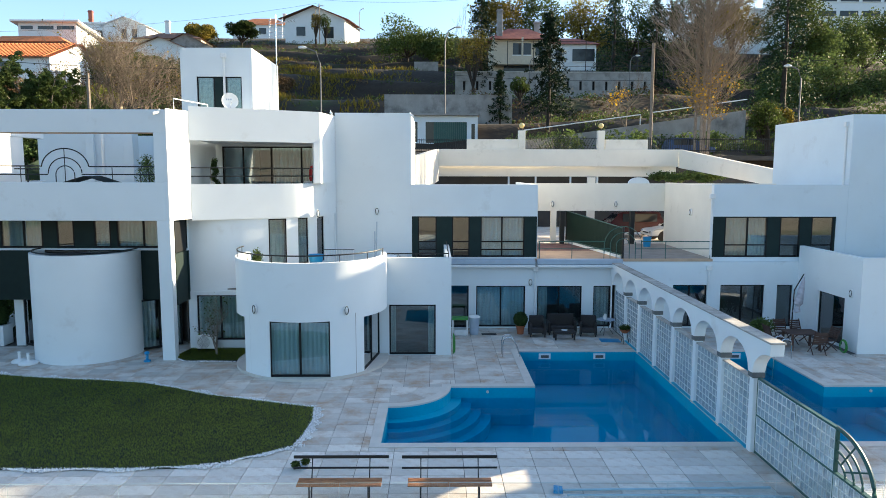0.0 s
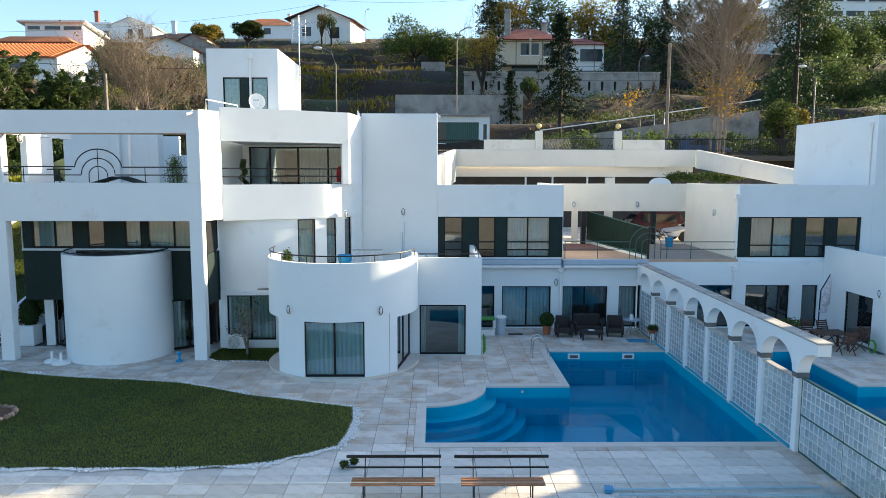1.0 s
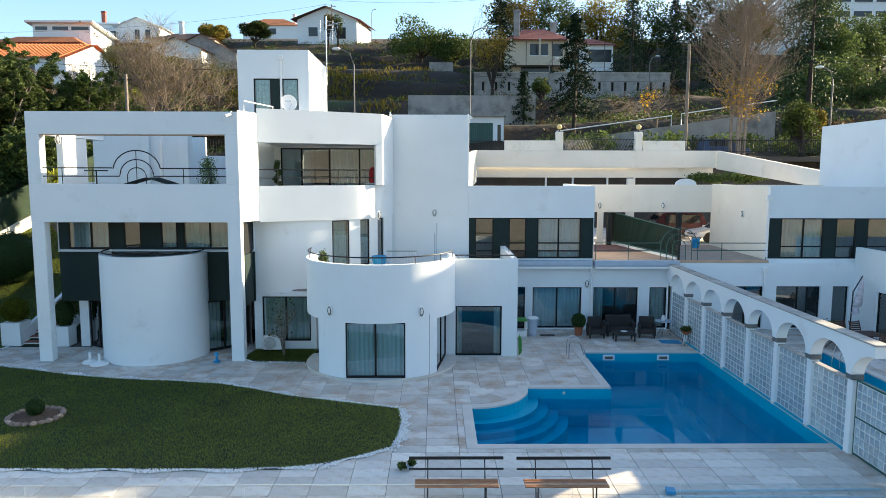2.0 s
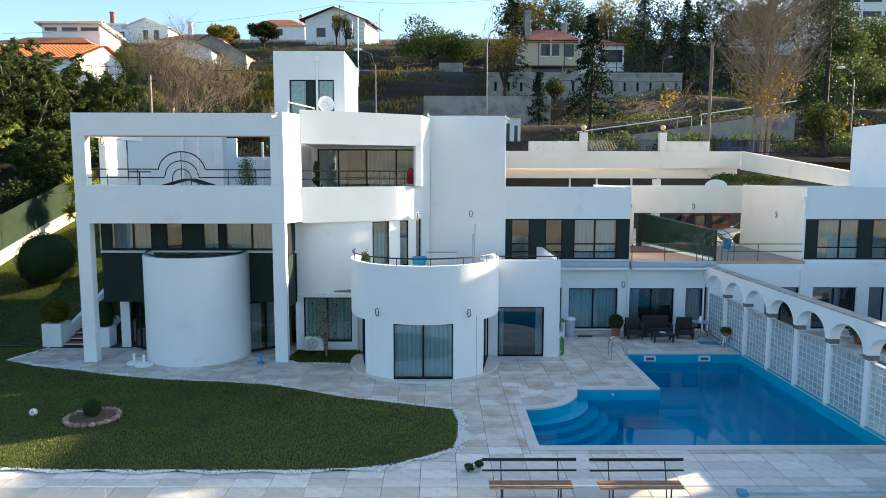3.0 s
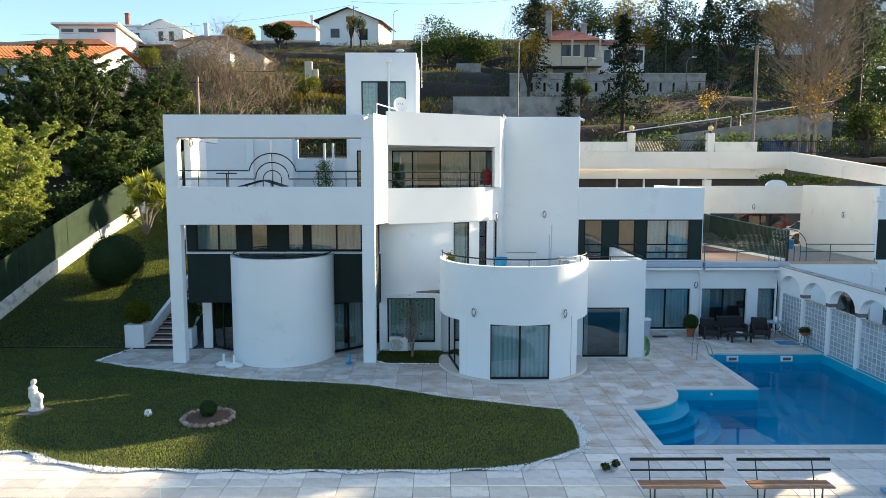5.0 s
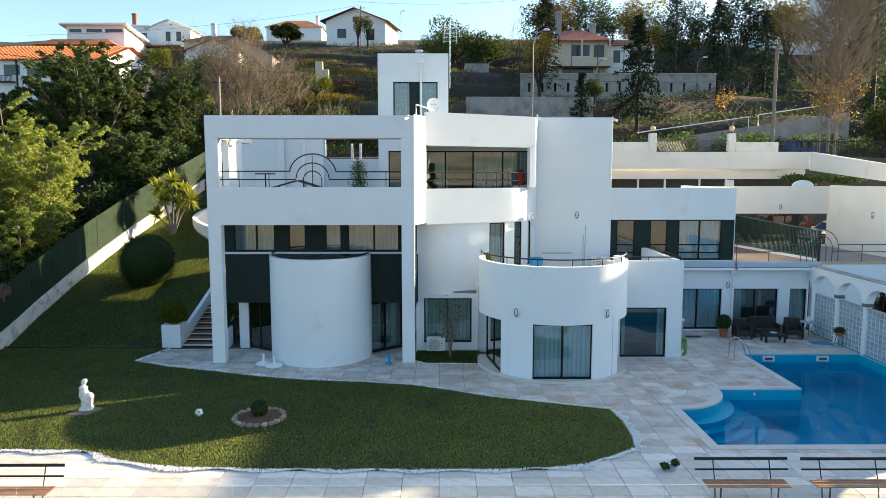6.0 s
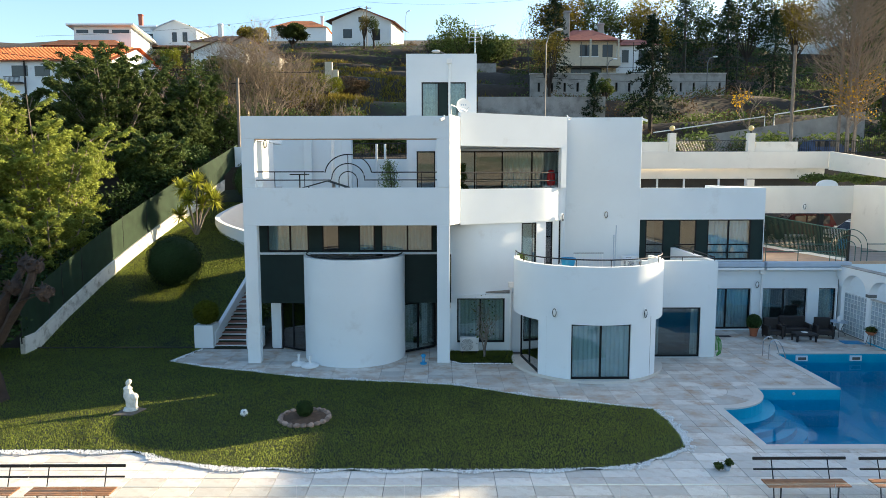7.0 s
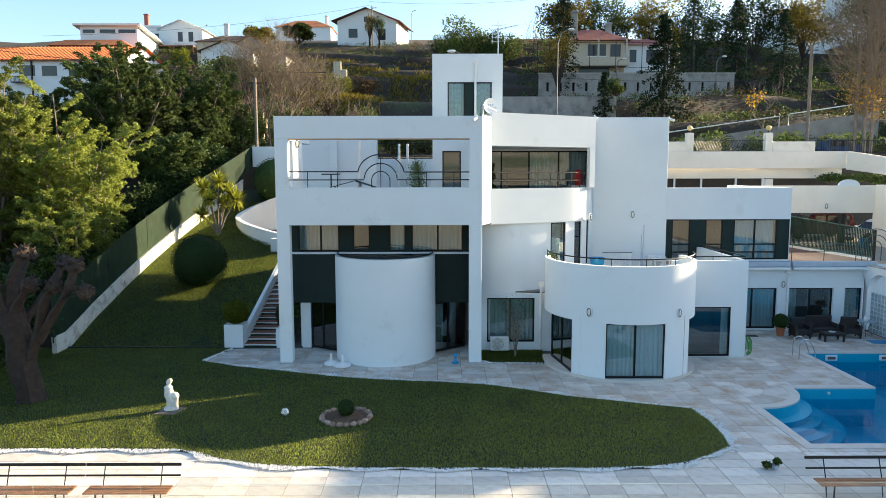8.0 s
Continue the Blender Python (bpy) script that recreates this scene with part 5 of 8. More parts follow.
# sloping garden with fence, steps and curved ramp wall
bm = bmesh.new()
grid(bm, steps(-29.4, -18.8, 53), steps(29.62, 52, 112), lambda x, y: (3.2 if inside((x - 0.12, y + 0.1), BOWL) else garden_z(x, y)) + 0.04 * noise.noise((x * 0.5, y * 0.5, 3)) + 0.02)
single("garden_slope", bm, GRASS_SOIL, "grassy garden slope beside the villa", "lawn", kind="structure", smooth=True)
kerb = thing("lawn_kerb", "thin dark kerb across the lawn at the foot of the slope", "kerb", (-25, 29.6, 0))
bm = bmesh.new()
box(bm, -29.5, -21.8, 29.52, 29.64, 0, 0.1, 0.01)
part("strip", bm, IRON, kerb)
STAINED = mat("stained_plaster", (0.66, 0.64, 0.58), 0.9, var=0.12, scale=1.5, fine=30, bump=0.3, stain=(0.22, 0.2, 0.15), stain_at=(0.5, 0.7), stain_scale=1.6)
FENCE = [(-28.66, 28.6), (-28.7, 29.6), (-28.76, 30.9), (-28.8, 32.2), (-28.76, 34.0), (-28.72, 36.0), (-28.55, 38.2), (-28.3, 40.8), (-27.85, 43.9), (-27.3, 47.0), (-26.7, 50.5), (-26.3, 53.0)]
fence = thing("boundary_fence", "low white wall with dark green windbreak mesh on posts", "fence", (-28.5, 38, 0))
bm = bmesh.new()
inner = offset_path(FENCE, 0.2)
rows = []
for (x, y), (u, v) in zip(FENCE, inner):
    z = garden_z(x, y)
    rows.append([bm.verts.new(c) for c in ((x, y, z - 0.4), (x, y, z + 0.78), (u, v, z + 0.78), (u, v, z - 0.4))])
for r, s in zip(rows, rows[1:]):
    for k in range(4):
        bm.faces.new((r[k], s[k], s[(k + 1) % 4], r[(k + 1) % 4]))
bm.faces.new(rows[0]), bm.faces.new(rows[-1][::-1])
part("low_wall", bm, STAINED, fence, "stained white low wall")
NET = mat("green_windbreak", (0.028, 0.06, 0.03), 0.8, var=0.3, scale=2, fine=90, bump=0.3)
for (x0, y0), (x1, y1) in zip(FENCE, FENCE[1:]):
    bm = bmesh.new()
    m = 8
    for k in range(m + 1):
        x, y = x0 + (x1 - x0) * k / m, y0 + (y1 - y0) * k / m
        z = garden_z(x, y)
        w = 0.04 * math.sin(k * 2.2 + y0)
        for dz in (0.7, 1.7, 2.7):
            bm.verts.new((x - 0.1 + w * (dz > 1 and dz < 2), y, z + dz))
    bm.verts.ensure_lookup_table()
    for k in range(m):
        for j in range(2):
            bm.faces.new((bm.verts[k * 3 + j], bm.verts[k * 3 + 3 + j], bm.verts[k * 3 + 4 + j], bm.verts[k * 3 + 1 + j]))
    bmesh.ops.solidify(bm, geom=bm.faces, thickness=0.012)
    part("mesh_sheet", bm, NET, fence, "dark green windbreak mesh", smooth=True)
    bm = bmesh.new()
    tube(bm, [(x0 - 0.12, y0, garden_z(x0, y0) + 0.5), (x0 - 0.12, y0, garden_z(x0, y0) + 2.8)], 0.03, 6)
    part("post", bm, IRON, fence)
stair = thing("garden_steps", "brick red garden steps with white risers between white walls", "steps", (-20.2, 30, 0))
for k in range(16):
    y = 29.9 + 0.47 * k
    z = 0.15 * (k + 1)
    bm = bmesh.new()
    box(bm, -20.88, -19.5, y, y + 0.6, z - 0.5, z - 0.03)
    part("riser", bm, PLASTER, stair)
    bm = bmesh.new()
    box(bm, -20.88, -19.5, y - 0.03, y + 0.5, z - 0.03, z + 0.005, 0.005)
    part("tread", bm, RED_STEP, stair, "brick red tread")
for x in (-21.05, -19.5):
    bm = bmesh.new()
    v = [bm.verts.new(c) for c in ((x, 29.9, 0), (x, 37.6, 2.3), (x, 37.6, 3.05), (x, 29.9, 0.65))]
    w = [bm.verts.new((c.co.x + 0.17, c.co.y, c.co.z)) for c in v]
    bm.faces.new(v), bm.faces.new(w[::-1])
    for k in range(4):
        bm.faces.new((v[k], v[(k + 1) % 4], w[(k + 1) % 4], w[k]))
    part("side_wall", bm, PLASTER, stair)
pl = thing("planter", "square white plastered planter box", "planter", (-21.3, 29.9, 0))
bm = bmesh.new()
box(bm, -21.75, -20.9, 29.65, 30.5, 0, 1.05, 0.015)
part("box_body", bm, PLASTER, pl)
pl = thing("planter", "small white plastered planter beside the steps", "planter", (-19.3, 29.9, 0))
bm = bmesh.new()
box(bm, -19.4, -18.75, 29.6, 30.3, 0, 0.9, 0.015)
part("box_body", bm, PLASTER, pl)
cw = thing("curved_ramp_wall", "curved white wall rising round a red paved turn", "wall", (-22.5, 44, 4))
BOWL_TOP = [4.0, 4.15, 4.45, 4.75, 4.95, 5.3, 5.75, 6.3, 6.6]
inner = offset_path(BOWL_LINE, -0.3)
bm = bmesh.new()
rows = []
for k, (p, q) in enumerate(zip(BOWL_LINE, inner)):
    f = k / 5
    i = min(int(f), len(BOWL_TOP) - 2)
    z = BOWL_TOP[i] + (BOWL_TOP[i + 1] - BOWL_TOP[i]) * (f - i)
    rows.append([bm.verts.new(c) for c in ((*p, 2.6), (*p, z), (*q, z), (*q, 2.6))])
for r, s in zip(rows, rows[1:]):
    for k in range(4):
        bm.faces.new((r[k], s[k], s[(k + 1) % 4], r[(k + 1) % 4]))
bm.faces.new(rows[0]), bm.faces.new(rows[-1][::-1])
part("curved_wall", bm, PLASTER, cw, smooth=True)
bm = bmesh.new()
prism(bm, offset_path(BOWL_LINE, -0.15)[::-1], 3.4, 3.9)
part("raised_floor", bm, RED_STEP, cw)
pl = thing("planter", "low white planter at the end of the curved wall", "planter", (-21.7, 40.3, 3.3))
bm = bmesh.new()
box(bm, -22.1, -21.2, 39.8, 40.5, 2.9, 3.95, 0.02)
part("box_body", bm, PLASTER, pl)
bw = thing("garden_back_wall", "white garden wall with a dark iron gate at the top of the slope", "wall", (-22, 52, 6))
bm = bmesh.new()
box(bm, -26.4, -24.6, 52.2, 52.5, 5.0, 9.8, 0.02)
part("pier", bm, PLASTER, bw)
bm = bmesh.new()
box(bm, -24.6, -18.0, 52.2, 52.5, 5.0, 8.9, 0.02)
part("wall", bm, PLASTER, bw)
for k in range(18):
    pipe(bw, "bar", [(-24.5 + 0.2 * k, 52.35, 8.9), (-24.5 + 0.2 * k, 52.35, 9.75)], 0.02, IRON, seg=4)
# back of the roof terrace
bt_ = thing("terrace_back_wall", "white wall with a dark iron railing behind the roof terrace", "wall", (-16, 40, 6))
for c in ((-20.5, -15.9, 36.2, 36.5, 5.0, 9.7), (-15.9, -15.4, 35.8, 36.5, 6.1, 9.75), (-16.1, -12.5, 40.6, 40.9, 6.1, 8.62), (-20.5, -16.1, 40.62, 40.88, 5.0, 9.72), (-17.9, -17.5, 35.95, 36.19, 6.15, 9.7)):
    bm = bmesh.new()
    box(bm, *c, 0.015)
    part("wall", bm, PLASTER, bt_)
for k in range(22):
    pipe(bt_, "bar", [(-16.0 + 0.16 * k, 40.75, 8.62), (-16.0 + 0.16 * k, 40.75, 9.6)], 0.018, IRON, seg=4)
for z in (8.75, 9.55):
    pipe(bt_, "rail", [(-16.1, 40.75, z), (-12.5, 40.75, z)], 0.025, IRON)
for x in (-14.5, -14.0):
    pipe(bt_, "post", [(x, 40.4, 6.1), (x, 40.4, 9.5)], 0.07, WHITE_PAINT)
pipe(bt_, "post", [(-16.07, 34.0, 6.15), (-16.07, 34.0, 9.5)], 0.09, WHITE_PAINT)
hut = thing("terrace_awning", "small dark gabled canopy on the roof terrace", "canopy", (-15, 33, 6.1))
bm = bmesh.new()
v = [bm.verts.new(c) for c in ((-17.4, 32.4, 7.1), (-16.2, 32.2, 7.43), (-15.2, 32.4, 7.1), (-15.2, 34, 7.1), (-16.2, 34, 7.43), (-17.4, 34, 7.1))]
bm.faces.new((v[0], v[1], v[4], v[5])), bm.faces.new((v[1], v[2], v[3], v[4]))
bmesh.ops.solidify(bm, geom=bm.faces, thickness=0.08)
part("roof", bm, GREEN_METAL, hut)
for x, y in ((-17.3, 32.5), (-15.3, 32.5), (-17.3, 33.9), (-15.3, 33.9)):
    pipe(hut, "post", [(x, y, 6.15), (x, y, 7.12)], 0.04, IRON)
tbl = thing("terrace_table", "dark folding table on the roof terrace", "table", (-16.5, 28.5, 6.15))
bm = bmesh.new()
box(bm, -17.0, -16.3, 28.3, 28.9, 7.72, 7.77)
part("tabletop", bm, IRON, tbl)
pipe(tbl, "leg", [(-16.65, 28.6, 6.15), (-16.65, 28.6, 7.72)], 0.03, IRON)
# planting bed by the small window
bd = thing("planting_bed", "small grass bed with white gravel edge by the wall", "flower bed", (-9.2, 28, 0))
bm = bmesh.new()
prism(bm, [(-10.5, 27.6), (-9.9, 27.05), (-7.75, 27.0), (-7.6, 28.9), (-10.3, 28.9)], 0.0, 0.07)
part("turf", bm, GRASS_SOIL, bd)

# gate with a sunburst, globe lamps and street railings on the upper wall
sg = thing("iron_gate", "dark iron panel with diagonal bars and a ring pattern", "gate", (9.7, 51.7, 9.36))
for k in range(26):
    x = 7.0 + 0.21 * k
    d = 0.42 if k < 13 else -0.42
    x0, x1 = max(7.0, min(12.4, x)), max(7.0, min(12.4, x + d))
    pipe(sg, "bar", [(x0, 51.72, 10.2), (x1, 51.72, 9.38)], 0.018, IRON, seg=4)
for r in (0.7, 0.5, 0.3):
    pipe(sg, "ring", [(9.7 + r * math.cos(radians(a)), 51.7, 9.95 + 0.8 * r * math.sin(radians(a))) for a in range(0, 361, 15)], 0.025, IRON, seg=5)
for z in (9.4, 10.2):
    pipe(sg, "rail", [(6.97, 51.72, z), (12.4, 51.72, z)], 0.025, IRON, seg=5)
for x in (6.71, 12.66):
    gl = thing("globe_lamp", "yellowed glass globe lamp on the gate pier", "lamp", (x, 51.7, 10.75), "globe lamps")
    bm = bmesh.new()
    bmesh.ops.create_uvsphere(bm, u_segments=16, v_segments=10, radius=0.2)
    bmesh.ops.translate(bm, verts=bm.verts, vec=(x, 51.7, 11.12))
    part("globe", bm, LAMP_GLASS, gl, smooth=True)
    bm = bmesh.new()
    lathe(bm, [(0.12, 10.75), (0.06, 10.82), (0.06, 10.93), (0.1, 10.96)], x, 51.7, 10)
    part("base", bm, IRON, gl)
for xa, xb, zb in ((-3.0, 2.5, 9.1), (16.3, 30.0, 9.2)):
    fr_ = thing("street_railing", "dark iron railing along the street edge", "railing", (xa, 51.8, zb), "street railings")
    m = int((xb - xa) / 0.17)
    for k in range(m):
        pipe(fr_, "bar", [(xa + 0.17 * k, 51.85, zb), (xa + 0.17 * k, 51.85, zb + 1.05)], 0.022, IRON, seg=4)
    for z in (zb + 0.1, zb + 0.95):
        pipe(fr_, "rail", [(xa, 51.85, z), (xb, 51.85, z)], 0.03, IRON, seg=4)
for x in (5.75, 7.8, 10.45, 12.5):
    boxpart("post", x, x + 0.13, 52.0, 52.12, 6.2, 7.33, PLASTER, deck)
half = thing("roof_disc", "white half-round ornament on the parking wall", "ornament", (13.3, 40.4, 7.0))
bm = bmesh.new()
pts = [(12.25 + 0.62 * math.cos(radians(a)), 7.0 + 0.36 * math.sin(radians(a))) for a in steps(0, 180, 16)]
lo = [bm.verts.new((x, 40.32, z)) for x, z in pts]
hi = [bm.verts.new((x, 40.5, z)) for x, z in pts]
bm.faces.new(lo), bm.faces.new(hi[::-1])
for k in range(len(pts)):
    j = (k + 1) % len(pts)
    bm.faces.new((lo[k], lo[j], hi[j], hi[k]))
part("disc", bm, PLASTER, half)
bb = thing("blue_bin", "blue plastic bin on the parking deck", "bin", (12.6, 40.9, 3.43))
bm = bmesh.new()
lathe(bm, [(0.2, 3.44), (0.24, 3.95), (0.25, 4.0)], 12.3, 38.6, 12)
part("body", bm, BLUE_PLASTIC, bb, smooth=True)
boxpart("column", 11.0, 11.55, 48.3, 48.6, 3.43, 7.3, BOUNCE_CREAM, deck)
for x in (7.6, 11.75):
    boxpart("post", x, x + 0.26, 40.1, 40.45, 3.43, 5.36, IRON, deck)


def car(name, label, paint, x, y, z, turn, length, width, height_, hood):
    c = thing(name, label, "car", (0, 0, 0))
    L, W, Hh = length / 2, width / 2, height_
    belt = Hh * 0.58
    prof = [(-L, 0.35), (-L, belt * 0.95), (-L + 0.1, belt), (-L + 0.25, Hh - 0.06), (-L + 0.5, Hh), (L - hood - 0.9, Hh), (L - hood - 0.6, Hh - 0.05), (L - hood, belt), (L - 0.15, belt * 0.88), (L, belt * 0.72), (L, 0.35)]
    bm = bmesh.new()
    n = len(prof)
    sides = []
    for s in (-1, 1):
        sides.append([bm.verts.new((px_, s * (W if pz <= belt else W - 0.14 * (pz - belt) / (Hh - belt) * 1.6), pz)) for px_, pz in prof])
    bm.faces.new(sides[0]), bm.faces.new(sides[1][::-1])
    for k in range(n):
        j = (k + 1) % n
        bm.faces.new((sides[0][k], sides[0][j], sides[1][j], sides[1][k]))
    bmesh.ops.bevel(bm, geom=list(bm.edges), offset=0.05, segments=2, affect="EDGES")
    part("body", bm, paint, c, smooth=True)
    for s in (-1, 1):
        for x0, x1 in ((-L + 0.5, -0.35), (-0.25, L - hood - 0.75)):
            bm = bmesh.new()
            prism(bm, [(x0, s * (W - 0.06)), (x1, s * (W - 0.06)), (x1, s * (W - 0.02)), (x0, s * (W - 0.02))], belt + 0.06, Hh - 0.13)
            part("side_window", bm, TINTED, c)
    bm = bmesh.new()
    v = [bm.verts.new(q) for q in ((L - hood + 0.02, -W + 0.12, belt + 0.02), (L - hood + 0.02, W - 0.12, belt + 0.02), (L - hood - 0.6, W - 0.22, Hh - 0.06), (L - hood - 0.6, -W + 0.22, Hh - 0.06))]
    bm.faces.new(v)
    bmesh.ops.solidify(bm, geom=bm.faces, thickness=0.03)
    part("windscreen", bm, TINTED, c)
    bm = bmesh.new()
    box(bm, L - 0.02, L + 0.03, -0.42, 0.42, 0.5, belt * 0.72 - 0.02, 0.01)
    part("grille", bm, IRON, c)
    for s in (-1, 1):
        bm = bmesh.new()
        bmesh.ops.create_uvsphere(bm, u_segments=10, v_segments=6, radius=1)
        bmesh.ops.scale(bm, vec=(0.1, 0.16, 0.09), verts=bm.verts)
        bmesh.ops.translate(bm, verts=bm.verts, vec=(L - 0.04, s * (W - 0.22), belt * 0.72 - 0.04))
        part("headlight", bm, STEEL, c, smooth=True)
        bm = bmesh.new()
        box(bm, L - hood - 0.2, L - hood, s * (W + 0.02), s * (W + 0.16), belt, belt + 0.14) if s > 0 else box(bm, L - hood - 0.2, L - hood, -W - 0.16, -W - 0.02, belt, belt + 0.14)
        part("mirror", bm, paint, c)
        for wx in (-L + 0.75, L - 0.8):
            bm = bmesh.new()
            lathe(bm, [(0.24, -0.1), (0.33, -0.1), (0.34, 0.0), (0.33, 0.1), (0.24, 0.1)], seg=20)
            bmesh.ops.rotate(bm, verts=bm.verts, matrix=Matrix.Rotation(radians(90), 3, "X"))
            bmesh.ops.translate(bm, verts=bm.verts, vec=(wx, s * (W - 0.08), 0.34))
            wh = part("wheel", bm, RATTAN, c)
            bm = bmesh.new()
            lathe(bm, [(0.22, -0.06), (0.22, 0.06)], seg=14)
            bmesh.ops.rotate(bm, verts=bm.verts, matrix=Matrix.Rotation(radians(90), 3, "X"))
            bmesh.ops.translate(bm, verts=bm.verts, vec=(wx, s * (W - 0.06), 0.34))
            part("rim", bm, STEEL, wh)
    c.matrix_basis = pose(x, y, z, 0, 0, turn)


TINTED = mat("tinted_glass", (0.02, 0.025, 0.03), 0.08, bump=0.0)
car("off_road_car", "dark red off-road car parked in the garage bay", mat("dark_red_paint", (0.055, 0.01, 0.014), 0.25, var=0.05, bump=0.0), 12.85, 45.0, 3.43, 180, 4.6, 1.85, 1.68, 1.1)
car("saloon_car", "white car parked in the garage bay beside the red one", mat("white_car_paint", (0.75, 0.75, 0.75), 0.25, var=0.02, bump=0.0), 15.45, 42.3, 3.43, 184, 4.3, 1.8, 1.42, 1.25)

# ---- plants ----
def leaf_mat(name, color, spread=0.35, through=0.35, rough=0.6):
    m = mat(name, color, rough, var=0.25, scale=0.8, fine=6, bump=0.0, spread=spread, spec=0.08)
    nd, ln = m.node_tree.nodes, m.node_tree.links
    b, out = nd["Principled BSDF"], nd["Material Output"]
    src = b.inputs["Base Color"].links[0].from_socket
    tl, mx = nd.new("ShaderNodeBsdfTranslucent"), nd.new("ShaderNodeMixShader")
    ln.new(src, tl.inputs["Color"])
    mx.inputs["Fac"].default_value = through
    ln.new(b.outputs[0], mx.inputs[1]), ln.new(tl.outputs[0], mx.inputs[2]), ln.new(mx.outputs[0], out.inputs["Surface"])
    return m


LEAF_NEAR = leaf_mat("fresh_leaves", (0.23, 0.27, 0.055), through=0.4)
LEAF_DARK = leaf_mat("dark_evergreen_leaves", (0.085, 0.12, 0.036), through=0.35)
LEAF_LIME = leaf_mat("lime_green_leaves", (0.16, 0.18, 0.02), through=0.4)
LEAF_MID = leaf_mat("olive_leaves", (0.06, 0.085, 0.022))
LEAF_YELLOW = leaf_mat("yellow_autumn_leaves", (0.42, 0.26, 0.02))
LEAF_GOLD = leaf_mat("golden_crown_leaves", (0.16, 0.13, 0.022))
LEAF_BROWN = leaf_mat("dry_brown_twigs", (0.11, 0.07, 0.035), through=0.1)
NEEDLE = leaf_mat("spruce_needles", (0.018, 0.036, 0.017), through=0.12)
BOX_LEAF = leaf_mat("clipped_box_leaves", (0.035, 0.06, 0.018), through=0.15)
BLADE = leaf_mat("grass_blades", (0.22, 0.27, 0.05), spread=0.25, through=0.9)
YUCCA = leaf_mat("yucca_blades", (0.34, 0.36, 0.05), through=0.35)
BARK = mat("rough_bark", (0.035, 0.027, 0.02), 0.95, var=0.4, scale=6, fine=40, bump=0.8, dist=0.03)
BARK_PALE = mat("pale_twig_bark", (0.2, 0.17, 0.14), 0.95, var=0.3, scale=6, fine=30, bump=0.3)
BARK_TAN = mat("tan_twig_bark", (0.19, 0.15, 0.11), 0.95, var=0.3, scale=6, fine=30, bump=0.3)
gen = np.random.default_rng(7)


def leaf_quads(centres, size, aspect=0.45, droop=0.0, up=0.0):
    """Vertices and faces of small folded leaves, one at each centre, turned at random."""
    n = len(centres)
    d = gen.normal(size=(n, 3))
    d[:, 2] = d[:, 2] * 0.7 - droop + up
    d /= np.linalg.norm(d, axis=1)[:, None]
    s = np.cross(d, gen.normal(size=(n, 3)))
    s /= np.linalg.norm(s, axis=1)[:, None] + 1e-9
    ln = size * gen.uniform(0.6, 1.4, (n, 1))
    c = np.asarray(centres)
    v = np.stack([c - d * ln / 2, c + s * ln * aspect / 2, c + d * ln / 2, c - s * ln * aspect / 2], axis=1).reshape(-1, 3)
    f = np.arange(4 * n).reshape(-1, 4)
    return v, f


def mesh_part(name, v, f, material, parent=None, label=""):
    me = bpy.data.meshes.new(name)
    me.from_pydata(v.tolist(), [], f.tolist())
    me.materials.append(material)
    ob = new(name, me)
    if parent:
        ob.parent = parent
        ob.matrix_parent_inverse = Matrix.Translation(parent.location).inverted()
    return tagged(ob, label)


def in_clumps(clumps, count, shell=0.55):
    """Points in ellipsoid clumps (x, y, z, rx, ry, rz), thicker towards their outside."""
    vol = np.array([c[3] * c[4] * c[5] for c in clumps]) ** 0.7
    pick = gen.choice(len(clumps), count, p=vol / vol.sum())
    d = gen.normal(size=(count, 3))
    d /= np.linalg.norm(d, axis=1)[:, None]
    r = (shell + (1 - shell) * gen.random(count) ** 0.6) * (1 + 0.16 * gen.normal(size=count))
    c = np.array(clumps)[pick]
    return c[:, :3] + d * r[:, None] * c[:, 3:]


def branch(bm, p, d, length, r, depth, rnd, spread=0.6, up=0.15, kids=(2, 3), seg=5, tips=None):
    p, d = Vector(p), Vector(d).normalized()
    pts = [p]
    for k in range(3):
        d = (d + Vector((rnd.uniform(-1, 1), rnd.uniform(-1, 1), rnd.uniform(-0.6, 1) + up)) * 0.16).normalized()
        pts.append(pts[-1] + d * length / 3)
    tube(bm, pts, r, seg if depth > 3 else 3, r * 0.62)
    if tips is not None and depth <= 1:
        tips.extend(pts[1:])
    if depth <= 0:
        return
    for k in range(rnd.randint(*kids)):
        q = pts[-1] if k == 0 else pts[rnd.randint(1, 3)]
        nd_ = (d + Vector((rnd.uniform(-1, 1), rnd.uniform(-1, 1), rnd.uniform(-0.5, 0.8) + up)) * spread).normalized()
        branch(bm, q, nd_, length * rnd.uniform(0.62, 0.85), r * 0.6, depth - 1, rnd, spread, up, kids, max(3, seg - 1), tips)


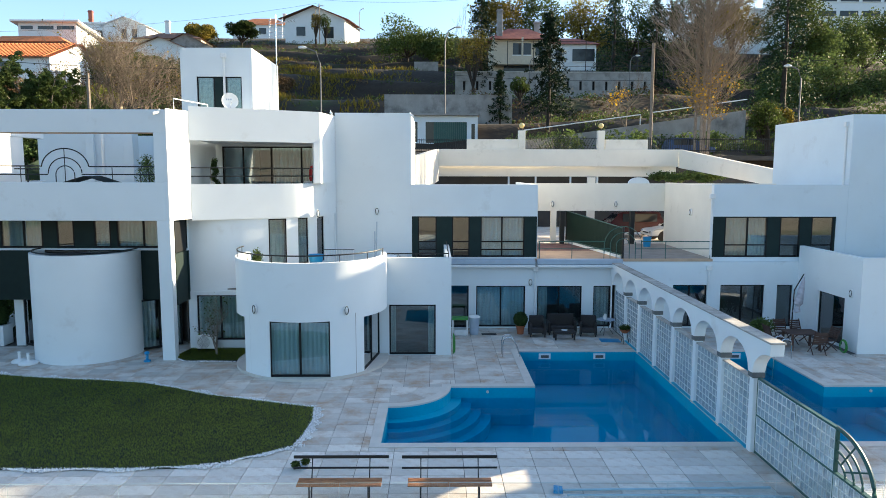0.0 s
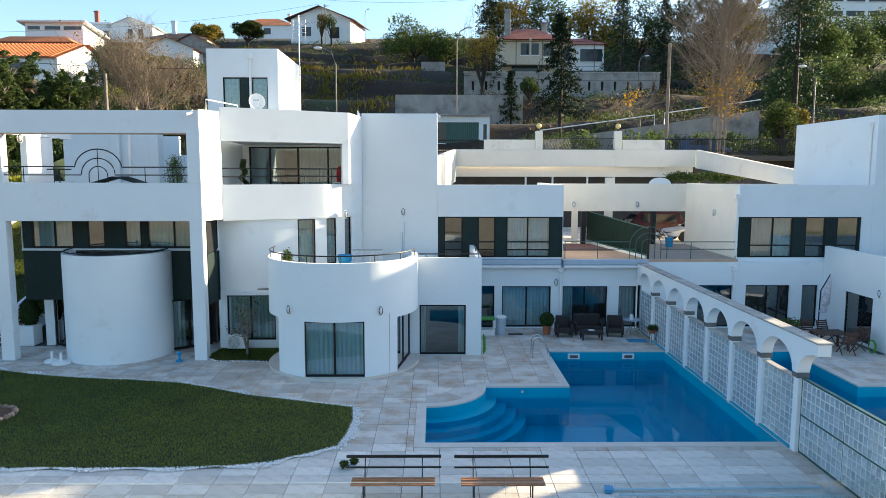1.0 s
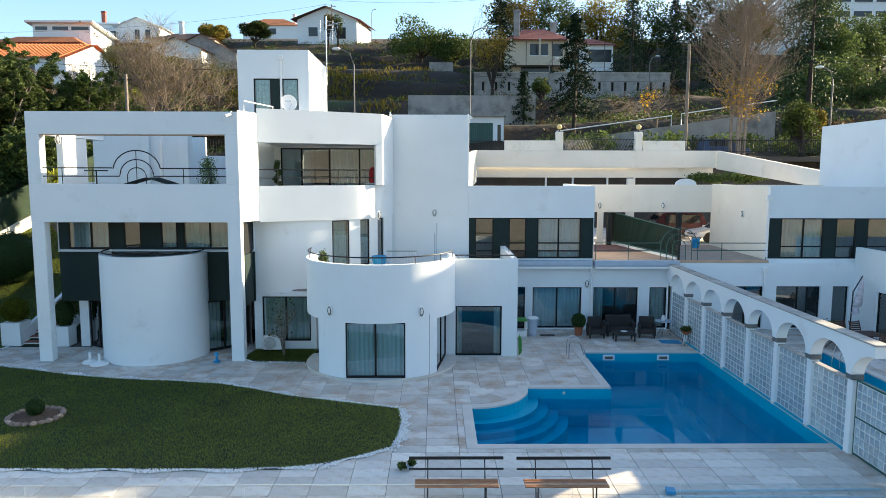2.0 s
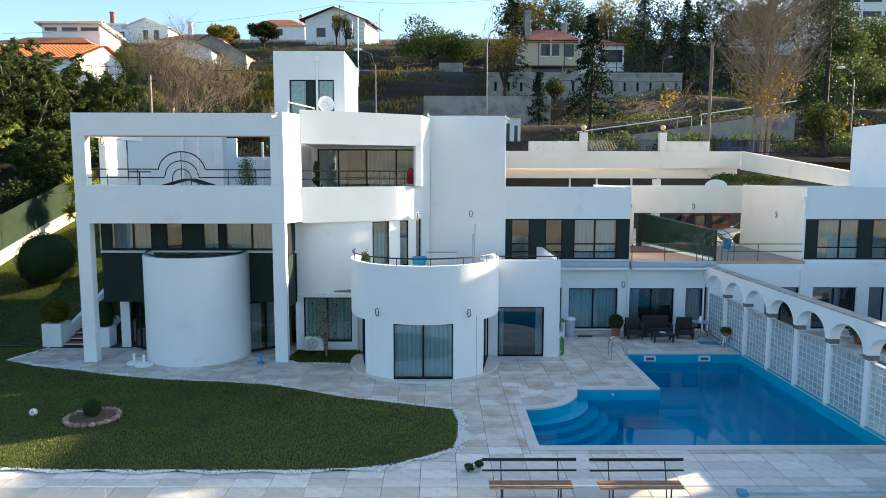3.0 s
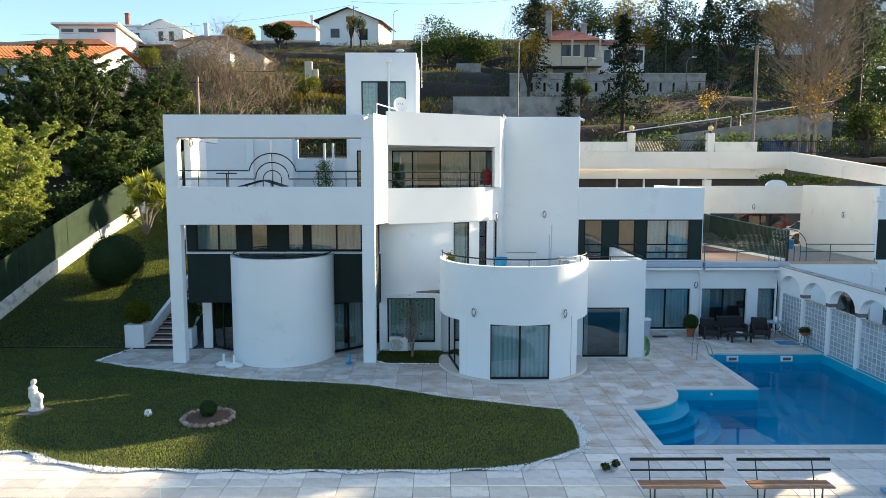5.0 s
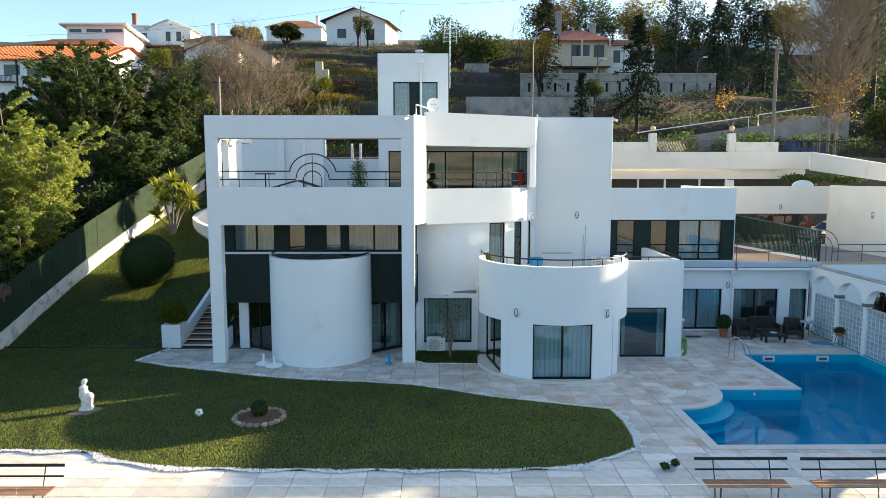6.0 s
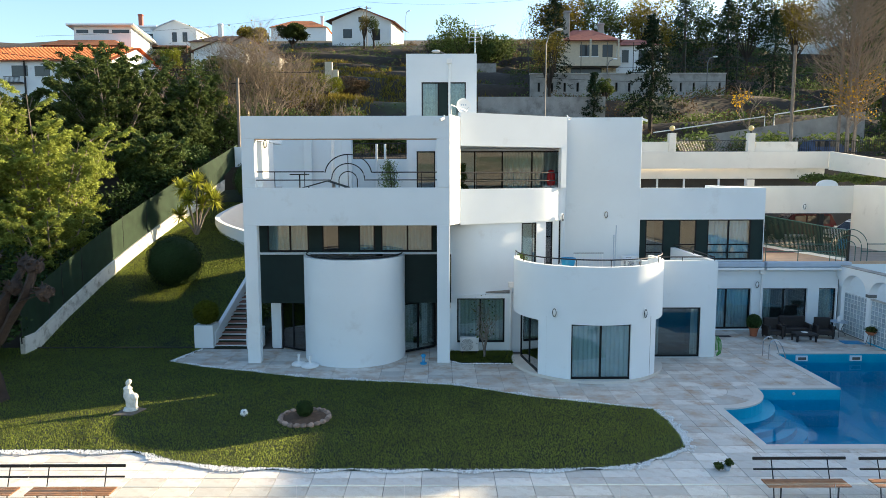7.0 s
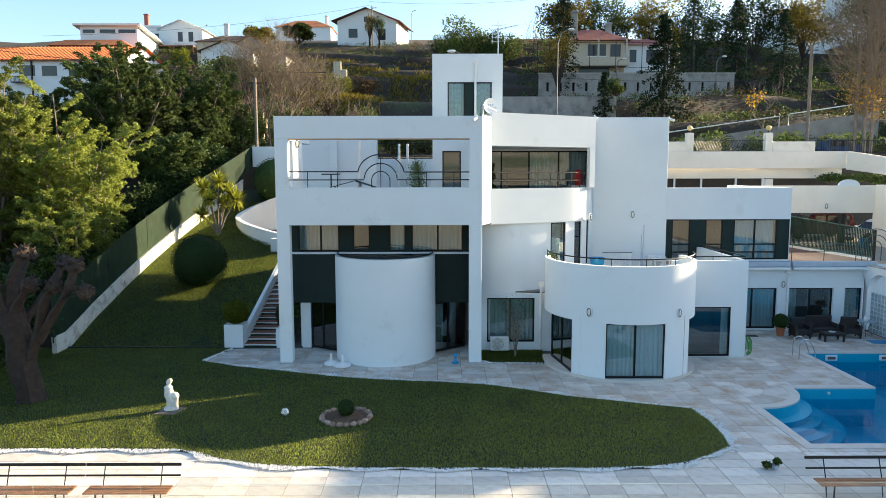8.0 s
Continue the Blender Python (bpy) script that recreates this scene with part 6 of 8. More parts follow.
def bare_tree(name, label, x, y, z, h, stems=1, depth=6, r=0.2, seed=1, spread=0.55, leaves=0, leaf=None, bark=None, kids=(2, 3), up=0.3, low=None, lsize=0.2):
    t = thing(name, label, "tree", (x, y, z))
    rnd = random.Random(seed)
    bm = bmesh.new()
    tips = []
    for s in range(stems):
        a = rnd.uniform(0, 6.28)
        lean = 0.0 if stems == 1 else 0.22
        branch(bm, (x + 0.25 * math.cos(a) * (stems > 1), y + 0.25 * math.sin(a) * (stems > 1), z - 0.2), (lean * math.cos(a), lean * math.sin(a), 1), h * 0.3, r, depth, rnd, spread, up, kids, 7, tips)
    part("trunk", bm, bark or BARK_PALE, t)
    if leaves and tips:
        pool_ = tips if low is None else sorted(tips, key=lambda q: q.z)[:int(len(tips) * low)]
        pts = np.array([list(rnd.choice(pool_)) for _ in range(leaves)]) + gen.normal(size=(leaves, 3)) * 0.18
        mesh_part("crown", *leaf_quads(pts, lsize, 0.7), leaf, t)
    return t


def poplar(label, x, y, z, h, seed, leaves):
    """Slim straight trunk with fine ascending side limbs and the last leaves low in the crown."""
    t = thing("poplar", label, "tree", (x, y, z))
    rnd = random.Random(seed)
    bm = bmesh.new()
    stem = [Vector((x + 0.05 * math.sin(k * 1.3 + seed), y, z - 0.3 + (h + 0.3) * k / 10)) for k in range(11)]
    tube(bm, stem, 0.15, 8, 0.04)
    part("trunk", bm, BARK_PALE, t, "pale straight trunk")
    bm = bmesh.new()
    tips = []
    for k in range(105):
        f = 0.2 + 0.78 * rnd.random()
        a = rnd.uniform(0, 6.28)
        reach = 2.1 * smooth(0.12, 0.42, f) * (1.0 - 0.55 * smooth(0.6, 1.0, f)) * rnd.uniform(0.6, 1.1)
        base = stem[0].lerp(stem[-1], f)
        branch(bm, base, (math.cos(a), math.sin(a), rnd.uniform(0.3, 0.9)), 0.35 + reach, 0.036, 4, rnd, 0.75, 0.1, (2, 3), 4, tips)
    part("branchwork", bm, BARK_TAN, t, "fine grey-brown twigs")
    low = [q for q in tips if 0.16 * h < q.z - z < 0.45 * h and math.hypot(q.x - x, q.y - y) < 2.6]
    pts = np.array([list(rnd.choice(low)) for _ in range(leaves)]) + gen.normal(size=(leaves, 3)) * 0.2
    mesh_part("crown", *leaf_quads(pts, 0.15, 0.8), LEAF_YELLOW, t)
    return t


def leafy_tree(name, label, x, y, z, clumps, count, size, leaf, trunk_r=0.2, seed=1, aspect=0.45, shell=0.5, bark=None, up=0.0):
    t = thing(name, label, "tree", (x, y, z))
    rnd = random.Random(seed)
    bm = bmesh.new()
    fork = Vector((x, y, z + 0.35 * (min(c[2] for c in clumps) - z) + 0.3))
    tube(bm, [(x, y, z - 0.3), (x + 0.05, y, (z + fork.z) / 2), tuple(fork)], trunk_r * 1.25, 8, trunk_r)
    for c in clumps:
        c = Vector(c[:3])
        mid = fork.lerp(c, 0.55) + Vector((rnd.uniform(-0.3, 0.3), rnd.uniform(-0.3, 0.3), -0.1))
        tube(bm, [tuple(fork), tuple(mid), tuple(c)], trunk_r * 0.6, 5, trunk_r * 0.15)
    part("trunk", bm, bark or BARK, t, "dark rough trunk with limbs")
    mesh_part("crown", *leaf_quads(in_clumps(clumps, count, shell), size, aspect, up=up), leaf, t)
    return t


def round_clumps(x, y, z, rx, ry, rz, n, seed):
    """Uneven crown: one core and smaller lobes about it."""
    rnd = random.Random(seed)
    out = [(x, y, z, rx * 0.62, ry * 0.62, rz * 0.62)]
    for k in range(n):
        a, b = rnd.uniform(0, 6.28), rnd.uniform(-0.6, 1.0)
        s = rnd.uniform(0.26, 0.46)
        out.append((x + math.cos(a) * rx * 0.66 * math.sqrt(max(0.1, 1 - b * b * 0.8)), y + math.sin(a) * ry * 0.66 * math.sqrt(max(0.1, 1 - b * b * 0.8)), z + b * rz * 0.72, rx * s, ry * s, rz * s))
    return out


def conifer(x, y, z, h, r, bare=0.12, count=2600, seed=1, size=0.5, leaf=None, label="tall dark spruce with drooping branches"):
    t = thing("conifer", label, "tree", (x, y, z))
    rnd = random.Random(seed)
    bm = bmesh.new()
    tube(bm, [(x, y, z - 0.3), (x + 0.1, y, z + h * 0.5), (x, y, z + h)], 0.02 * h, 6, 0.02)
    pts = []
    levels = max(16, int(h * 1.6))
    per = max(4, count // (levels * 7))
    for k in range(levels):
        f = bare + (1 - bare) * k / levels
        zz = z + h * f
        rr = r * (1 - f) ** 0.8 / (1 - bare) ** 0.8 * rnd.uniform(0.7, 1.15) + 0.1
        for j in range(7):
            a = rnd.uniform(0, 6.28)
            tip = (x + rr * math.cos(a), y + rr * math.sin(a), zz - rr * 0.28)
            for _ in range(per):
                u = rnd.random() ** 0.6
                pts.append((x + rr * u * math.cos(a) + rnd.gauss(0, 0.13), y + rr * u * math.sin(a) + rnd.gauss(0, 0.13), zz - rr * 0.28 * u * u + rnd.gauss(0, 0.12)))
    part("trunk", bm, BARK, t)
    mesh_part("crown", *leaf_quads(np.array(pts), size, 0.35, droop=0.5), leaf or NEEDLE, t)
    return t


def topiary(x, y, z, r, label, count=5000, squash=1.0, size=0.07, leaf=None):
    t = thing("clipped_bush", label, "bush", (x, y, z))
    bm = bmesh.new()
    bmesh.ops.create_icosphere(bm, subdivisions=3, radius=r * 0.93)
    for v in bm.verts:
        v.co *= 1 + 0.03 * noise.noise(v.co * 3)
        v.co.z *= squash
    bmesh.ops.translate(bm, verts=bm.verts, vec=(x, y, z + r * squash))
    part("body", bm, leaf or BOX_LEAF, t, smooth=True)
    d = gen.normal(size=(count, 3))
    d /= np.linalg.norm(d, axis=1)[:, None]
    pts = d * r * gen.uniform(0.9, 1.03, (count, 1)) * np.array([1, 1, squash]) + np.array([x, y, z + r * squash])
    mesh_part("foliage", *leaf_quads(pts, size, 0.6), leaf or BOX_LEAF, t)


# pollarded tree on the lawn
rnd = random.Random(11)
t = thing("pollarded_tree", "leafless pollarded tree with thick trunk and knobbly cut limbs", "tree", (-26.2, 22.5, 0))


def limb(bm, pts, r0, r1, lumps=0.12):
    """A gnarled limb: a smooth line of points swept with an uneven radius."""
    line = spline([p[:2] for p in pts], 6)
    zs = spline([(p[2], 0) for p in pts], 6)
    n = len(line)
    rings = []
    for i, ((x, y), (z, _)) in enumerate(zip(line, zs)):
        r = r0 + (r1 - r0) * i / (n - 1)
        ring_ = []
        for k in range(12):
            a = 2 * math.pi * k / 12
            q = Vector((math.cos(a), math.sin(a), 0)) * r
            q *= 1 + lumps * noise.noise((x * 2 + q.x * 3, y * 2 + q.y * 3, z * 1.4)) * 2.2 + 0.06 * math.sin(5 * a + z)
            ring_.append(bm.verts.new((x + q.x, y + q.y, z + q.x * 0.25)))
        rings.append(ring_)
    for p, q in zip(rings, rings[1:]):
        for k in range(12):
            bm.faces.new((p[k], p[(k + 1) % 12], q[(k + 1) % 12], q[k]))
    bm.faces.new(rings[-1])


POLLARD_BARK = mat("ridged_brown_bark", (0.035, 0.024, 0.018), 0.95, var=0.5, scale=5, fine=30, bump=1.0, dist=0.05)
bm = bmesh.new()
limb(bm, [(-26.12, 22.5, -0.1), (-26.18, 22.5, 0.35), (-26.35, 22.5, 1.6), (-26.55, 22.5, 3.1)], 0.52, 0.4)
part("trunk", bm, POLLARD_BARK, t, "thick ridged trunk", smooth=True)
STUBS = (
    ((-26.55, 22.5, 2.8), (-26.9, 22.4, 3.4), (-27.05, 22.3, 4.0)),
    ((-26.55, 22.5, 2.9), (-26.7, 22.7, 4.0), (-26.3, 22.8, 5.1)),
    ((-26.5, 22.5, 2.9), (-26.2, 22.3, 3.5), (-25.7, 22.2, 4.1)),
    ((-26.0, 22.4, 1.5), (-25.55, 22.3, 2.6), (-25.2, 22.1, 3.6), (-24.85, 22.1, 4.05)),
    ((-25.75, 22.4, 2.0), (-25.0, 22.2, 3.1), (-24.45, 22.1, 3.9), (-24.2, 22.2, 4.75)),
    ((-24.6, 22.1, 3.6), (-24.2, 22.0, 3.75), (-23.75, 21.95, 3.9)),
    ((-26.5, 22.7, 3.0), (-26.9, 23.4, 4.0), (-26.8, 24.0, 4.9)),
    ((-26.4, 22.6, 2.6), (-25.9, 23.3, 3.6), (-25.5, 23.9, 4.6)))
for pts in STUBS:
    bm = bmesh.new()
    limb(bm, pts, 0.24 if len(pts) == 3 else 0.2, 0.15)
    end = Vector(pts[-1])
    knob = part("limb", bm, POLLARD_BARK, t, smooth=True)
    bm = bmesh.new()
    bmesh.ops.create_icosphere(bm, subdivisions=3, radius=0.26)
    for v in bm.verts:
        v.co *= 1 + 0.45 * noise.noise(v.co * 7 + end) + 0.2 * noise.noise(v.co * 16 + end)
    bmesh.ops.translate(bm, verts=bm.verts, vec=end)
    for k in range(14):
        d = Vector((rnd.gauss(0, 1), rnd.gauss(0, 1), rnd.gauss(0.7, 0.7))).normalized()
        tube(bm, [tuple(end + d * 0.2), tuple(end + d * rnd.uniform(0.3, 0.46))], 0.035, 5, 0.025)
    part("knob", bm, POLLARD_BARK, knob, "knobbly pruned end with cut stubs", smooth=True)


# feathery trees behind the fence
def feathery_tree(label, x, y, z, h, r, stems, plumes, leaf, seed, size=0.17, sprays=7, per=34, lean=(0.0, 0.0)):
    """Slim pale stems that fan out, each with long plumes of fine drooping sprays."""
    t = thing("feathery_tree", label, "tree", (x, y, z))
    rn = random.Random(seed)
    bm = bmesh.new()
    pts = []
    for i in range(stems):
        a = 2 * math.pi * (i + rn.random() * 0.7) / stems
        out = r * (0.25 + 0.6 * rn.random())
        hh = h * rn.uniform(0.72, 1.0) * (1 - 0.25 * (out / r) ** 2)
        p0 = Vector((x + 0.3 * math.cos(a), y + 0.3 * math.sin(a), z))
        p2 = Vector((x + out * math.cos(a) + lean[0], y + out * math.sin(a) + lean[1], z + hh))
        p1 = p0.lerp(p2, 0.5) + Vector((-0.25 * out * math.cos(a), -0.25 * out * math.sin(a), 0.4))
        stem = [p0.lerp(p1, u).lerp(p1.lerp(p2, u), u) for u in steps(0, 1, 8)]
        tube(bm, [tuple(q) for q in stem], 0.11, 6, 0.02)
        for k in range(plumes):
            f = 0.18 + 0.82 * (k + rn.random()) / plumes
            j = min(int(f * 8), 7)
            base = stem[j].lerp(stem[j + 1], f * 8 - j)
            b = rn.uniform(0, 6.283)
            aim = Vector((math.cos(b), math.sin(b), rn.uniform(0.25, 1.1))).normalized()
            aim = (aim + Vector((math.cos(a), math.sin(a), 0.2)) * 0.45).normalized()
            length = r * rn.uniform(0.34, 0.62) * (1.15 - 0.55 * f)
            side = aim.cross(Vector((0, 0, 1))).normalized()
            tube(bm, [tuple(base), tuple(base + aim * length * 0.6), tuple(base + aim * length + Vector((0, 0, 0.12)))], 0.02, 3, 0.005)
            for m in range(sprays):
                u = 0.2 + 0.8 * (m + rn.random()) / sprays
                root = base + aim * length * u
                w = length * 0.42 * (1.1 - u) + 0.12
                d = (aim * 0.75 + side * (1 if m % 2 else -1) * rn.uniform(0.5, 1.0) + Vector((0, 0, rn.uniform(-0.3, 0.2)))).normalized()
                for _ in range(per):
                    g = rn.random()
                    q = root + d * w * g + Vector((rn.gauss(0, 0.07), rn.gauss(0, 0.07), rn.gauss(0, 0.05) - 0.14 * g * g))
                    pts.append((q.x, q.y, q.z))
    part("trunk", bm, BARK_PALE, t, "slim pale stems and branches")
    mesh_part("crown", *leaf_quads(np.array(pts), size, 0.3, up=0.25), leaf, t)
    return t


feathery_tree("bright green feathery tree leaning over the fence", -32.6, 37.6, 0.5, 12.2, 4.6, 14, 18, LEAF_NEAR, 3, 0.19, 7, 52)
feathery_tree("bright green feathery tree behind the fence", -36.6, 36.8, 0.3, 15.6, 4.4, 13, 17, LEAF_NEAR, 4, 0.2, 7, 50)
feathery_tree("low bright green feathery tree beside the fence", -31.0, 35.0, 0.2, 6.6, 2.6, 10, 13, LEAF_NEAR, 5, 0.18, 7, 45)
for k, (x, y, h, r) in enumerate(((-35.0, 51, 9.9, 4.8), (-31.6, 57, 8.2, 3.6), (-40.5, 48, 8.6, 5.0), (-39, 57, 9.6, 4.6), (-31.2, 47.5, 5.2, 3.0), (-36.5, 55, 10.2, 4.2), (-30.6, 52.5, 4.6, 2.8))):
    zz = height(x, y)
    feathery_tree("dense dark feathery evergreen behind the fence", x, y, zz - 0.4, h - 0.15 * (zz - 5), r, 14, 15, LEAF_DARK, 20 + k, 0.3, 7, 24)

# dark trees behind the fence
for k, (x, y, z, rx, rz) in enumerate(((-45, 56, 9.0, 5.0, 4.5), (-38, 33, 3.6, 3.4, 3.4), (-29.6, 60, 10.6, 2.6, 3.0), (-43, 66, 11, 4.5, 3.8), (-50, 46, 6.5, 5, 4.5), (-36.5, 44, 5.5, 3.0, 4.0))):
    leafy_tree("evergreen_tree", "dense dark evergreen tree behind the fence", x, y, height(x, y) - 0.5, round_clumps(x, y, z, rx, rx, rz, 15, k), 12000, 0.24, LEAF_DARK, 0.22, k, shell=0.7)
for k, (x, y) in enumerate(((-31.2, 33.5), (-31.4, 38.0), (-31.0, 42.5), (-30.2, 46.5), (-32.2, 30.5), (-29.5, 50.5), (-30.5, 27.5), (-30.2, 24.2), (-31.0, 21.5))):
    leafy_tree("hedge_shrub", "dense shady shrub along the fence", x, y, garden_z(x, y) - 0.5, round_clumps(x, y, garden_z(x, y) + 1.6, 1.9, 2.4, 2.0, 9, 40 + k), 3800, 0.24, BOX_LEAF, 0.1, k, shell=0.6)

# clipped bushes, yucca, small garden tree
topiary(-24.95, 36.0, garden_z(0, 36.0) - 0.3, 1.45, "large clipped dark green ball bush on the slope", 7000)
topiary(-23.8, 48.5, garden_z(0, 48.5) - 0.2, 1.6, "clipped dark green ball bush by the white wall", 6000)
topiary(-15.05, 20.7, 0.12, 0.26, "small clipped bush in a stone ring", 1400, size=0.05)
topiary(-21.32, 30.08, 1.05, 0.55, "trimmed golden green bush in a white planter", 2600, 0.95, 0.11, LEAF_LIME)
topiary(-19.07, 29.95, 0.8, 0.4, "trimmed bush in a white planter", 1800, 1.6)
topiary(4.25, 31.75, 0.36, 0.33, "round green bush in a terracotta pot", 1600, 1.05)
pt = thing("flower_pot", "terracotta pot by the glass door", "flower pot", (4.25, 31.75, 0))
bm = bmesh.new()
lathe(bm, [(0.15, 0.01), (0.2, 0.34), (0.23, 0.36), (0.23, 0.42), (0.19, 0.42)], 4.25, 31.75, 16)
part("pot", bm, TERRACOTTA, pt, smooth=True)
yx, yy = -26.0, 42.4
yz = garden_z(yx, yy)
yu = thing("yucca", "multi-stemmed yucca with spiky yellow green heads", "plant", (yx, yy, yz))
heads = ((-0.9, 0.2, 2.9), (0.2, -0.2, 3.3), (0.75, 0.2, 2.6), (-0.35, -0.4, 2.2), (0.3, 0.3, 1.9), (-0.95, -0.1, 1.2), (1.2, -0.1, 2.2))
for hx, hy, hz in heads:
    bm = bmesh.new()
    tube(bm, [(yx, yy, yz - 0.1), (yx + hx * 0.4, yy + hy * 0.4, yz + hz * 0.5), (yx + hx, yy + hy, yz + hz)], 0.07, 6, 0.045)
    part("stem", bm, BARK_PALE, yu)
V, Fc = [], []
for hx, hy, hz in heads:
    c = Vector((yx + hx, yy + hy, yz + hz))
    for k in range(170):
        d = Vector((rnd.gauss(0, 1), rnd.gauss(0, 1), rnd.gauss(0.35, 0.7))).normalized()
        s = d.cross(Vector((0, 0, 1))).normalized() * 0.05
        tip = c + d * rnd.uniform(0.6, 0.95)
        mid = c + d * 0.4
        b0 = len(V)
        V += [list(c - s * 0.6), list(mid - s), list(tip), list(mid + s), list(c + s * 0.6)]
        Fc.append([b0, b0 + 1, b0 + 2, b0 + 3, b0 + 4])
me = bpy.data.meshes.new("foliage")
me.from_pydata(V, [], Fc)
me.materials.append(YUCCA)
ob = new("foliage", me)
ob.parent = yu
ob.matrix_parent_inverse = Matrix.Translation(yu.location).inverted()
bare_tree("garden_tree", "small bare garden tree with a few leaves by the window", -8.9, 27.9, 0.05, 3.0, 1, 5, 0.055, 3, 1.25, 110, LEAF_DARK, BARK_PALE, (2, 4), 0.12, None, 0.1)
# small pots and shrubs on the paving
sp = thing("paving_plant", "low leafy plant in a grey pot on the paving", "plant", (-3.3, 16.9, 0))
bm = bmesh.new()
lathe(bm, [(0.07, 0.012), (0.1, 0.12), (0.11, 0.13)], -3.2, 16.95, 12)
part("pot", bm, GREY_CASE, sp)
mesh_part("foliage", *leaf_quads(in_clumps([(-3.42, 16.95, 0.12, 0.11, 0.11, 0.09), (-3.16, 16.95, 0.2, 0.11, 0.11, 0.09)], 380, 0.3), 0.07, 0.7), LEAF_MID, sp)
st = thing("plant_stand", "iron plant stand with a bowl of succulents", "plant stand", (8.75, 29.8, 0))
for a in range(3):
    c, s = math.cos(a * 2.1), math.sin(a * 2.1)
    pipe(st, "leg", [(8.7 + 0.2 * c, 29.9 + 0.2 * s, 0.01), (8.7 + 0.1 * c, 29.9 + 0.1 * s, 0.5)], 0.012, IRON)
bm = bmesh.new()
lathe(bm, [(0.1, 0.48), (0.22, 0.6), (0.24, 0.64), (0.2, 0.64)], 8.7, 29.9, 14)
part("bowl", bm, TERRACOTTA, st, smooth=True)
mesh_part("foliage", *leaf_quads(in_clumps([(8.7, 29.9, 0.74, 0.26, 0.26, 0.12)], 300, 0.3), 0.1, 0.5), LEAF_MID, st)
for x, y, c in ((15.3, 30.6, 0.5), (14.9, 30.2, 0.4)):
    pp = thing("patio_plant", "leafy potted plant with reddish flowers by the table", "plant", (x, y, 0))
    bm = bmesh.new()
    lathe(bm, [(0.14, 0.012), (0.2, 0.35), (0.21, 0.38)], x, y, 12)
    part("pot", bm, TERRACOTTA, pp, smooth=True)
    mesh_part("foliage", *leaf_quads(in_clumps([(x, y, 0.65, c, c, 0.35)], 700, 0.3), 0.11, 0.6), LEAF_DARK, pp)
conifer(-13.15, 32.0, 6.15, 2.2, 0.5, 0.05, 2600, 5, 0.1, LEAF_DARK, "small fir tree in a pot on the roof terrace")
sp2 = thing("spiral_shrub", "dark clipped spiral shrub in a pot on the balcony", "plant", (-9.7, 31.0, 6.1))
bm = bmesh.new()
lathe(bm, [(0.14, 6.1), (0.2, 6.45), (0.22, 6.48), (0.18, 6.48)], -9.7, 31.0, 14)
part("pot", bm, TERRACOTTA, sp2, smooth=True)
coil = [(-9.7 + 0.2 * (1 - k / 60) * math.cos(k * 0.32), 31.0 + 0.2 * (1 - k / 60) * math.sin(k * 0.32), 6.55 + 1.65 * k / 60, 0.13, 0.13, 0.1) for k in range(60)]
mesh_part("foliage", *leaf_quads(in_clumps(coil, 3200, 0.5), 0.06, 0.6), BOX_LEAF, sp2)
bp2 = thing("balcony_plant", "small leafy shrub in a tall pot on the round balcony", "plant", (-7.3, 28.6, 2.5))
bm = bmesh.new()
lathe(bm, [(0.16, 2.5), (0.22, 3.6), (0.25, 3.65), (0.2, 3.65)], -7.3, 28.6, 14)
part("pot", bm, TERRACOTTA, bp2, smooth=True)
mesh_part("foliage", *leaf_quads(in_clumps([(-7.3, 28.6, 4.0, 0.2, 0.2, 0.4)], 800, 0.3), 0.1, 0.5), LEAF_DARK, bp2)
bc = thing("beach_bag", "bright red cloth bag on the balcony table", "bag", (-5.5, 32.2, 6.1))
bm = bmesh.new()
lathe(bm, [(0.16, 7.2), (0.2, 7.35), (0.19, 7.7), (0.13, 7.9), (0.02, 7.95)], -5.5, 32.2, 14)
part("body", bm, mat("red_cloth", (0.4, 0.02, 0.02), 0.8), bc, smooth=True)
bm = bmesh.new()
box(bm, -5.9, -5.2, 31.9, 32.5, 7.14, 7.19, 0.01)
for x in (-5.85, -5.28):
    for y in (31.95, 32.42):
        box(bm, x, x + 0.05, y, y + 0.05, 6.1, 7.14)
tb2 = single("balcony_table", bm, WHITE_PAINT, "small white square table on the upper balcony", "table")
wp = thing("wall_plant", "green climber in the corner beside the column", "plant", (-18.9, 30, 0.8))
mesh_part("foliage", *leaf_quads(in_clumps([(-18.75, 30.6, 1.9, 0.5, 0.5, 0.7)], 1100, 0.3), 0.14, 0.6), LEAF_DARK, wp)

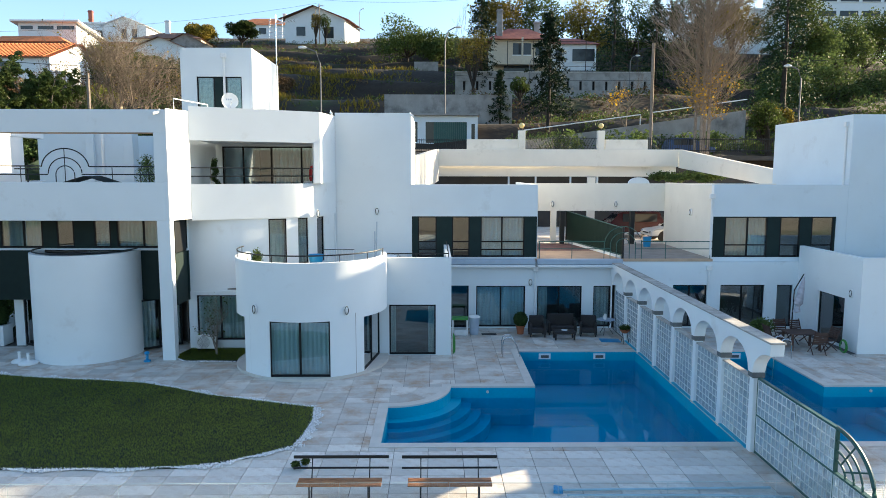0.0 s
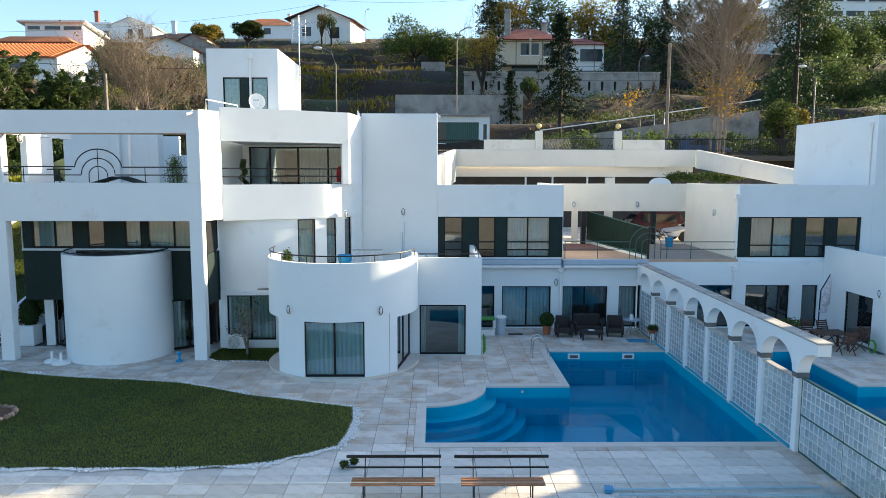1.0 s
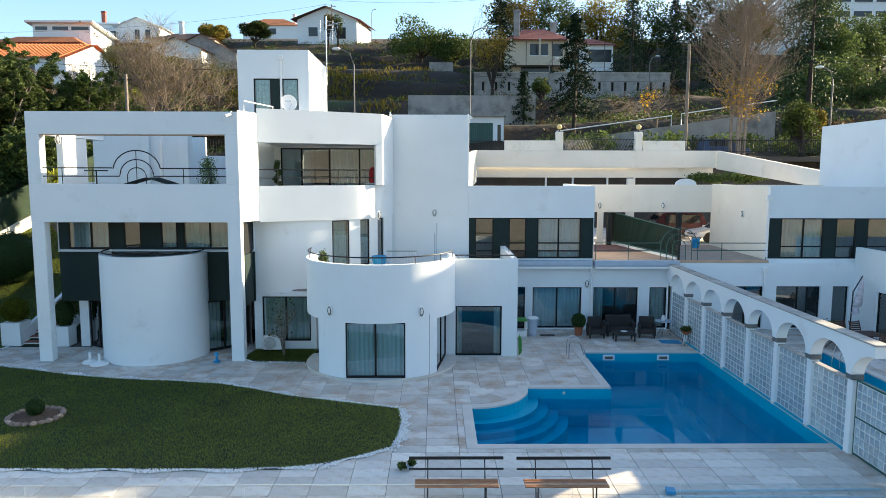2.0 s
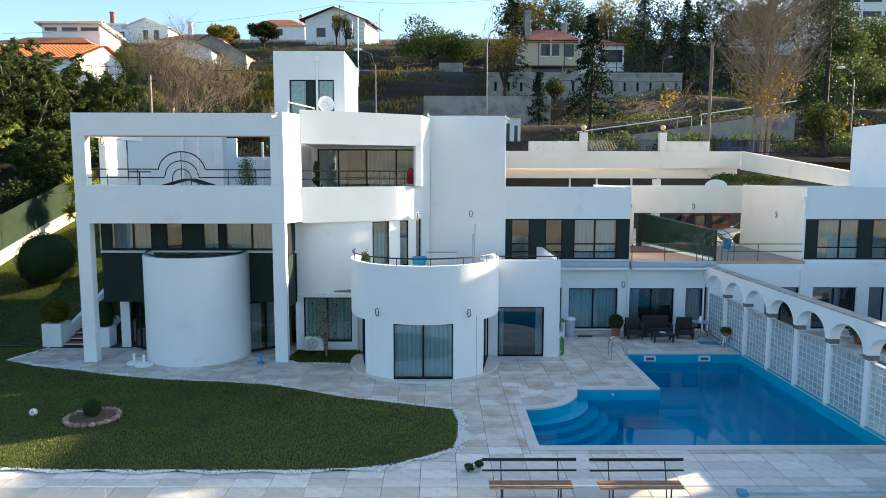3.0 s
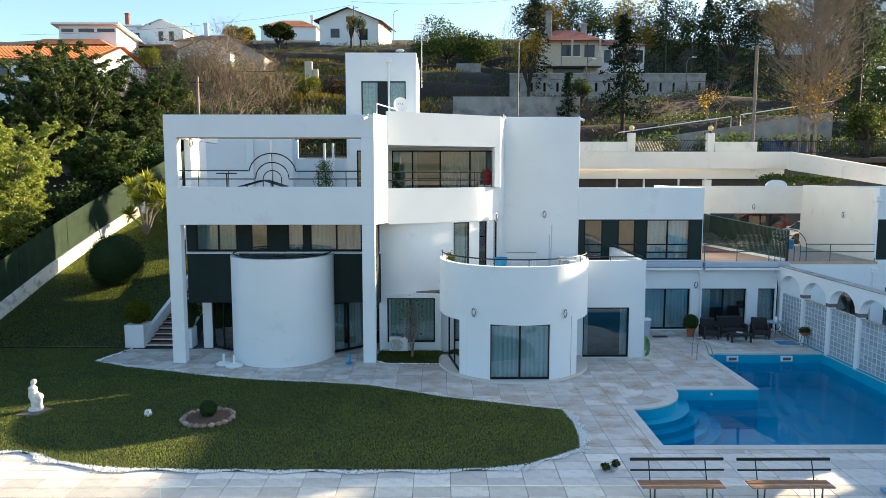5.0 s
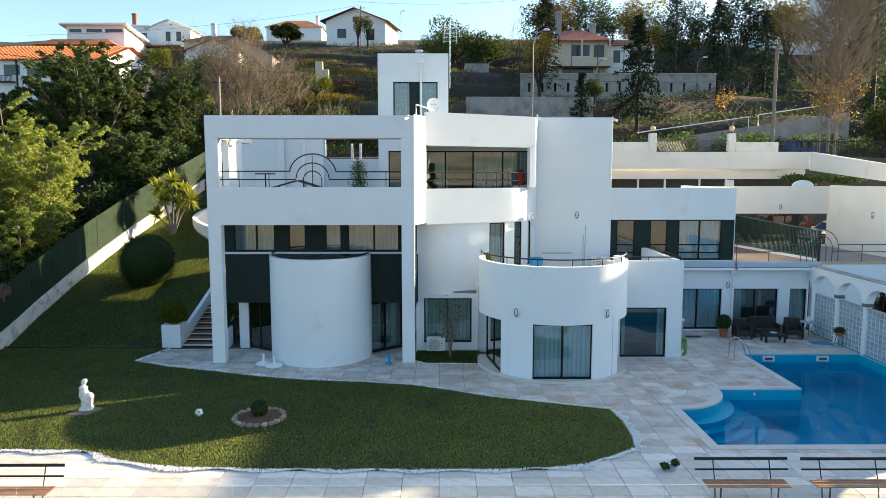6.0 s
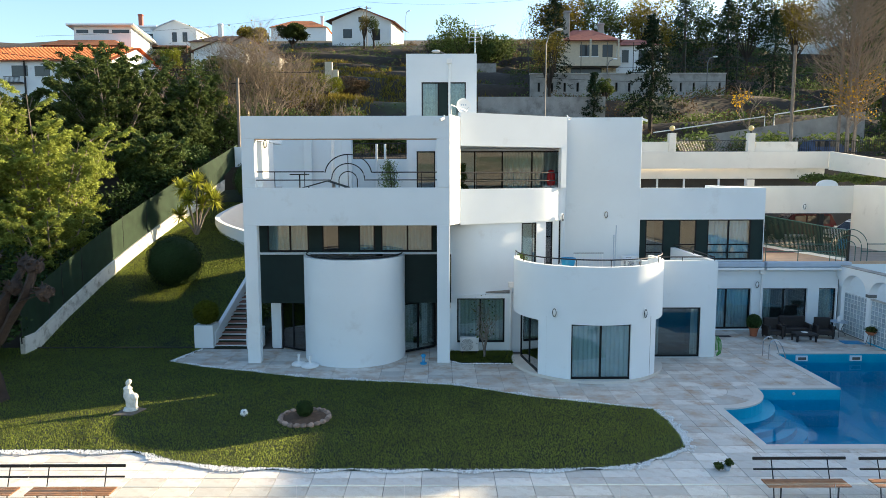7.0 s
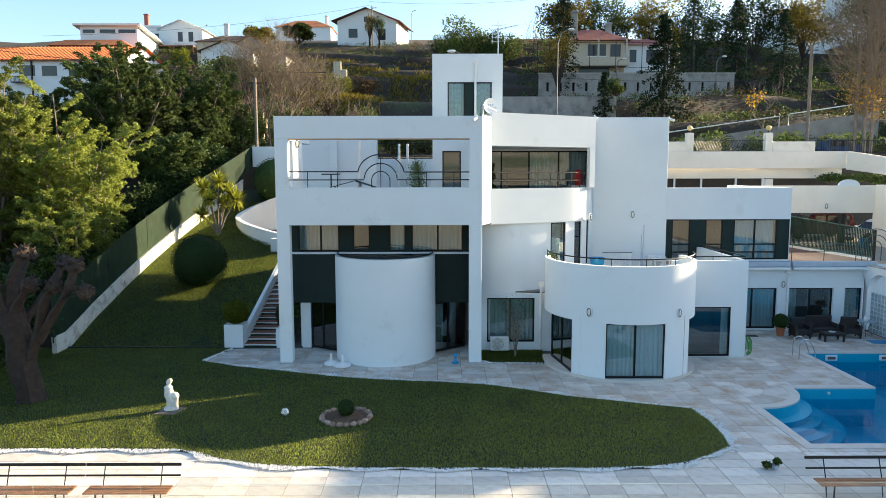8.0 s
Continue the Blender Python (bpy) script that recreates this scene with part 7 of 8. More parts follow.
# hillside trees
bare_tree("bare_tree", "leafless branching tree above the villa roof", -26.4, 59.5, 8.8, 13.0, 4, 6, 0.12, 21, 1.15, 350, LEAF_GOLD, BARK_TAN, (3, 4), 0.06)
poplar("tall slim bare tree with last yellow leaves by the street", 20.75, 53.0, 8.4, 15.0, 8, 420)
poplar("tall slim bare tree with fine grey twigs by the street", 21.3, 53.1, 8.4, 16.0, 18, 260)
bare_tree("poplar", "tall leafless tree by the street", 18.5, 64.0, 9.4, 9.0, 1, 6, 0.14, 28, 0.95, 100, LEAF_YELLOW, BARK_TAN, (2, 3), 0.12, 0.4)
for k, (x, y, h) in enumerate(((-33, 64, 7), (-38, 68, 7), (-29.5, 63, 6), (-22.5, 62, 6), (-42, 75, 8), (-34, 78, 7), (-20, 68, 6), (4.5, 132, 14), (14, 140, 14), (-47, 90, 9))):
    bare_tree("bare_shrub", "leafless brown brushwood on the slope", x, y, height(x, y), h, 4 if h < 10 else 1, 5, 0.09, 60 + k, 0.6, 160 if h < 10 else 0, LEAF_BROWN, BARK if k % 2 else BARK_PALE, (2, 3), 0.3)
for k, (x, y, h, r, bare) in enumerate(((7.6, 112, 18, 3.6, 0.1), (13.0, 78, 14.0, 3.7, 0.22), (8.3, 86, 7, 1.7, 0.1), (30.5, 118, 17, 4.0, 0.1), (37, 116, 17, 4.0, 0.1), (39.5, 78, 21, 5.0, 0.1), (43, 112, 15, 4, 0.1))):
    conifer(x, y, height(x, y), h, r, bare, 7000 if h > 10 else 2400, k, 0.36, NEEDLE)
for k, (x, y, z, rx, rz, lf) in enumerate(((-6, 160, 37.5, 7, 5.5, LEAF_MID), (1.5, 158, 35.5, 5, 4, LEAF_DARK), (13, 140, 37.5, 6, 6, LEAF_GOLD), (22, 145, 38.5, 6, 6, LEAF_MID), (31, 140, 36.5, 6, 6, LEAF_GOLD), (40, 142, 36.0, 6, 6, LEAF_MID), (50, 138, 37, 6, 6, LEAF_MID), (58, 135, 36, 6, 6, LEAF_GOLD), (66, 130, 35, 7, 7, LEAF_MID), (6.2, 108, 26.2, 2.6, 3.4, LEAF_GOLD), (-8, 175, 39, 4, 3, LEAF_DARK), (-13, 172, 39, 2.5, 2.5, LEAF_MID), (28.4, 58, 12.0, 1.7, 1.6, LEAF_MID), (30.4, 60, 11.9, 1.2, 1.3, LEAF_GOLD), (-30.5, 182, 46, 1.7, 2.4, LEAF_GOLD), (-28.0, 182, 45.5, 1.6, 2.4, LEAF_MID), (-38, 80, 14.6, 2.2, 2.2, LEAF_GOLD), (-56, 170, 41, 4, 2.0, LEAF_GOLD), (-48, 176, 43, 4, 2.0, LEAF_MID), (12, 96, 19.5, 1.4, 1.2, LEAF_MID), (-53, 110, 25.4, 1.7, 2.2, LEAF_LIME), (-45.5, 110, 23.6, 4.2, 2.6, LEAF_MID), (-35.6, 75, 15.0, 1.9, 1.9, LEAF_LIME), (-29.6, 64.6, 12.6, 0.9, 1.2, LEAF_LIME), (-27.6, 103, 21.0, 2.4, 1.8, LEAF_LIME), (-62, 108, 18.0, 5, 4, LEAF_DARK), (-70, 122, 19.5, 6, 4, LEAF_MID), (-56, 96, 15.5, 4.5, 3.6, LEAF_DARK), (-64, 90, 13.5, 5, 4, LEAF_MID), (52, 104, 19, 5, 5, LEAF_DARK), (62, 110, 20.5, 7, 5.5, LEAF_DARK), (73, 112, 20.5, 7, 5.5, LEAF_DARK), (82, 142, 33, 7, 6.5, LEAF_DARK), (93, 150, 36, 7, 6, LEAF_MID), (71, 132, 29, 6.5, 5.5, LEAF_DARK), (100, 152, 37, 7, 6, LEAF_DARK), (84, 120, 24, 7, 6, LEAF_DARK), (-50, 126, 24.5, 3.6, 2.6, LEAF_DARK))):
    leafy_tree("broadleaf_tree", "rounded broadleaf tree on the hillside", x, y, height(x, y) - 0.3, round_clumps(x, y, z, rx, rx, rz, 13, 100 + k), 5600 if rx > 3 else 2400, 0.46 if rx > 3 else 0.22, lf, 0.25, k, 0.6, shell=0.75)

for k, (x, y, rx, rz) in enumerate(((-22, 63, 2.2, 2.0), (-19, 66, 2.0, 1.8), (-30, 70, 3.0, 2.6), (-36, 74, 3.0, 2.8), (-41, 82, 3.6, 3.2), (-26, 76, 2.6, 2.2), (-20.5, 74, 2.2, 1.8), (-33, 88, 3.4, 2.8), (-48, 78, 4, 3.6), (-54, 90, 4.2, 3.8), (-44, 98, 4, 3.2), (-37, 104, 3.6, 3.0), (-52, 112, 4.2, 3.4), (-62, 104, 4.6, 4.2), (-16, 61.5, 1.4, 1.3), (-13, 62.5, 1.6, 1.1), (-25, 112, 3, 2.2), (-66, 122, 4.5, 3.6), (44, 66, 3, 2.6), (50, 70, 3.4, 2.8), (36, 66, 2.4, 2.0))):
    z = height(x, y)
    leafy_tree("hillside_bush", "thick wild bush on the hillside", x, y, z - 0.3, round_clumps(x, y, z + rz * 0.75, rx, rx, rz, 10, 200 + k), 2600, 0.34, (LEAF_BROWN, LEAF_DARK, LEAF_MID, LEAF_DARK)[k % 4], 0.12, k, 0.5, shell=0.65)

# hedges and scrub on the slope: rough bare earth in the middle, thicker growth on both sides
pts = []
for k in range(5200):
    x, y = rnd.uniform(-85, 85), 60 + 130 * rnd.random() ** 1.2
    if abs(x) > 0.55 * y + 12 or (-3 < x < 10 and y < 87) or (20 < x < 28 and y < 62):
        continue
    bare = smooth(-0.36, -0.2, x / y) * smooth(0.06, 0.0, x / y)
    if rnd.random() < 0.5 * bare * smooth(170, 140, y):
        continue
    r = rnd.uniform(0.4, 1.1) * (1 + y / 160) * (1 - 0.45 * bare)
    pts.append((x, y, height(x, y) + r * 0.25, r * 1.4, r, r * 0.7))
brown = [p for i, p in enumerate(pts) if i % 7 in (0, 3)]
green = [p for i, p in enumerate(pts) if i % 7 in (1, 2)]
dark = [p for i, p in enumerate(pts) if i % 7 in (4, 5, 6)]
for nm, cl, lf in (("dry", brown, LEAF_BROWN), ("green", green, LEAF_MID), ("dark", dark, LEAF_DARK)):
    ob = mesh_part("scrub", *leaf_quads(in_clumps(cl, 70000, 0.4), 0.42, 0.34, up=0.5), lf)
    tagged(ob, "%s scrub and weeds over the hillside" % nm, "scrub", kind="stuff")
tuft = []
while len(tuft) < 14000:
    x, y = rnd.uniform(-40, 5), rnd.uniform(62, 165)
    if not -0.33 < x / y < -0.02 or (x > -4 and y < 87) or rnd.random() < smooth(-0.22, -0.05, x / y) * 0.85:
        continue
    if noise.noise((x * 0.09, y * 0.05, 2.0)) < rnd.uniform(-0.2, 0.4):
        continue
    for _ in range(9):
        tuft.append((x + rnd.gauss(0, 0.6), y + rnd.gauss(0, 0.6), 0))
tuft = [(x, y, height(x, y)) for x, y, _ in tuft]
hedge = [(x, 62 + 4 * math.sin(x), height(x, 63) + 0.6, 1.3, 1.2, 1.0) for x in [8 + 0.9 * k for k in range(34)]] + [(x, 70 + 2 * math.sin(x * 1.7), height(x, 71) + 0.9, 1.4, 1.2, 1.1) for x in [7 + 1.0 * k for k in range(38)]]
tagged(mesh_part("hedge", *leaf_quads(in_clumps(hedge, 16000, 0.4), 0.32, 0.5), LEAF_DARK), "dark overgrown hedge above the street", "hedge", kind="stuff")
creep = [(16.7 + 0.33 * k, 50.9 - 0.25 * k, 7.35 + 0.12 * math.sin(k * 1.3), 0.6, 0.5, 0.32) for k in range(12)]
tagged(mesh_part("creeper", *leaf_quads(in_clumps(creep, 3000, 0.4), 0.18, 0.6), LEAF_DARK), "dark creeper hanging over the ramp wall", "creeper", kind="stuff")

# ---- houses on the hill ----
TILE = mat("terracotta_tiles", (0.6, 0.2, 0.07), 0.85, var=0.3, scale=1.5, fine=12, bump=0.5, dist=0.04, stain=(0.3, 0.13, 0.06), stain_at=(0.55, 0.8))
OLD_TILE = mat("old_brown_tiles", (0.2, 0.11, 0.075), 0.9, var=0.3, scale=1.5, fine=12, bump=0.5, dist=0.04)
RED_TILE = mat("dark_red_tiles", (0.26, 0.085, 0.06), 0.85, var=0.3, scale=1.5, fine=12, bump=0.5, dist=0.04)
CREAM = mat("cream_render", (0.55, 0.48, 0.36), 0.9, var=0.1)
GREYWALL = mat("grey_concrete", (0.3, 0.29, 0.27), 0.9, var=0.25, scale=0.8, stain=(0.14, 0.13, 0.12), stain_at=(0.5, 0.72))
WINDOW_FAR = mat("far_window", (0.03, 0.035, 0.04), 0.15, bump=0.0)


def hill_house(label, x0, x1, y, depth, z0, z1, roof, rh, walls, windows, flat=False, over=0.6, gable="x", shear=0.0, fall=0.0):
    h = thing("hill_house", label, "house", ((x0 + x1) / 2, y, z0))
    bm = bmesh.new()
    box(bm, x0, x1, y, y + depth, z0 - 3, z1)
    if not flat and gable == "y":
        v = [bm.verts.new(c) for c in ((x0, y, z1), (x1, y, z1), ((x0 + x1) / 2, y, z1 + rh))]
        bm.faces.new(v)
    if gable == "ridge":
        for xe in (x0, x1):
            v = [bm.verts.new(q) for q in ((xe, y, z1), (xe, y + depth, z1), (xe, y + depth / 2, z1 + rh * 0.93))]
            bm.faces.new(v)
    part("wall", bm, walls, h)
    a, b, c, d = x0 - over, x1 + over, y - over, y + depth + over
    bm = bmesh.new()
    if flat:
        box(bm, a, b, c, d, z1 + 0.01, z1 + 0.4)
        for v in bm.verts:
            v.co.z -= fall * (v.co.y - c) / (d - c)
    elif gable == "ridge":
        ym = (c + d) / 2
        v = [bm.verts.new(q) for q in ((a, c, z1 - 0.25), (a, ym, z1 + rh), (a, d, z1 - 0.25), (b, d, z1 - 0.25), (b, ym, z1 + rh), (b, c, z1 - 0.25))]
        bm.faces.new((v[0], v[1], v[4], v[5])), bm.faces.new((v[1], v[2], v[3], v[4]))
        bmesh.ops.solidify(bm, geom=bm.faces, thickness=0.25)
    elif gable == "y":
        xm = (a + b) / 2
        v = [bm.verts.new(q) for q in ((a, c, z1 - 0.2), (xm, c, z1 + rh), (b, c, z1 - 0.2), (b, d, z1 - 0.2), (xm, d, z1 + rh), (a, d, z1 - 0.2))]
        bm.faces.new((v[0], v[1], v[4], v[5])), bm.faces.new((v[1], v[2], v[3], v[4]))
        bmesh.ops.solidify(bm, geom=bm.faces, thickness=0.3)
    else:
        ym, k = (c + d) / 2, min((b - a) * 0.35, (d - c) * 0.5)
        lo = [bm.verts.new(q) for q in ((a, c, z1), (b, c, z1), (b, d, z1), (a, d, z1))]
        t0, t1 = bm.verts.new((a + k, ym, z1 + rh)), bm.verts.new((b - k, ym, z1 + rh))
        bm.faces.new((lo[0], lo[1], t1, t0)), bm.faces.new((lo[1], lo[2], t1)), bm.faces.new((lo[2], lo[3], t0, t1)), bm.faces.new((lo[3], lo[0], t0)), bm.faces.new(lo[::-1])
    part("roof", bm, roof, h)
    for wx, wz, ww, wh in windows:
        bm = bmesh.new()
        box(bm, x0 + wx, x0 + wx + ww, y - 0.06, y + 0.05, z0 + wz, z0 + wz + wh)
        w = part("window", bm, WINDOW_FAR, h)
        bm = bmesh.new()
        box(bm, x0 + wx - 0.12, x0 + wx + ww + 0.12, y - 0.14, y - 0.01, z0 + wz - 0.15, z0 + wz - 0.01)
        part("sill", bm, WHITE_PAINT, w)
    if shear:
        for ob in h.children:
            for v in ob.data.vertices:
                v.co.x += shear * (v.co.y - y)
    return h


def chimney(h, x, y, z0, z1, m):
    bm = bmesh.new()
    box(bm, x - 0.5, x + 0.5, y - 0.4, y + 0.4, z0, z1, 0.04)
    box(bm, x - 0.65, x + 0.65, y - 0.55, y + 0.55, z1 - 0.35, z1 - 0.2)
    part("chimney", bm, m, h)


h = hill_house("white house with a long orange tiled roof on the hill", -112, -79.6, 146, 16, 20, 31.4, TILE, 3.9, PLASTER, ((11.7, 8.1, 3.3, 2.2), (16.5, 8.1, 3.1, 2.1), (22.1, 8.1, 3.9, 2.1)), gable="ridge", over=0.9, shear=0.25)
for x in (-97.6,):
    bm = bmesh.new()
    box(bm, x - 0.12, x + 0.12, 145.7, 145.95, 20, 31.2)
    part("downpipe", bm, IRON, h)
bm = bmesh.new()
box(bm, -101.4, -97.9, 144.6, 145.9, 26.6, 26.8)
for k in range(14):
    box(bm, -101.4 + 0.26 * k, -101.34 + 0.26 * k, 144.6, 144.66, 26.8, 27.8)
box(bm, -101.4, -97.9, 144.58, 144.68, 27.8, 27.9)
part("balcony", bm, IRON, h, "dark iron balcony")
for k in range(40):
    bm = bmesh.new()
    p0, p1 = Vector((-112.6 + 0.83 * k, 145.1, 31.32)), Vector((-112.6 + 0.83 * k, 154.0, 35.45))
    tube(bm, [tuple(p0 + Vector((0.25 * (p0.y - 146), 0, 0))), tuple(p1 + Vector((0.25 * (p1.y - 146), 0, 0)))], 0.12, 6)
    part("cover_tile", bm, TILE, h)
h = hill_house("white house with a sloping flat roof and a window band", -96.8, -83.4, 165, 12, 34, 42.2, WHITE_PAINT, 0, PLASTER, ((0.6, 6.6, 2.8, 0.8), (4.6, 6.6, 3.6, 0.8), (9.0, 6.6, 4.0, 0.8)), True, over=1.2, fall=2.1)
hill_house("orange lean-to roof below the white house", -101.5, -83.6, 160, 5, 34, 36.9, TILE, 1.7, OLD_TILE, (), over=0.5)
h = hill_house("white house with a low gabled roof and brown shutters", -84, -73.2, 180, 12, 36, 44.6, WHITE_PAINT, 2.2, PLASTER, ((4.5, 5.4, 1.2, 2.4), (7.2, 5.4, 1.2, 2.4)), gable="y", over=0.9)
bm = bmesh.new()
box(bm, -90.5, -84.01, 181, 190, 36, 45.2)
part("wall", bm, PLASTER, h)
bm = bmesh.new()
box(bm, -91.0, -83.6, 180.4, 190.4, 45.21, 45.6)
part("roof", bm, WHITE_PAINT, h)
bm = bmesh.new()
box(bm, -86.6, -84.8, 180.9, 181.05, 41.6, 43.6)
part("window", bm, WINDOW_FAR, h)
bm = bmesh.new()
box(bm, -84.5, -74.5, 176.4, 179.9, 39.6, 39.9)
for x in (-84.3, -79.6, -74.8):
    box(bm, x, x + 0.3, 176.5, 176.8, 34, 39.6)
part("porch", bm, OLD_TILE, h, "brown tiled porch on posts")
chimney(h, -89.0, 184, 45.5, 49.2, RED_TILE)
h = hill_house("low cream house with a brown tiled roof", -69.5, -54.5, 165, 9, 34.5, 38.6, OLD_TILE, 2.2, CREAM, ((4, 1.5, 2, 1.8), (10, 1.5, 2, 1.8)))
chimney(h, -63.6, 169, 39, 43.6, PLASTER)
hill_house("grey gabled house with an old tiled roof", -61.0, -45.5, 151, 9, 27, 33.2, OLD_TILE, 3.9, GREYWALL, ((3, 2, 1.8, 1.6), (9, 2, 1.8, 1.6)), gable="y")
hill_house("small white gabled house below the grey one", -61.8, -51.0, 145, 6, 26, 33.0, OLD_TILE, 2.2, PLASTER, ((7.0, 4.0, 1.2, 1.0),), gable="y", over=0.8)
h = hill_house("white house with an orange hipped roof on the ridge", -69, -50, 242, 12, 53, 57.8, TILE, 3.4, PLASTER, ((3, 1.8, 2.4, 2), (9, 1.8, 2.4, 2)))
chimney(h, -52, 246, 59, 62.5, PLASTER)
h = hill_house("white gabled house with dark eaves on the ridge", -40, -24, 190, 13, 42, 48.6, OLD_TILE, 3.4, PLASTER, ((3, 2.2, 2.4, 2.4), (11, 1.6, 2, 3), (7.2, 6.4, 1.6, 1.4)), gable="y", over=1.4, shear=0.2)
h = hill_house("house with a dark red hipped roof and covered porch", 10.5, 20.6, 124, 10, 24.0, 31.0, RED_TILE, 2.9, CREAM, ((3.6, 4.4, 3.2, 2.0), (7.6, 4.0, 1.8, 2.4), (2.0, 1.0, 5.5, 1.6)), over=1.0)
chimney(h, 11.8, 125, 30, 36.4, GREYWALL)
chimney(h, 19.3, 131, 32, 35.6, GREYWALL)
bm = bmesh.new()
box(bm, 10.3, 20.8, 121.8, 122.0, 26.6, 27.9)
box(bm, 10.3, 20.8, 121.8, 123.9, 26.4, 26.6)
for x in (10.4, 15.4, 20.3):
    box(bm, x, x + 0.3, 121.9, 122.2, 27.9, 31.0)
part("porch", bm, CREAM, h, "covered porch with a parapet")
hill_house("low wing with a dark red roof beside the porch house", 20.9, 29.4, 126, 9, 24.0, 30.6, RED_TILE, 1.9, PLASTER, ((4.2, 3.6, 4.0, 2.2), (1.2, 3.6, 1.2, 2.2), (2.5, 0.6, 6.0, 1.4)))
h = hill_house("pale apartment house with balconies on the far hill", 84, 112, 165, 14, 41, 56, WHITE_PAINT, 0, PLASTER, tuple((1.5 + 5.2 * i, 3.4 + 3.4 * j, 4.3, 1.3) for i in range(5) for j in range(4)), True)
hill_house("white terrace house on the far hill", 72, 92, 175, 12, 40, 48, WHITE_PAINT, 0, PLASTER, tuple((2 + 5 * i, 3.5, 3, 2) for i in range(3)), True)

# retaining wall with slits, terrace walls, garages
rw = thing("retaining_wall", "long grey retaining wall with narrow slit openings", "wall", (19, 110, 20))
wall(rw, (3.5, 110), (34.5, 110), 0.5, 14.0, 23.3, [(1.2 + 2.05 * k, 1.6 + 2.05 * k, 20.6, 22.0) for k in range(15)], material=GREYWALL)
# black sheet added behind the slits for the darkness in them
bm = bmesh.new()
box(bm, 3.5, 34.5, 110.9, 111.1, 19, 23.2)
part("slit_shade_sheet", bm, IRON, rw)
bm = bmesh.new()
box(bm, 3.4, 34.6, 109.9, 110.6, 23.3, 23.5)
part("coping", bm, COPING, rw)
cf = thing("court_fence", "tall wire court fence on steel posts", "fence", (19, 112, 24))
for k in range(9):
    pipe(cf, "post", [(3.5 + 4.2 * k, 112, 22), (3.5 + 4.2 * k, 112, 28.6)], 0.06, IRON, seg=5)
for z in (24.6, 28.5):
    pipe(cf, "wire", [(3.5, 112, z), (37.1, 112, z)], 0.03, IRON, seg=4)
tw = thing("terrace_wall", "grey stone garden terrace wall on the slope", "wall", (0, 90, 14))
for c in ((-6, 9.8, 86, 86.5, 9, 17.2), (-4, 1, 146, 150, 24, 30.6)):
    bm = bmesh.new()
    box(bm, *c)
    part("wall", bm, GREYWALL, tw)
gg = thing("garage_building", "white garage building with a dark green roller door", "garage", (2, 77, 11))
GA, GB = (-3.0, 77.0), (5.0, 77.0)
wall(gg, GA, GB, 0.4, 9.5, 13.9, [(3.1, 6.8, 9.5, 13.2), (0.4, 1.3, 11.0, 13.2), (2.2, 3.2, 10.9, 13.2), (7.3, 7.7, 11.0, 13.0)])
bm = bmesh.new()
box(bm, -3.2, 5.2, 76.6, 85, 13.9, 14.1)
part("roof", bm, GREYWALL, gg)
for k in range(16):
    bm = bmesh.new()
    box(bm, 0.1 + 0.232 * k, 0.31 + 0.232 * k, 77.1, 77.2, 9.5, 13.2)
    part("door_slat", bm, GREEN_PAINT, gg, "dark green door slat")
for u0, u1, a, b in ((0.4, 1.3, 11.0, 13.2), (2.2, 3.2, 10.9, 13.2), (7.3, 7.7, 11.0, 13.0)):
    bm = bmesh.new()
    box(bm, -3 + u0, -3 + u1, 77.2, 77.25, a, b)
    part("window", bm, WINDOW_FAR, gg)
bm = bmesh.new()
box(bm, -2.98, 4.98, 77.41, 84, 9.5, 13.89)
part("inner_wall", bm, GREYWALL, gg)
rp = thing("street_ramp_wall", "concrete ramp wall with a pale handrail above the street", "wall", (17, 62, 10))
bm = bmesh.new()
v = [bm.verts.new(c) for c in ((8, 60.5, 8), (30, 66, 8), (30, 66, 13.6), (8, 60.5, 10.4))]
w = [bm.verts.new((c.co.x, c.co.y + 0.3, c.co.z)) for c in v]
bm.faces.new(v), bm.faces.new(w[::-1])
for k in range(4):
    bm.faces.new((v[k], v[(k + 1) % 4], w[(k + 1) % 4], w[k]))
part("wall", bm, GREYWALL, rp)
pipe(rp, "handrail", [(8, 60.4, 11.3), (19, 63.1, 12.9), (19, 63.1, 12.0)], 0.05, WHITE_PAINT)
pipe(rp, "handrail", [(20, 63.4, 12.1), (20, 63.4, 13.1), (30, 65.9, 14.6)], 0.05, WHITE_PAINT)
rd = thing("street", "asphalt street above the parking deck", "road", (10, 57, 9), kind="structure")
bm = bmesh.new()
box(bm, -60, 60, 53.4, 59.5, 8.6, 8.95)
part("roadway", bm, ASPHALT, rd)
ow = thing("old_wall", "crumbling whitewashed garden wall among the shrubs", "wall", (-27, 70, 14))
for c in ((-32.5, -28.2, 64, 64.4, 9, 12.9), (-29.4, -28.4, 63.6, 64.0, 9, 13.6), (-29.3, -28.1, 112, 112.6, 18, 25.6), (-28.1, -27.2, 112.2, 112.8, 18, 24.4)):
    bm = bmesh.new()
    box(bm, *c, 0.05)
    part("wall", bm, CREAM, ow)


POST_GREY = mat("weathered_grey_post", (0.14, 0.14, 0.14), 0.7)


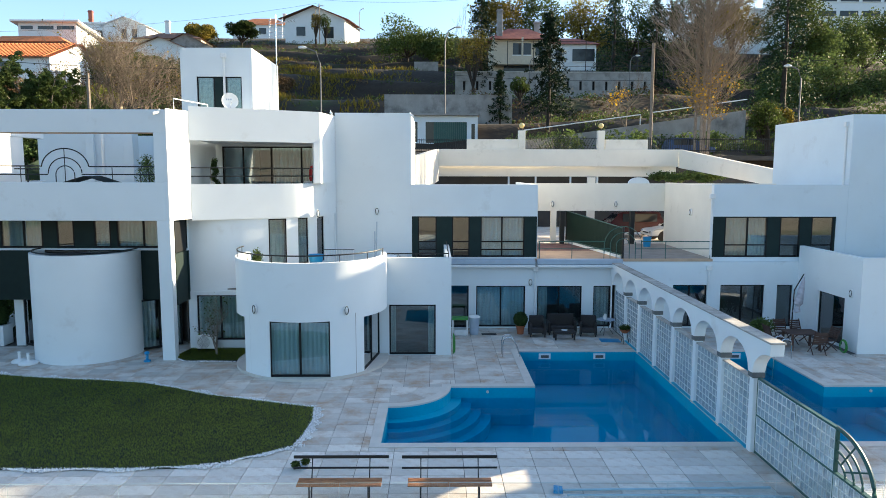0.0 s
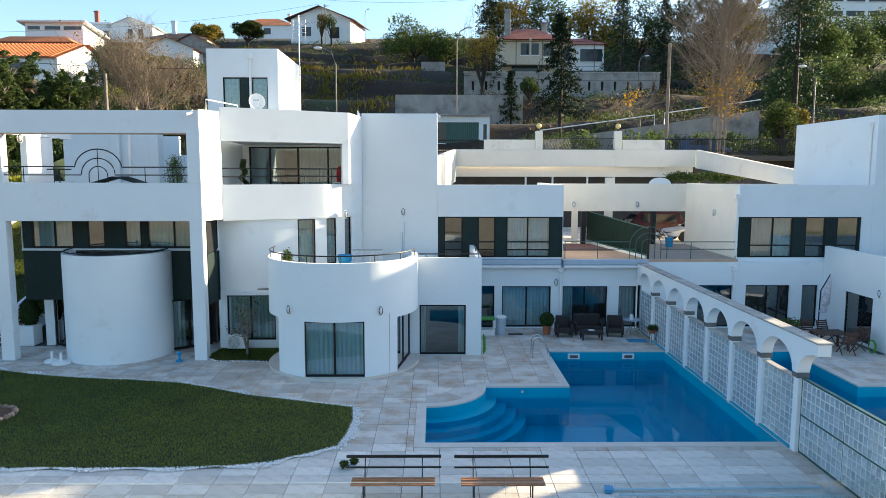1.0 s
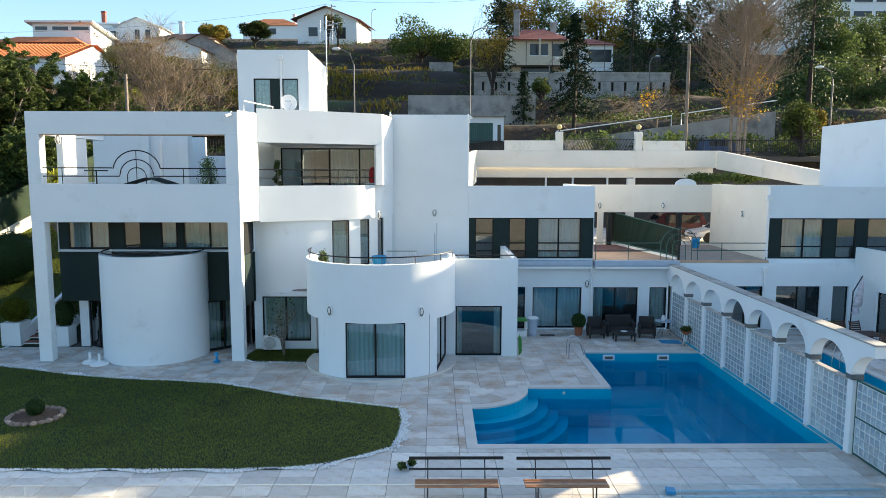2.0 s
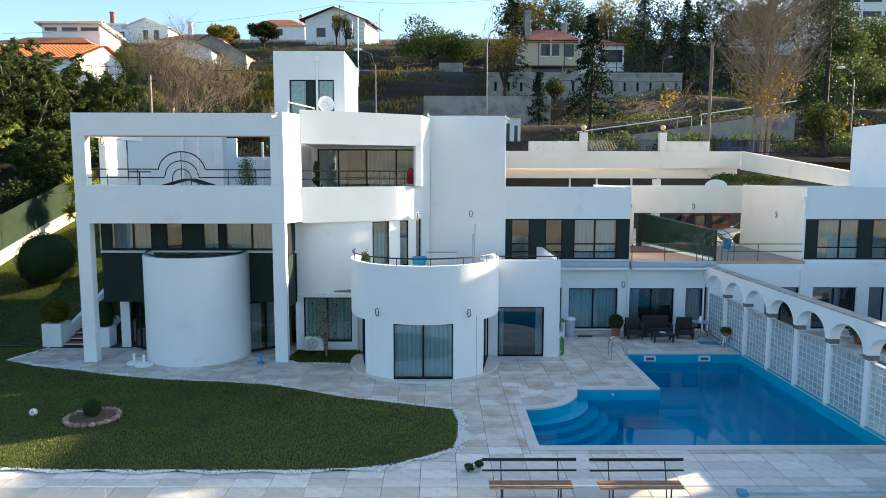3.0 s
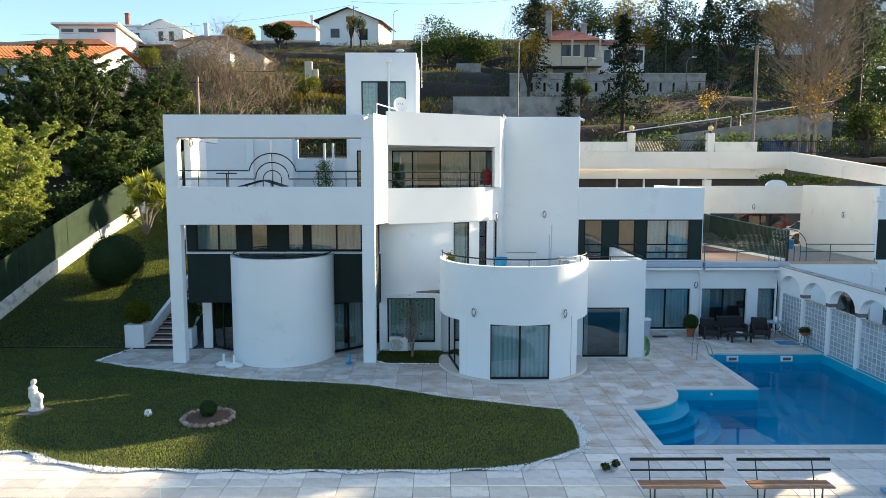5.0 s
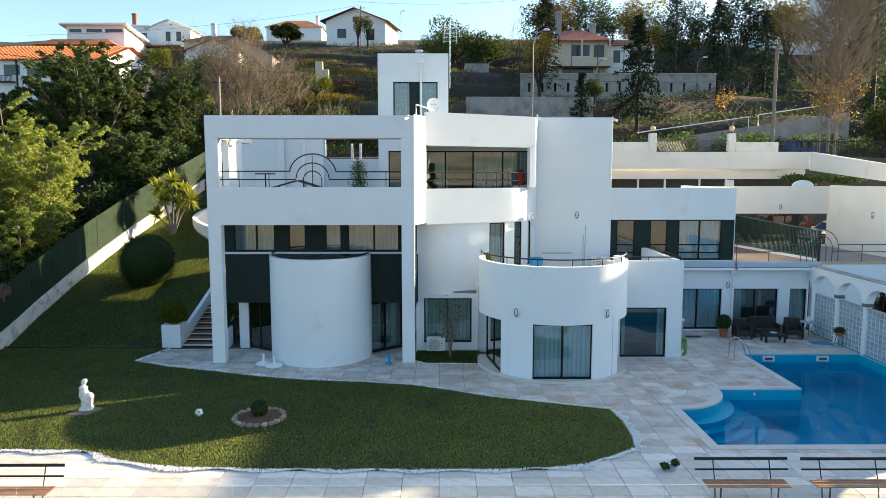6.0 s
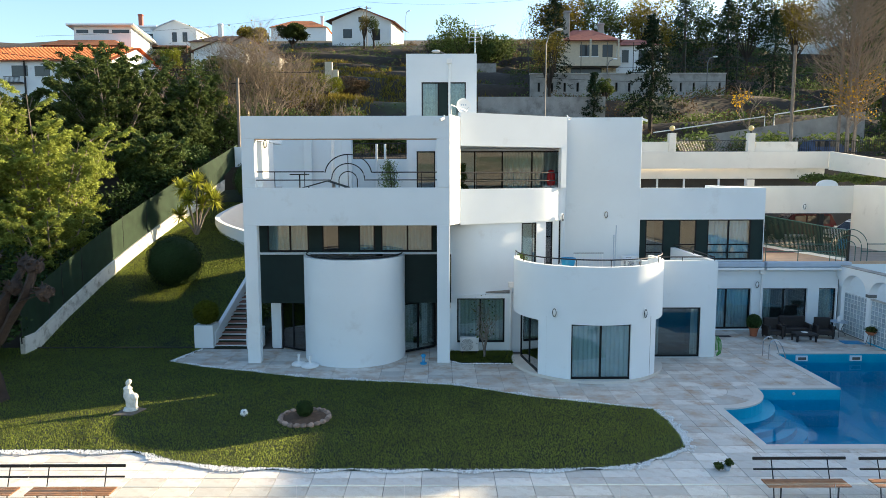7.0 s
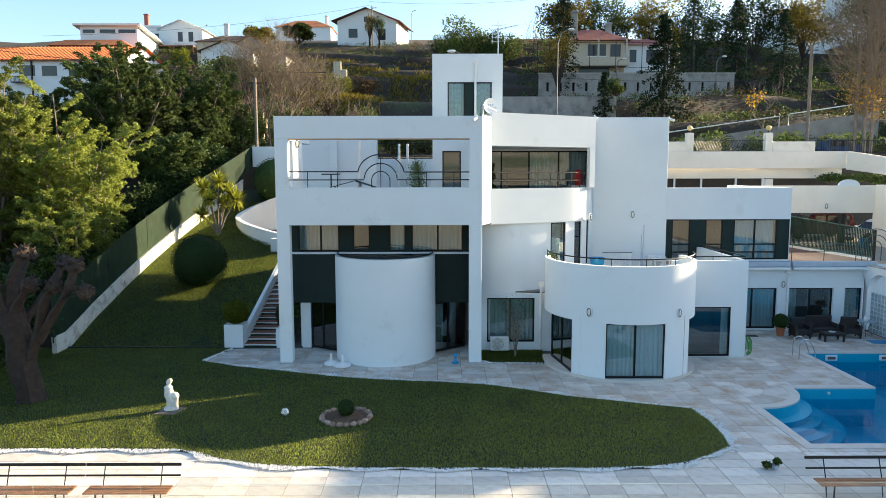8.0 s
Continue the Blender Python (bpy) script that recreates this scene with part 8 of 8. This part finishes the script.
def street_lamp(x, y, z, h, arm, label="grey street lamp with a curved arm"):
    s = thing("street_lamp", label, "street lamp", (x, y, z), "street lamps")
    pipe(s, "post", [(x, y, z), (x, y, z + h * 0.85), (x + arm * 0.3, y, z + h * 0.96), (x + arm, y, z + h)], 0.07, POST_GREY, seg=6)
    bm = bmesh.new()
    bmesh.ops.create_uvsphere(bm, u_segments=10, v_segments=6, radius=1)
    bmesh.ops.scale(bm, vec=(0.4, 0.18, 0.14), verts=bm.verts)
    bmesh.ops.translate(bm, verts=bm.verts, vec=(x + arm * 1.25, y, z + h))
    part("lantern", bm, WHITE_PAINT, s, smooth=True)


for x, y, h, arm in ((-9.6, 60, 9.0, -1.2), (1.4, 80, 11, 1.2), (33, 62, 7.6, -1.0), (14.5, 105, 7, 0.9), (30, 106, 6, 0.9), (-31, 185, 10, 1.5), (-20, 190, 9, 0.8)):
    street_lamp(x, y, height(x, y), h, arm)
for x, y, h in ((17.6, 55.5, 9.0), (20.7, 54.2, 9.5), (21.5, 54.4, 13.0), (-30.3, 187, 10.5), (-26.5, 54, 6.4)):
    u = thing("utility_pole", "weathered grey utility pole", "pole", (x, y, height(x, y)), "utility poles")
    pipe(u, "pole", [(x, y, height(x, y) - 0.3), (x, y, height(x, y) + h)], 0.13, BARK_PALE, seg=7)
    pipe(u, "crossarm", [(x - 0.5, y, height(x, y) + h - 0.4), (x + 0.5, y, height(x, y) + h - 0.4)], 0.04, IRON, seg=4)
wires = thing("overhead_wires", "thin overhead wires across the slope", "wires", (0, 70, 20))
for a, b, sag in (((-100, 155, 38), (-31, 187, 52), 1.5), ((-31, 187, 53), (20, 190, 55), 1.2), ((-60, 62, 20), (-22, 60.5, 16.5), 0.8), ((20.8, 84, 22), (45, 76, 20), 0.6), ((3, 100, 21.5), (35, 104, 21.5), 0.4)):
    a, b = Vector(a), Vector(b)
    pipe(wires, "wire", [tuple(a.lerp(b, k / 10) - Vector((0, 0, sag * 4 * (k / 10) * (1 - k / 10)))) for k in range(11)], 0.03, IRON, seg=3)
cars_far = car("parked_car", "small blue car parked on the street behind the railing", mat("blue_car_paint", (0.03, 0.06, 0.14), 0.3, bump=0.0), 20.8, 55.8, 8.95, 0, 3.9, 1.7, 1.45, 1.0)

# ---- glass block screens ----
BLOCK = mat("glass_block", (0.5, 0.59, 0.64), 0.25, var=0.25, scale=9, fine=30, bump=0.25, dist=0.01, spread=0.15)
BLOCK.node_tree.nodes["Principled BSDF"].inputs["Transmission Weight"].default_value = 0.45
MORTAR = mat("white_mortar", (0.6, 0.62, 0.62), 0.9)


def block_screen(y0, y1, z0, z1, cols, rows, label, x=8.96):
    s = thing("glass_block_screen", label, "glass block wall", (x, y0, z0), "glass block screens")
    dy, dz = (y1 - y0) / cols, (z1 - z0) / rows
    bm = bmesh.new()
    for i in range(cols + 1):
        box(bm, x - 0.045, x + 0.045, y0 + dy * i - 0.012, y0 + dy * i + 0.012, z0, z1)
    for j in range(rows + 1):
        box(bm, x - 0.043, x + 0.043, y0, y1, z0 + dz * j - 0.012, z0 + dz * j + 0.012)
    tagged(part("mortar_grid", bm, MORTAR, s, "white mortar grid"), kind="stuff")
    bm = bmesh.new()
    box(bm, -0.04, 0.04, -dy / 2 + 0.013, dy / 2 - 0.013, -dz / 2 + 0.013, dz / 2 - 0.013, 0.012)
    me = bpy.data.meshes.new("glass_block")
    bm.to_mesh(me)
    bm.free()
    me.materials.append(BLOCK)
    for i in range(cols):
        for j in range(rows):
            b = new("glass_block", me)
            b.parent = s
            b.matrix_parent_inverse = Matrix.Translation(s.location).inverted()
            b.location = (x, y0 + dy * (i + 0.5), z0 + dz * (j + 0.5))
    return s


for a, b in zip(PILLARS, PILLARS[1:]):
    block_screen(a + 0.13, b - 0.13, 0.05, 1.98, 7, 9, "glass block screen between white pillars beside the pool")
    bm = bmesh.new()
    box(bm, XA0 + 0.04, XA1 - 0.04, a + 0.125, b - 0.125, -0.16, 0.035)
    part("sill", bm, POOL_BLUE, arcade)
    bm = bmesh.new()
    box(bm, XA0 + 0.08, XA1 - 0.08, a + 0.125, b - 0.125, 1.995, 2.04)
    part("rail", bm, COPING, arcade)
block_screen(PILLARS[-1] + 0.16, 32.4, 0.05, 1.98, 7, 9, "glass block screen between the pillar and the house")
SCR = thing("screen_frame", "green iron frame with a quarter round fan at its end", "frame", (8.96, 15.5, 0))
for a, b in ((15.93, 17.82), (14.28, 15.87)):
    block_screen(a, b, 0.1, 1.06, 9, 4, "framed glass block panel of the terrace screen")
    block_screen(a, b, 1.12, 2.06, 9, 4, "framed glass block panel of the terrace screen")
block_screen(12.95, 14.22, 0.1, 1.06, 7, 4, "framed glass block panel under the fan")
for y, z in ((17.86, 2.12), (15.9, 2.12), (14.25, 2.1), (12.9, 1.1)):
    bm = bmesh.new()
    box(bm, 8.92, 9.0, y - 0.025, y + 0.025, 0.0, z)
    part("upright", bm, GREEN_PAINT, SCR)
for z, a in ((0.05, 12.9), (1.09, 12.9), (2.1, 14.25)):
    bm = bmesh.new()
    box(bm, 8.91, 9.01, a, 17.86, z - 0.025, z + 0.025)
    part("rail", bm, GREEN_PAINT, SCR)
for r in (1.0, 0.72, 0.5, 0.28):
    pipe(SCR, "arc", [(8.96, 14.25 - 1.35 * r * math.sin(radians(a)), 1.1 + r * math.cos(radians(a))) for a in steps(0, 90, 12)], 0.045 if r == 1.0 else 0.025, GREEN_PAINT)
for a in (30, 60):
    pipe(SCR, "spoke", [(8.96, 14.25 - 1.35 * 0.28 * math.sin(radians(a)), 1.1 + 0.28 * math.cos(radians(a))), (8.96, 14.25 - 1.35 * math.sin(radians(a)), 1.1 + math.cos(radians(a)))], 0.02, GREEN_PAINT)
sl = thing("sun_lounger", "white plastic sun lounger beyond the screen", "lounger", (10.2, 15.2, 0))
for k in range(8):
    bm = bmesh.new()
    box(bm, 10.0, 11.7, 14.6 + 0.09 * k, 14.66 + 0.09 * k, 0.3, 0.33, 0.005)
    part("slat", bm, WHITE_PAINT, sl)
for x in (10.1, 11.6):
    for y in (14.65, 15.25):
        bm = bmesh.new()
        box(bm, x - 0.03, x + 0.03, y - 0.03, y + 0.03, 0, 0.3)
        part("leg", bm, WHITE_PAINT, sl)

# ---- lawn blades and gravel edge ----
def blades(points, size, lean=0.5):
    n = len(points)
    c = np.asarray(points)
    a = gen.uniform(0, 6.283, n)
    s = np.stack([np.cos(a), np.sin(a), np.zeros(n)], 1) * size * gen.uniform(0.1, 0.16, (n, 1))
    tip = c + np.stack([gen.normal(0, lean, n), gen.normal(0, lean, n), np.full(n, 1.0)], 1) * size * gen.uniform(0.6, 1.3, (n, 1))
    return np.stack([c - s, c + s, tip], 1).reshape(-1, 3), np.arange(3 * n).reshape(-1, 3)


tagged(mesh_part("grass", *blades(tuft, 0.8, 0.5), LEAF_GOLD), "rough tall grass tufts on the hillside terraces", "grass", kind="stuff")
pts = []
while len(pts) < 300000:
    x, y = gen.uniform(-33, -3.6, 60000), gen.uniform(16.9, 29.6, 60000)
    for p in zip(x.tolist(), y.tolist()):
        if inside(p, LAWN):
            pts.append((p[0], p[1], 0.048))
tagged(mesh_part("grass", *blades(pts[:300000], 0.05, 0.2), BLADE), "short green grass of the lawn", "grass", kind="stuff")
x, y = gen.uniform(-29.0, -21.0, 150000), gen.uniform(29.7, 48, 150000)
pts = np.array([(a, b, garden_z(a, b) + 0.03) for a, b in zip(x.tolist(), y.tolist()) if not inside((a, b), BOWL)])
tagged(mesh_part("grass", *blades(pts, 0.06, 0.15), BLADE), "grass of the garden slope", "grass", kind="stuff")

BED = [(-10.5, 27.6), (-9.9, 27.05), (-7.75, 27.0), (-7.6, 28.9), (-10.3, 28.9)]
pts = [(a, b, 0.068) for a, b in zip(gen.uniform(-10.5, -7.6, 9000).tolist(), gen.uniform(27.0, 28.9, 9000).tolist()) if inside((a, b), BED)]
tagged(mesh_part("grass", *blades(pts, 0.06, 0.4), BLADE), "short grass of the small bed by the wall", "grass", kind="stuff")
stones_v, stones_f = [], []
edge = LAWN[1:29]
BED_EDGE = [(-7.72, 27.0), (-9.9, 27.03), (-10.5, 27.58)]
rnd = random.Random(3)
OCT = [(1, 0, 0), (0, 1, 0), (-1, 0, 0), (0, -1, 0), (0, 0, 1), (0, 0, -1)]
OCTF = [(0, 1, 4), (1, 2, 4), (2, 3, 4), (3, 0, 4), (1, 0, 5), (2, 1, 5), (3, 2, 5), (0, 3, 5)]
for (xa, ya), (xb, yb_) in list(zip(edge, edge[1:])) + list(zip(BED_EDGE[::-1], BED_EDGE[::-1][1:])):
    length = math.hypot(xb - xa, yb_ - ya)
    for k in range(int(length * 300)):
        u = rnd.random()
        w = (rnd.random() ** 1.5) * (0.19 + 0.1 * math.sin(3 * (xa + (xb - xa) * u)) + 0.08 * math.sin(11 * (ya + (yb_ - ya) * u)))
        nx, ny = (yb_ - ya) / length, -(xb - xa) / length
        cx, cy = xa + (xb - xa) * u - nx * (w - 0.03), ya + (yb_ - ya) * u - ny * (w - 0.03)
        r = rnd.uniform(0.014, 0.034)
        b0 = len(stones_v)
        stones_v += [(cx + dx * r * rnd.uniform(0.7, 1.2), cy + dy * r * rnd.uniform(0.7, 1.2), 0.02 + 0.03 * rnd.random() + dz * r * 0.8) for dx, dy, dz in OCT]
        stones_f += [tuple(b0 + q for q in f) for f in OCTF]
me = bpy.data.meshes.new("gravel")
me.from_pydata(stones_v, [], stones_f)
me.materials.append(GRAVEL)
tagged(new("gravel", me), "white pebbles along the lawn edge", "gravel", kind="stuff")

# ---- paving slabs ----
SX, SY, GAP = 0.935, 0.5, 0.007


def cut(rects, hole):
    out = []
    hx0, hx1, hy0, hy1 = hole
    for x0, x1, y0, y1 in rects:
        if hx1 <= x0 or hx0 >= x1 or hy1 <= y0 or hy0 >= y1:
            out.append((x0, x1, y0, y1))
            continue
        if hx0 > x0:
            out.append((x0, hx0, y0, y1))
        if hx1 < x1:
            out.append((hx1, x1, y0, y1))
        xa, xb = max(x0, hx0), min(x1, hx1)
        if hy0 > y0:
            out.append((xa, xb, y0, hy0))
        if hy1 < y1:
            out.append((xa, xb, hy1, y1))
    return [r for r in out if r[1] - r[0] > 0.05 and r[3] - r[2] > 0.05]


HOLES = [(3.46, 9.35, 18.3, 28.92), (0.75, 3.47, 18.3, 24.07), (-1.67, 0.76, 18.3, 21.65), (-10.3, 0.85, 28.6, 33.0), (-7.2, -2.4, 25.6, 33), (8.9, 9.3, 12, 33)]
HOLES[3:3] = [(-1.35, 0.76, 21.64, 23.75)]
HOLES += [(18 - b, 18 - a, c, d) for a, b, c, d in HOLES[:4]] + [(17.8, 40, 28, 33.2)]
full_bm = bmesh.new()
box(full_bm, GAP, SX - GAP, GAP, SY - GAP, -0.03, 0.0, 0.004)
full_me = bpy.data.meshes.new("paving_slab")
full_bm.to_mesh(full_me)
full_bm.free()
full_me.materials.append(SLAB)
rest = bmesh.new()
rnd = random.Random(9)
x_start, y_start = 3.73 - 32 * SX, 18.06 - 12 * SY
count = 0
for j in range(42):
    for i in range(62):
        x0, y0 = x_start + SX * i, y_start + SY * j
        c = (x0 + SX / 2, y0 + SY / 2)
        corners = [(x0 + 0.08, y0 + 0.08), (x0 + SX - 0.08, y0 + 0.08), (x0 + 0.08, y0 + SY - 0.08), (x0 + SX - 0.08, y0 + SY - 0.08)]
        if all(inside(p, LAWN) for p in corners) or y0 > 32.9 or (c[0] < -18.2 and y0 > 29.2) or (-18 < c[0] < -10.5 and y0 > 30.2) or c[0] > 24 or c[0] < -30:
            continue
        pieces = [(x0, x0 + SX, y0, y0 + SY)]
        for hole in HOLES:
            pieces = cut(pieces, hole)
        whole = len(pieces) == 1 and abs(pieces[0][1] - pieces[0][0] - SX) < 1e-6 and abs(pieces[0][3] - pieces[0][2] - SY) < 1e-6
        dz = rnd.uniform(-0.003, 0.001)
        for p in pieces:
            if whole and 14.5 < y0 < 18.3 and x0 < 8.5 and count < 295:
                ob = new("paving_slab", full_me)
                ob.parent = terrace
                ob.location = (x0, y0, dz)
                count += 1
            else:
                box(rest, p[0] + GAP, p[1] - GAP, p[2] + GAP, p[3] - GAP, -0.03 + dz, dz)
for mirror in (0, 1):
    for r0, r1, a0, a1 in ((0.0, 0.93, 0, -90), (0.94, 1.78, 0, -44.6), (0.94, 1.78, -45.4, -90)):
        q = arc(-1.35, 23.75, r1, a0, a1, 8) + (arc(-1.35, 23.75, r0, a1, a0, 8) if r0 else [(-1.35, 23.75)])
        prism(rest, [(18.0 - x, y) for x, y in q][::-1] if mirror else q, -0.03, -0.001)
bm = bmesh.new()
box(bm, 8.905, 9.295, 12.0, 18.3, -0.029, -0.002)
box(bm, 8.805, 9.195, 18.3, 28.9, -0.029, -0.004)
part("edge_strip", bm, POOL_EDGE, terrace, "pale stone strip under the screens")
ob = link("paving", rest, SLAB, terrace)
tagged(ob, "pale stone slabs", kind="stuff")
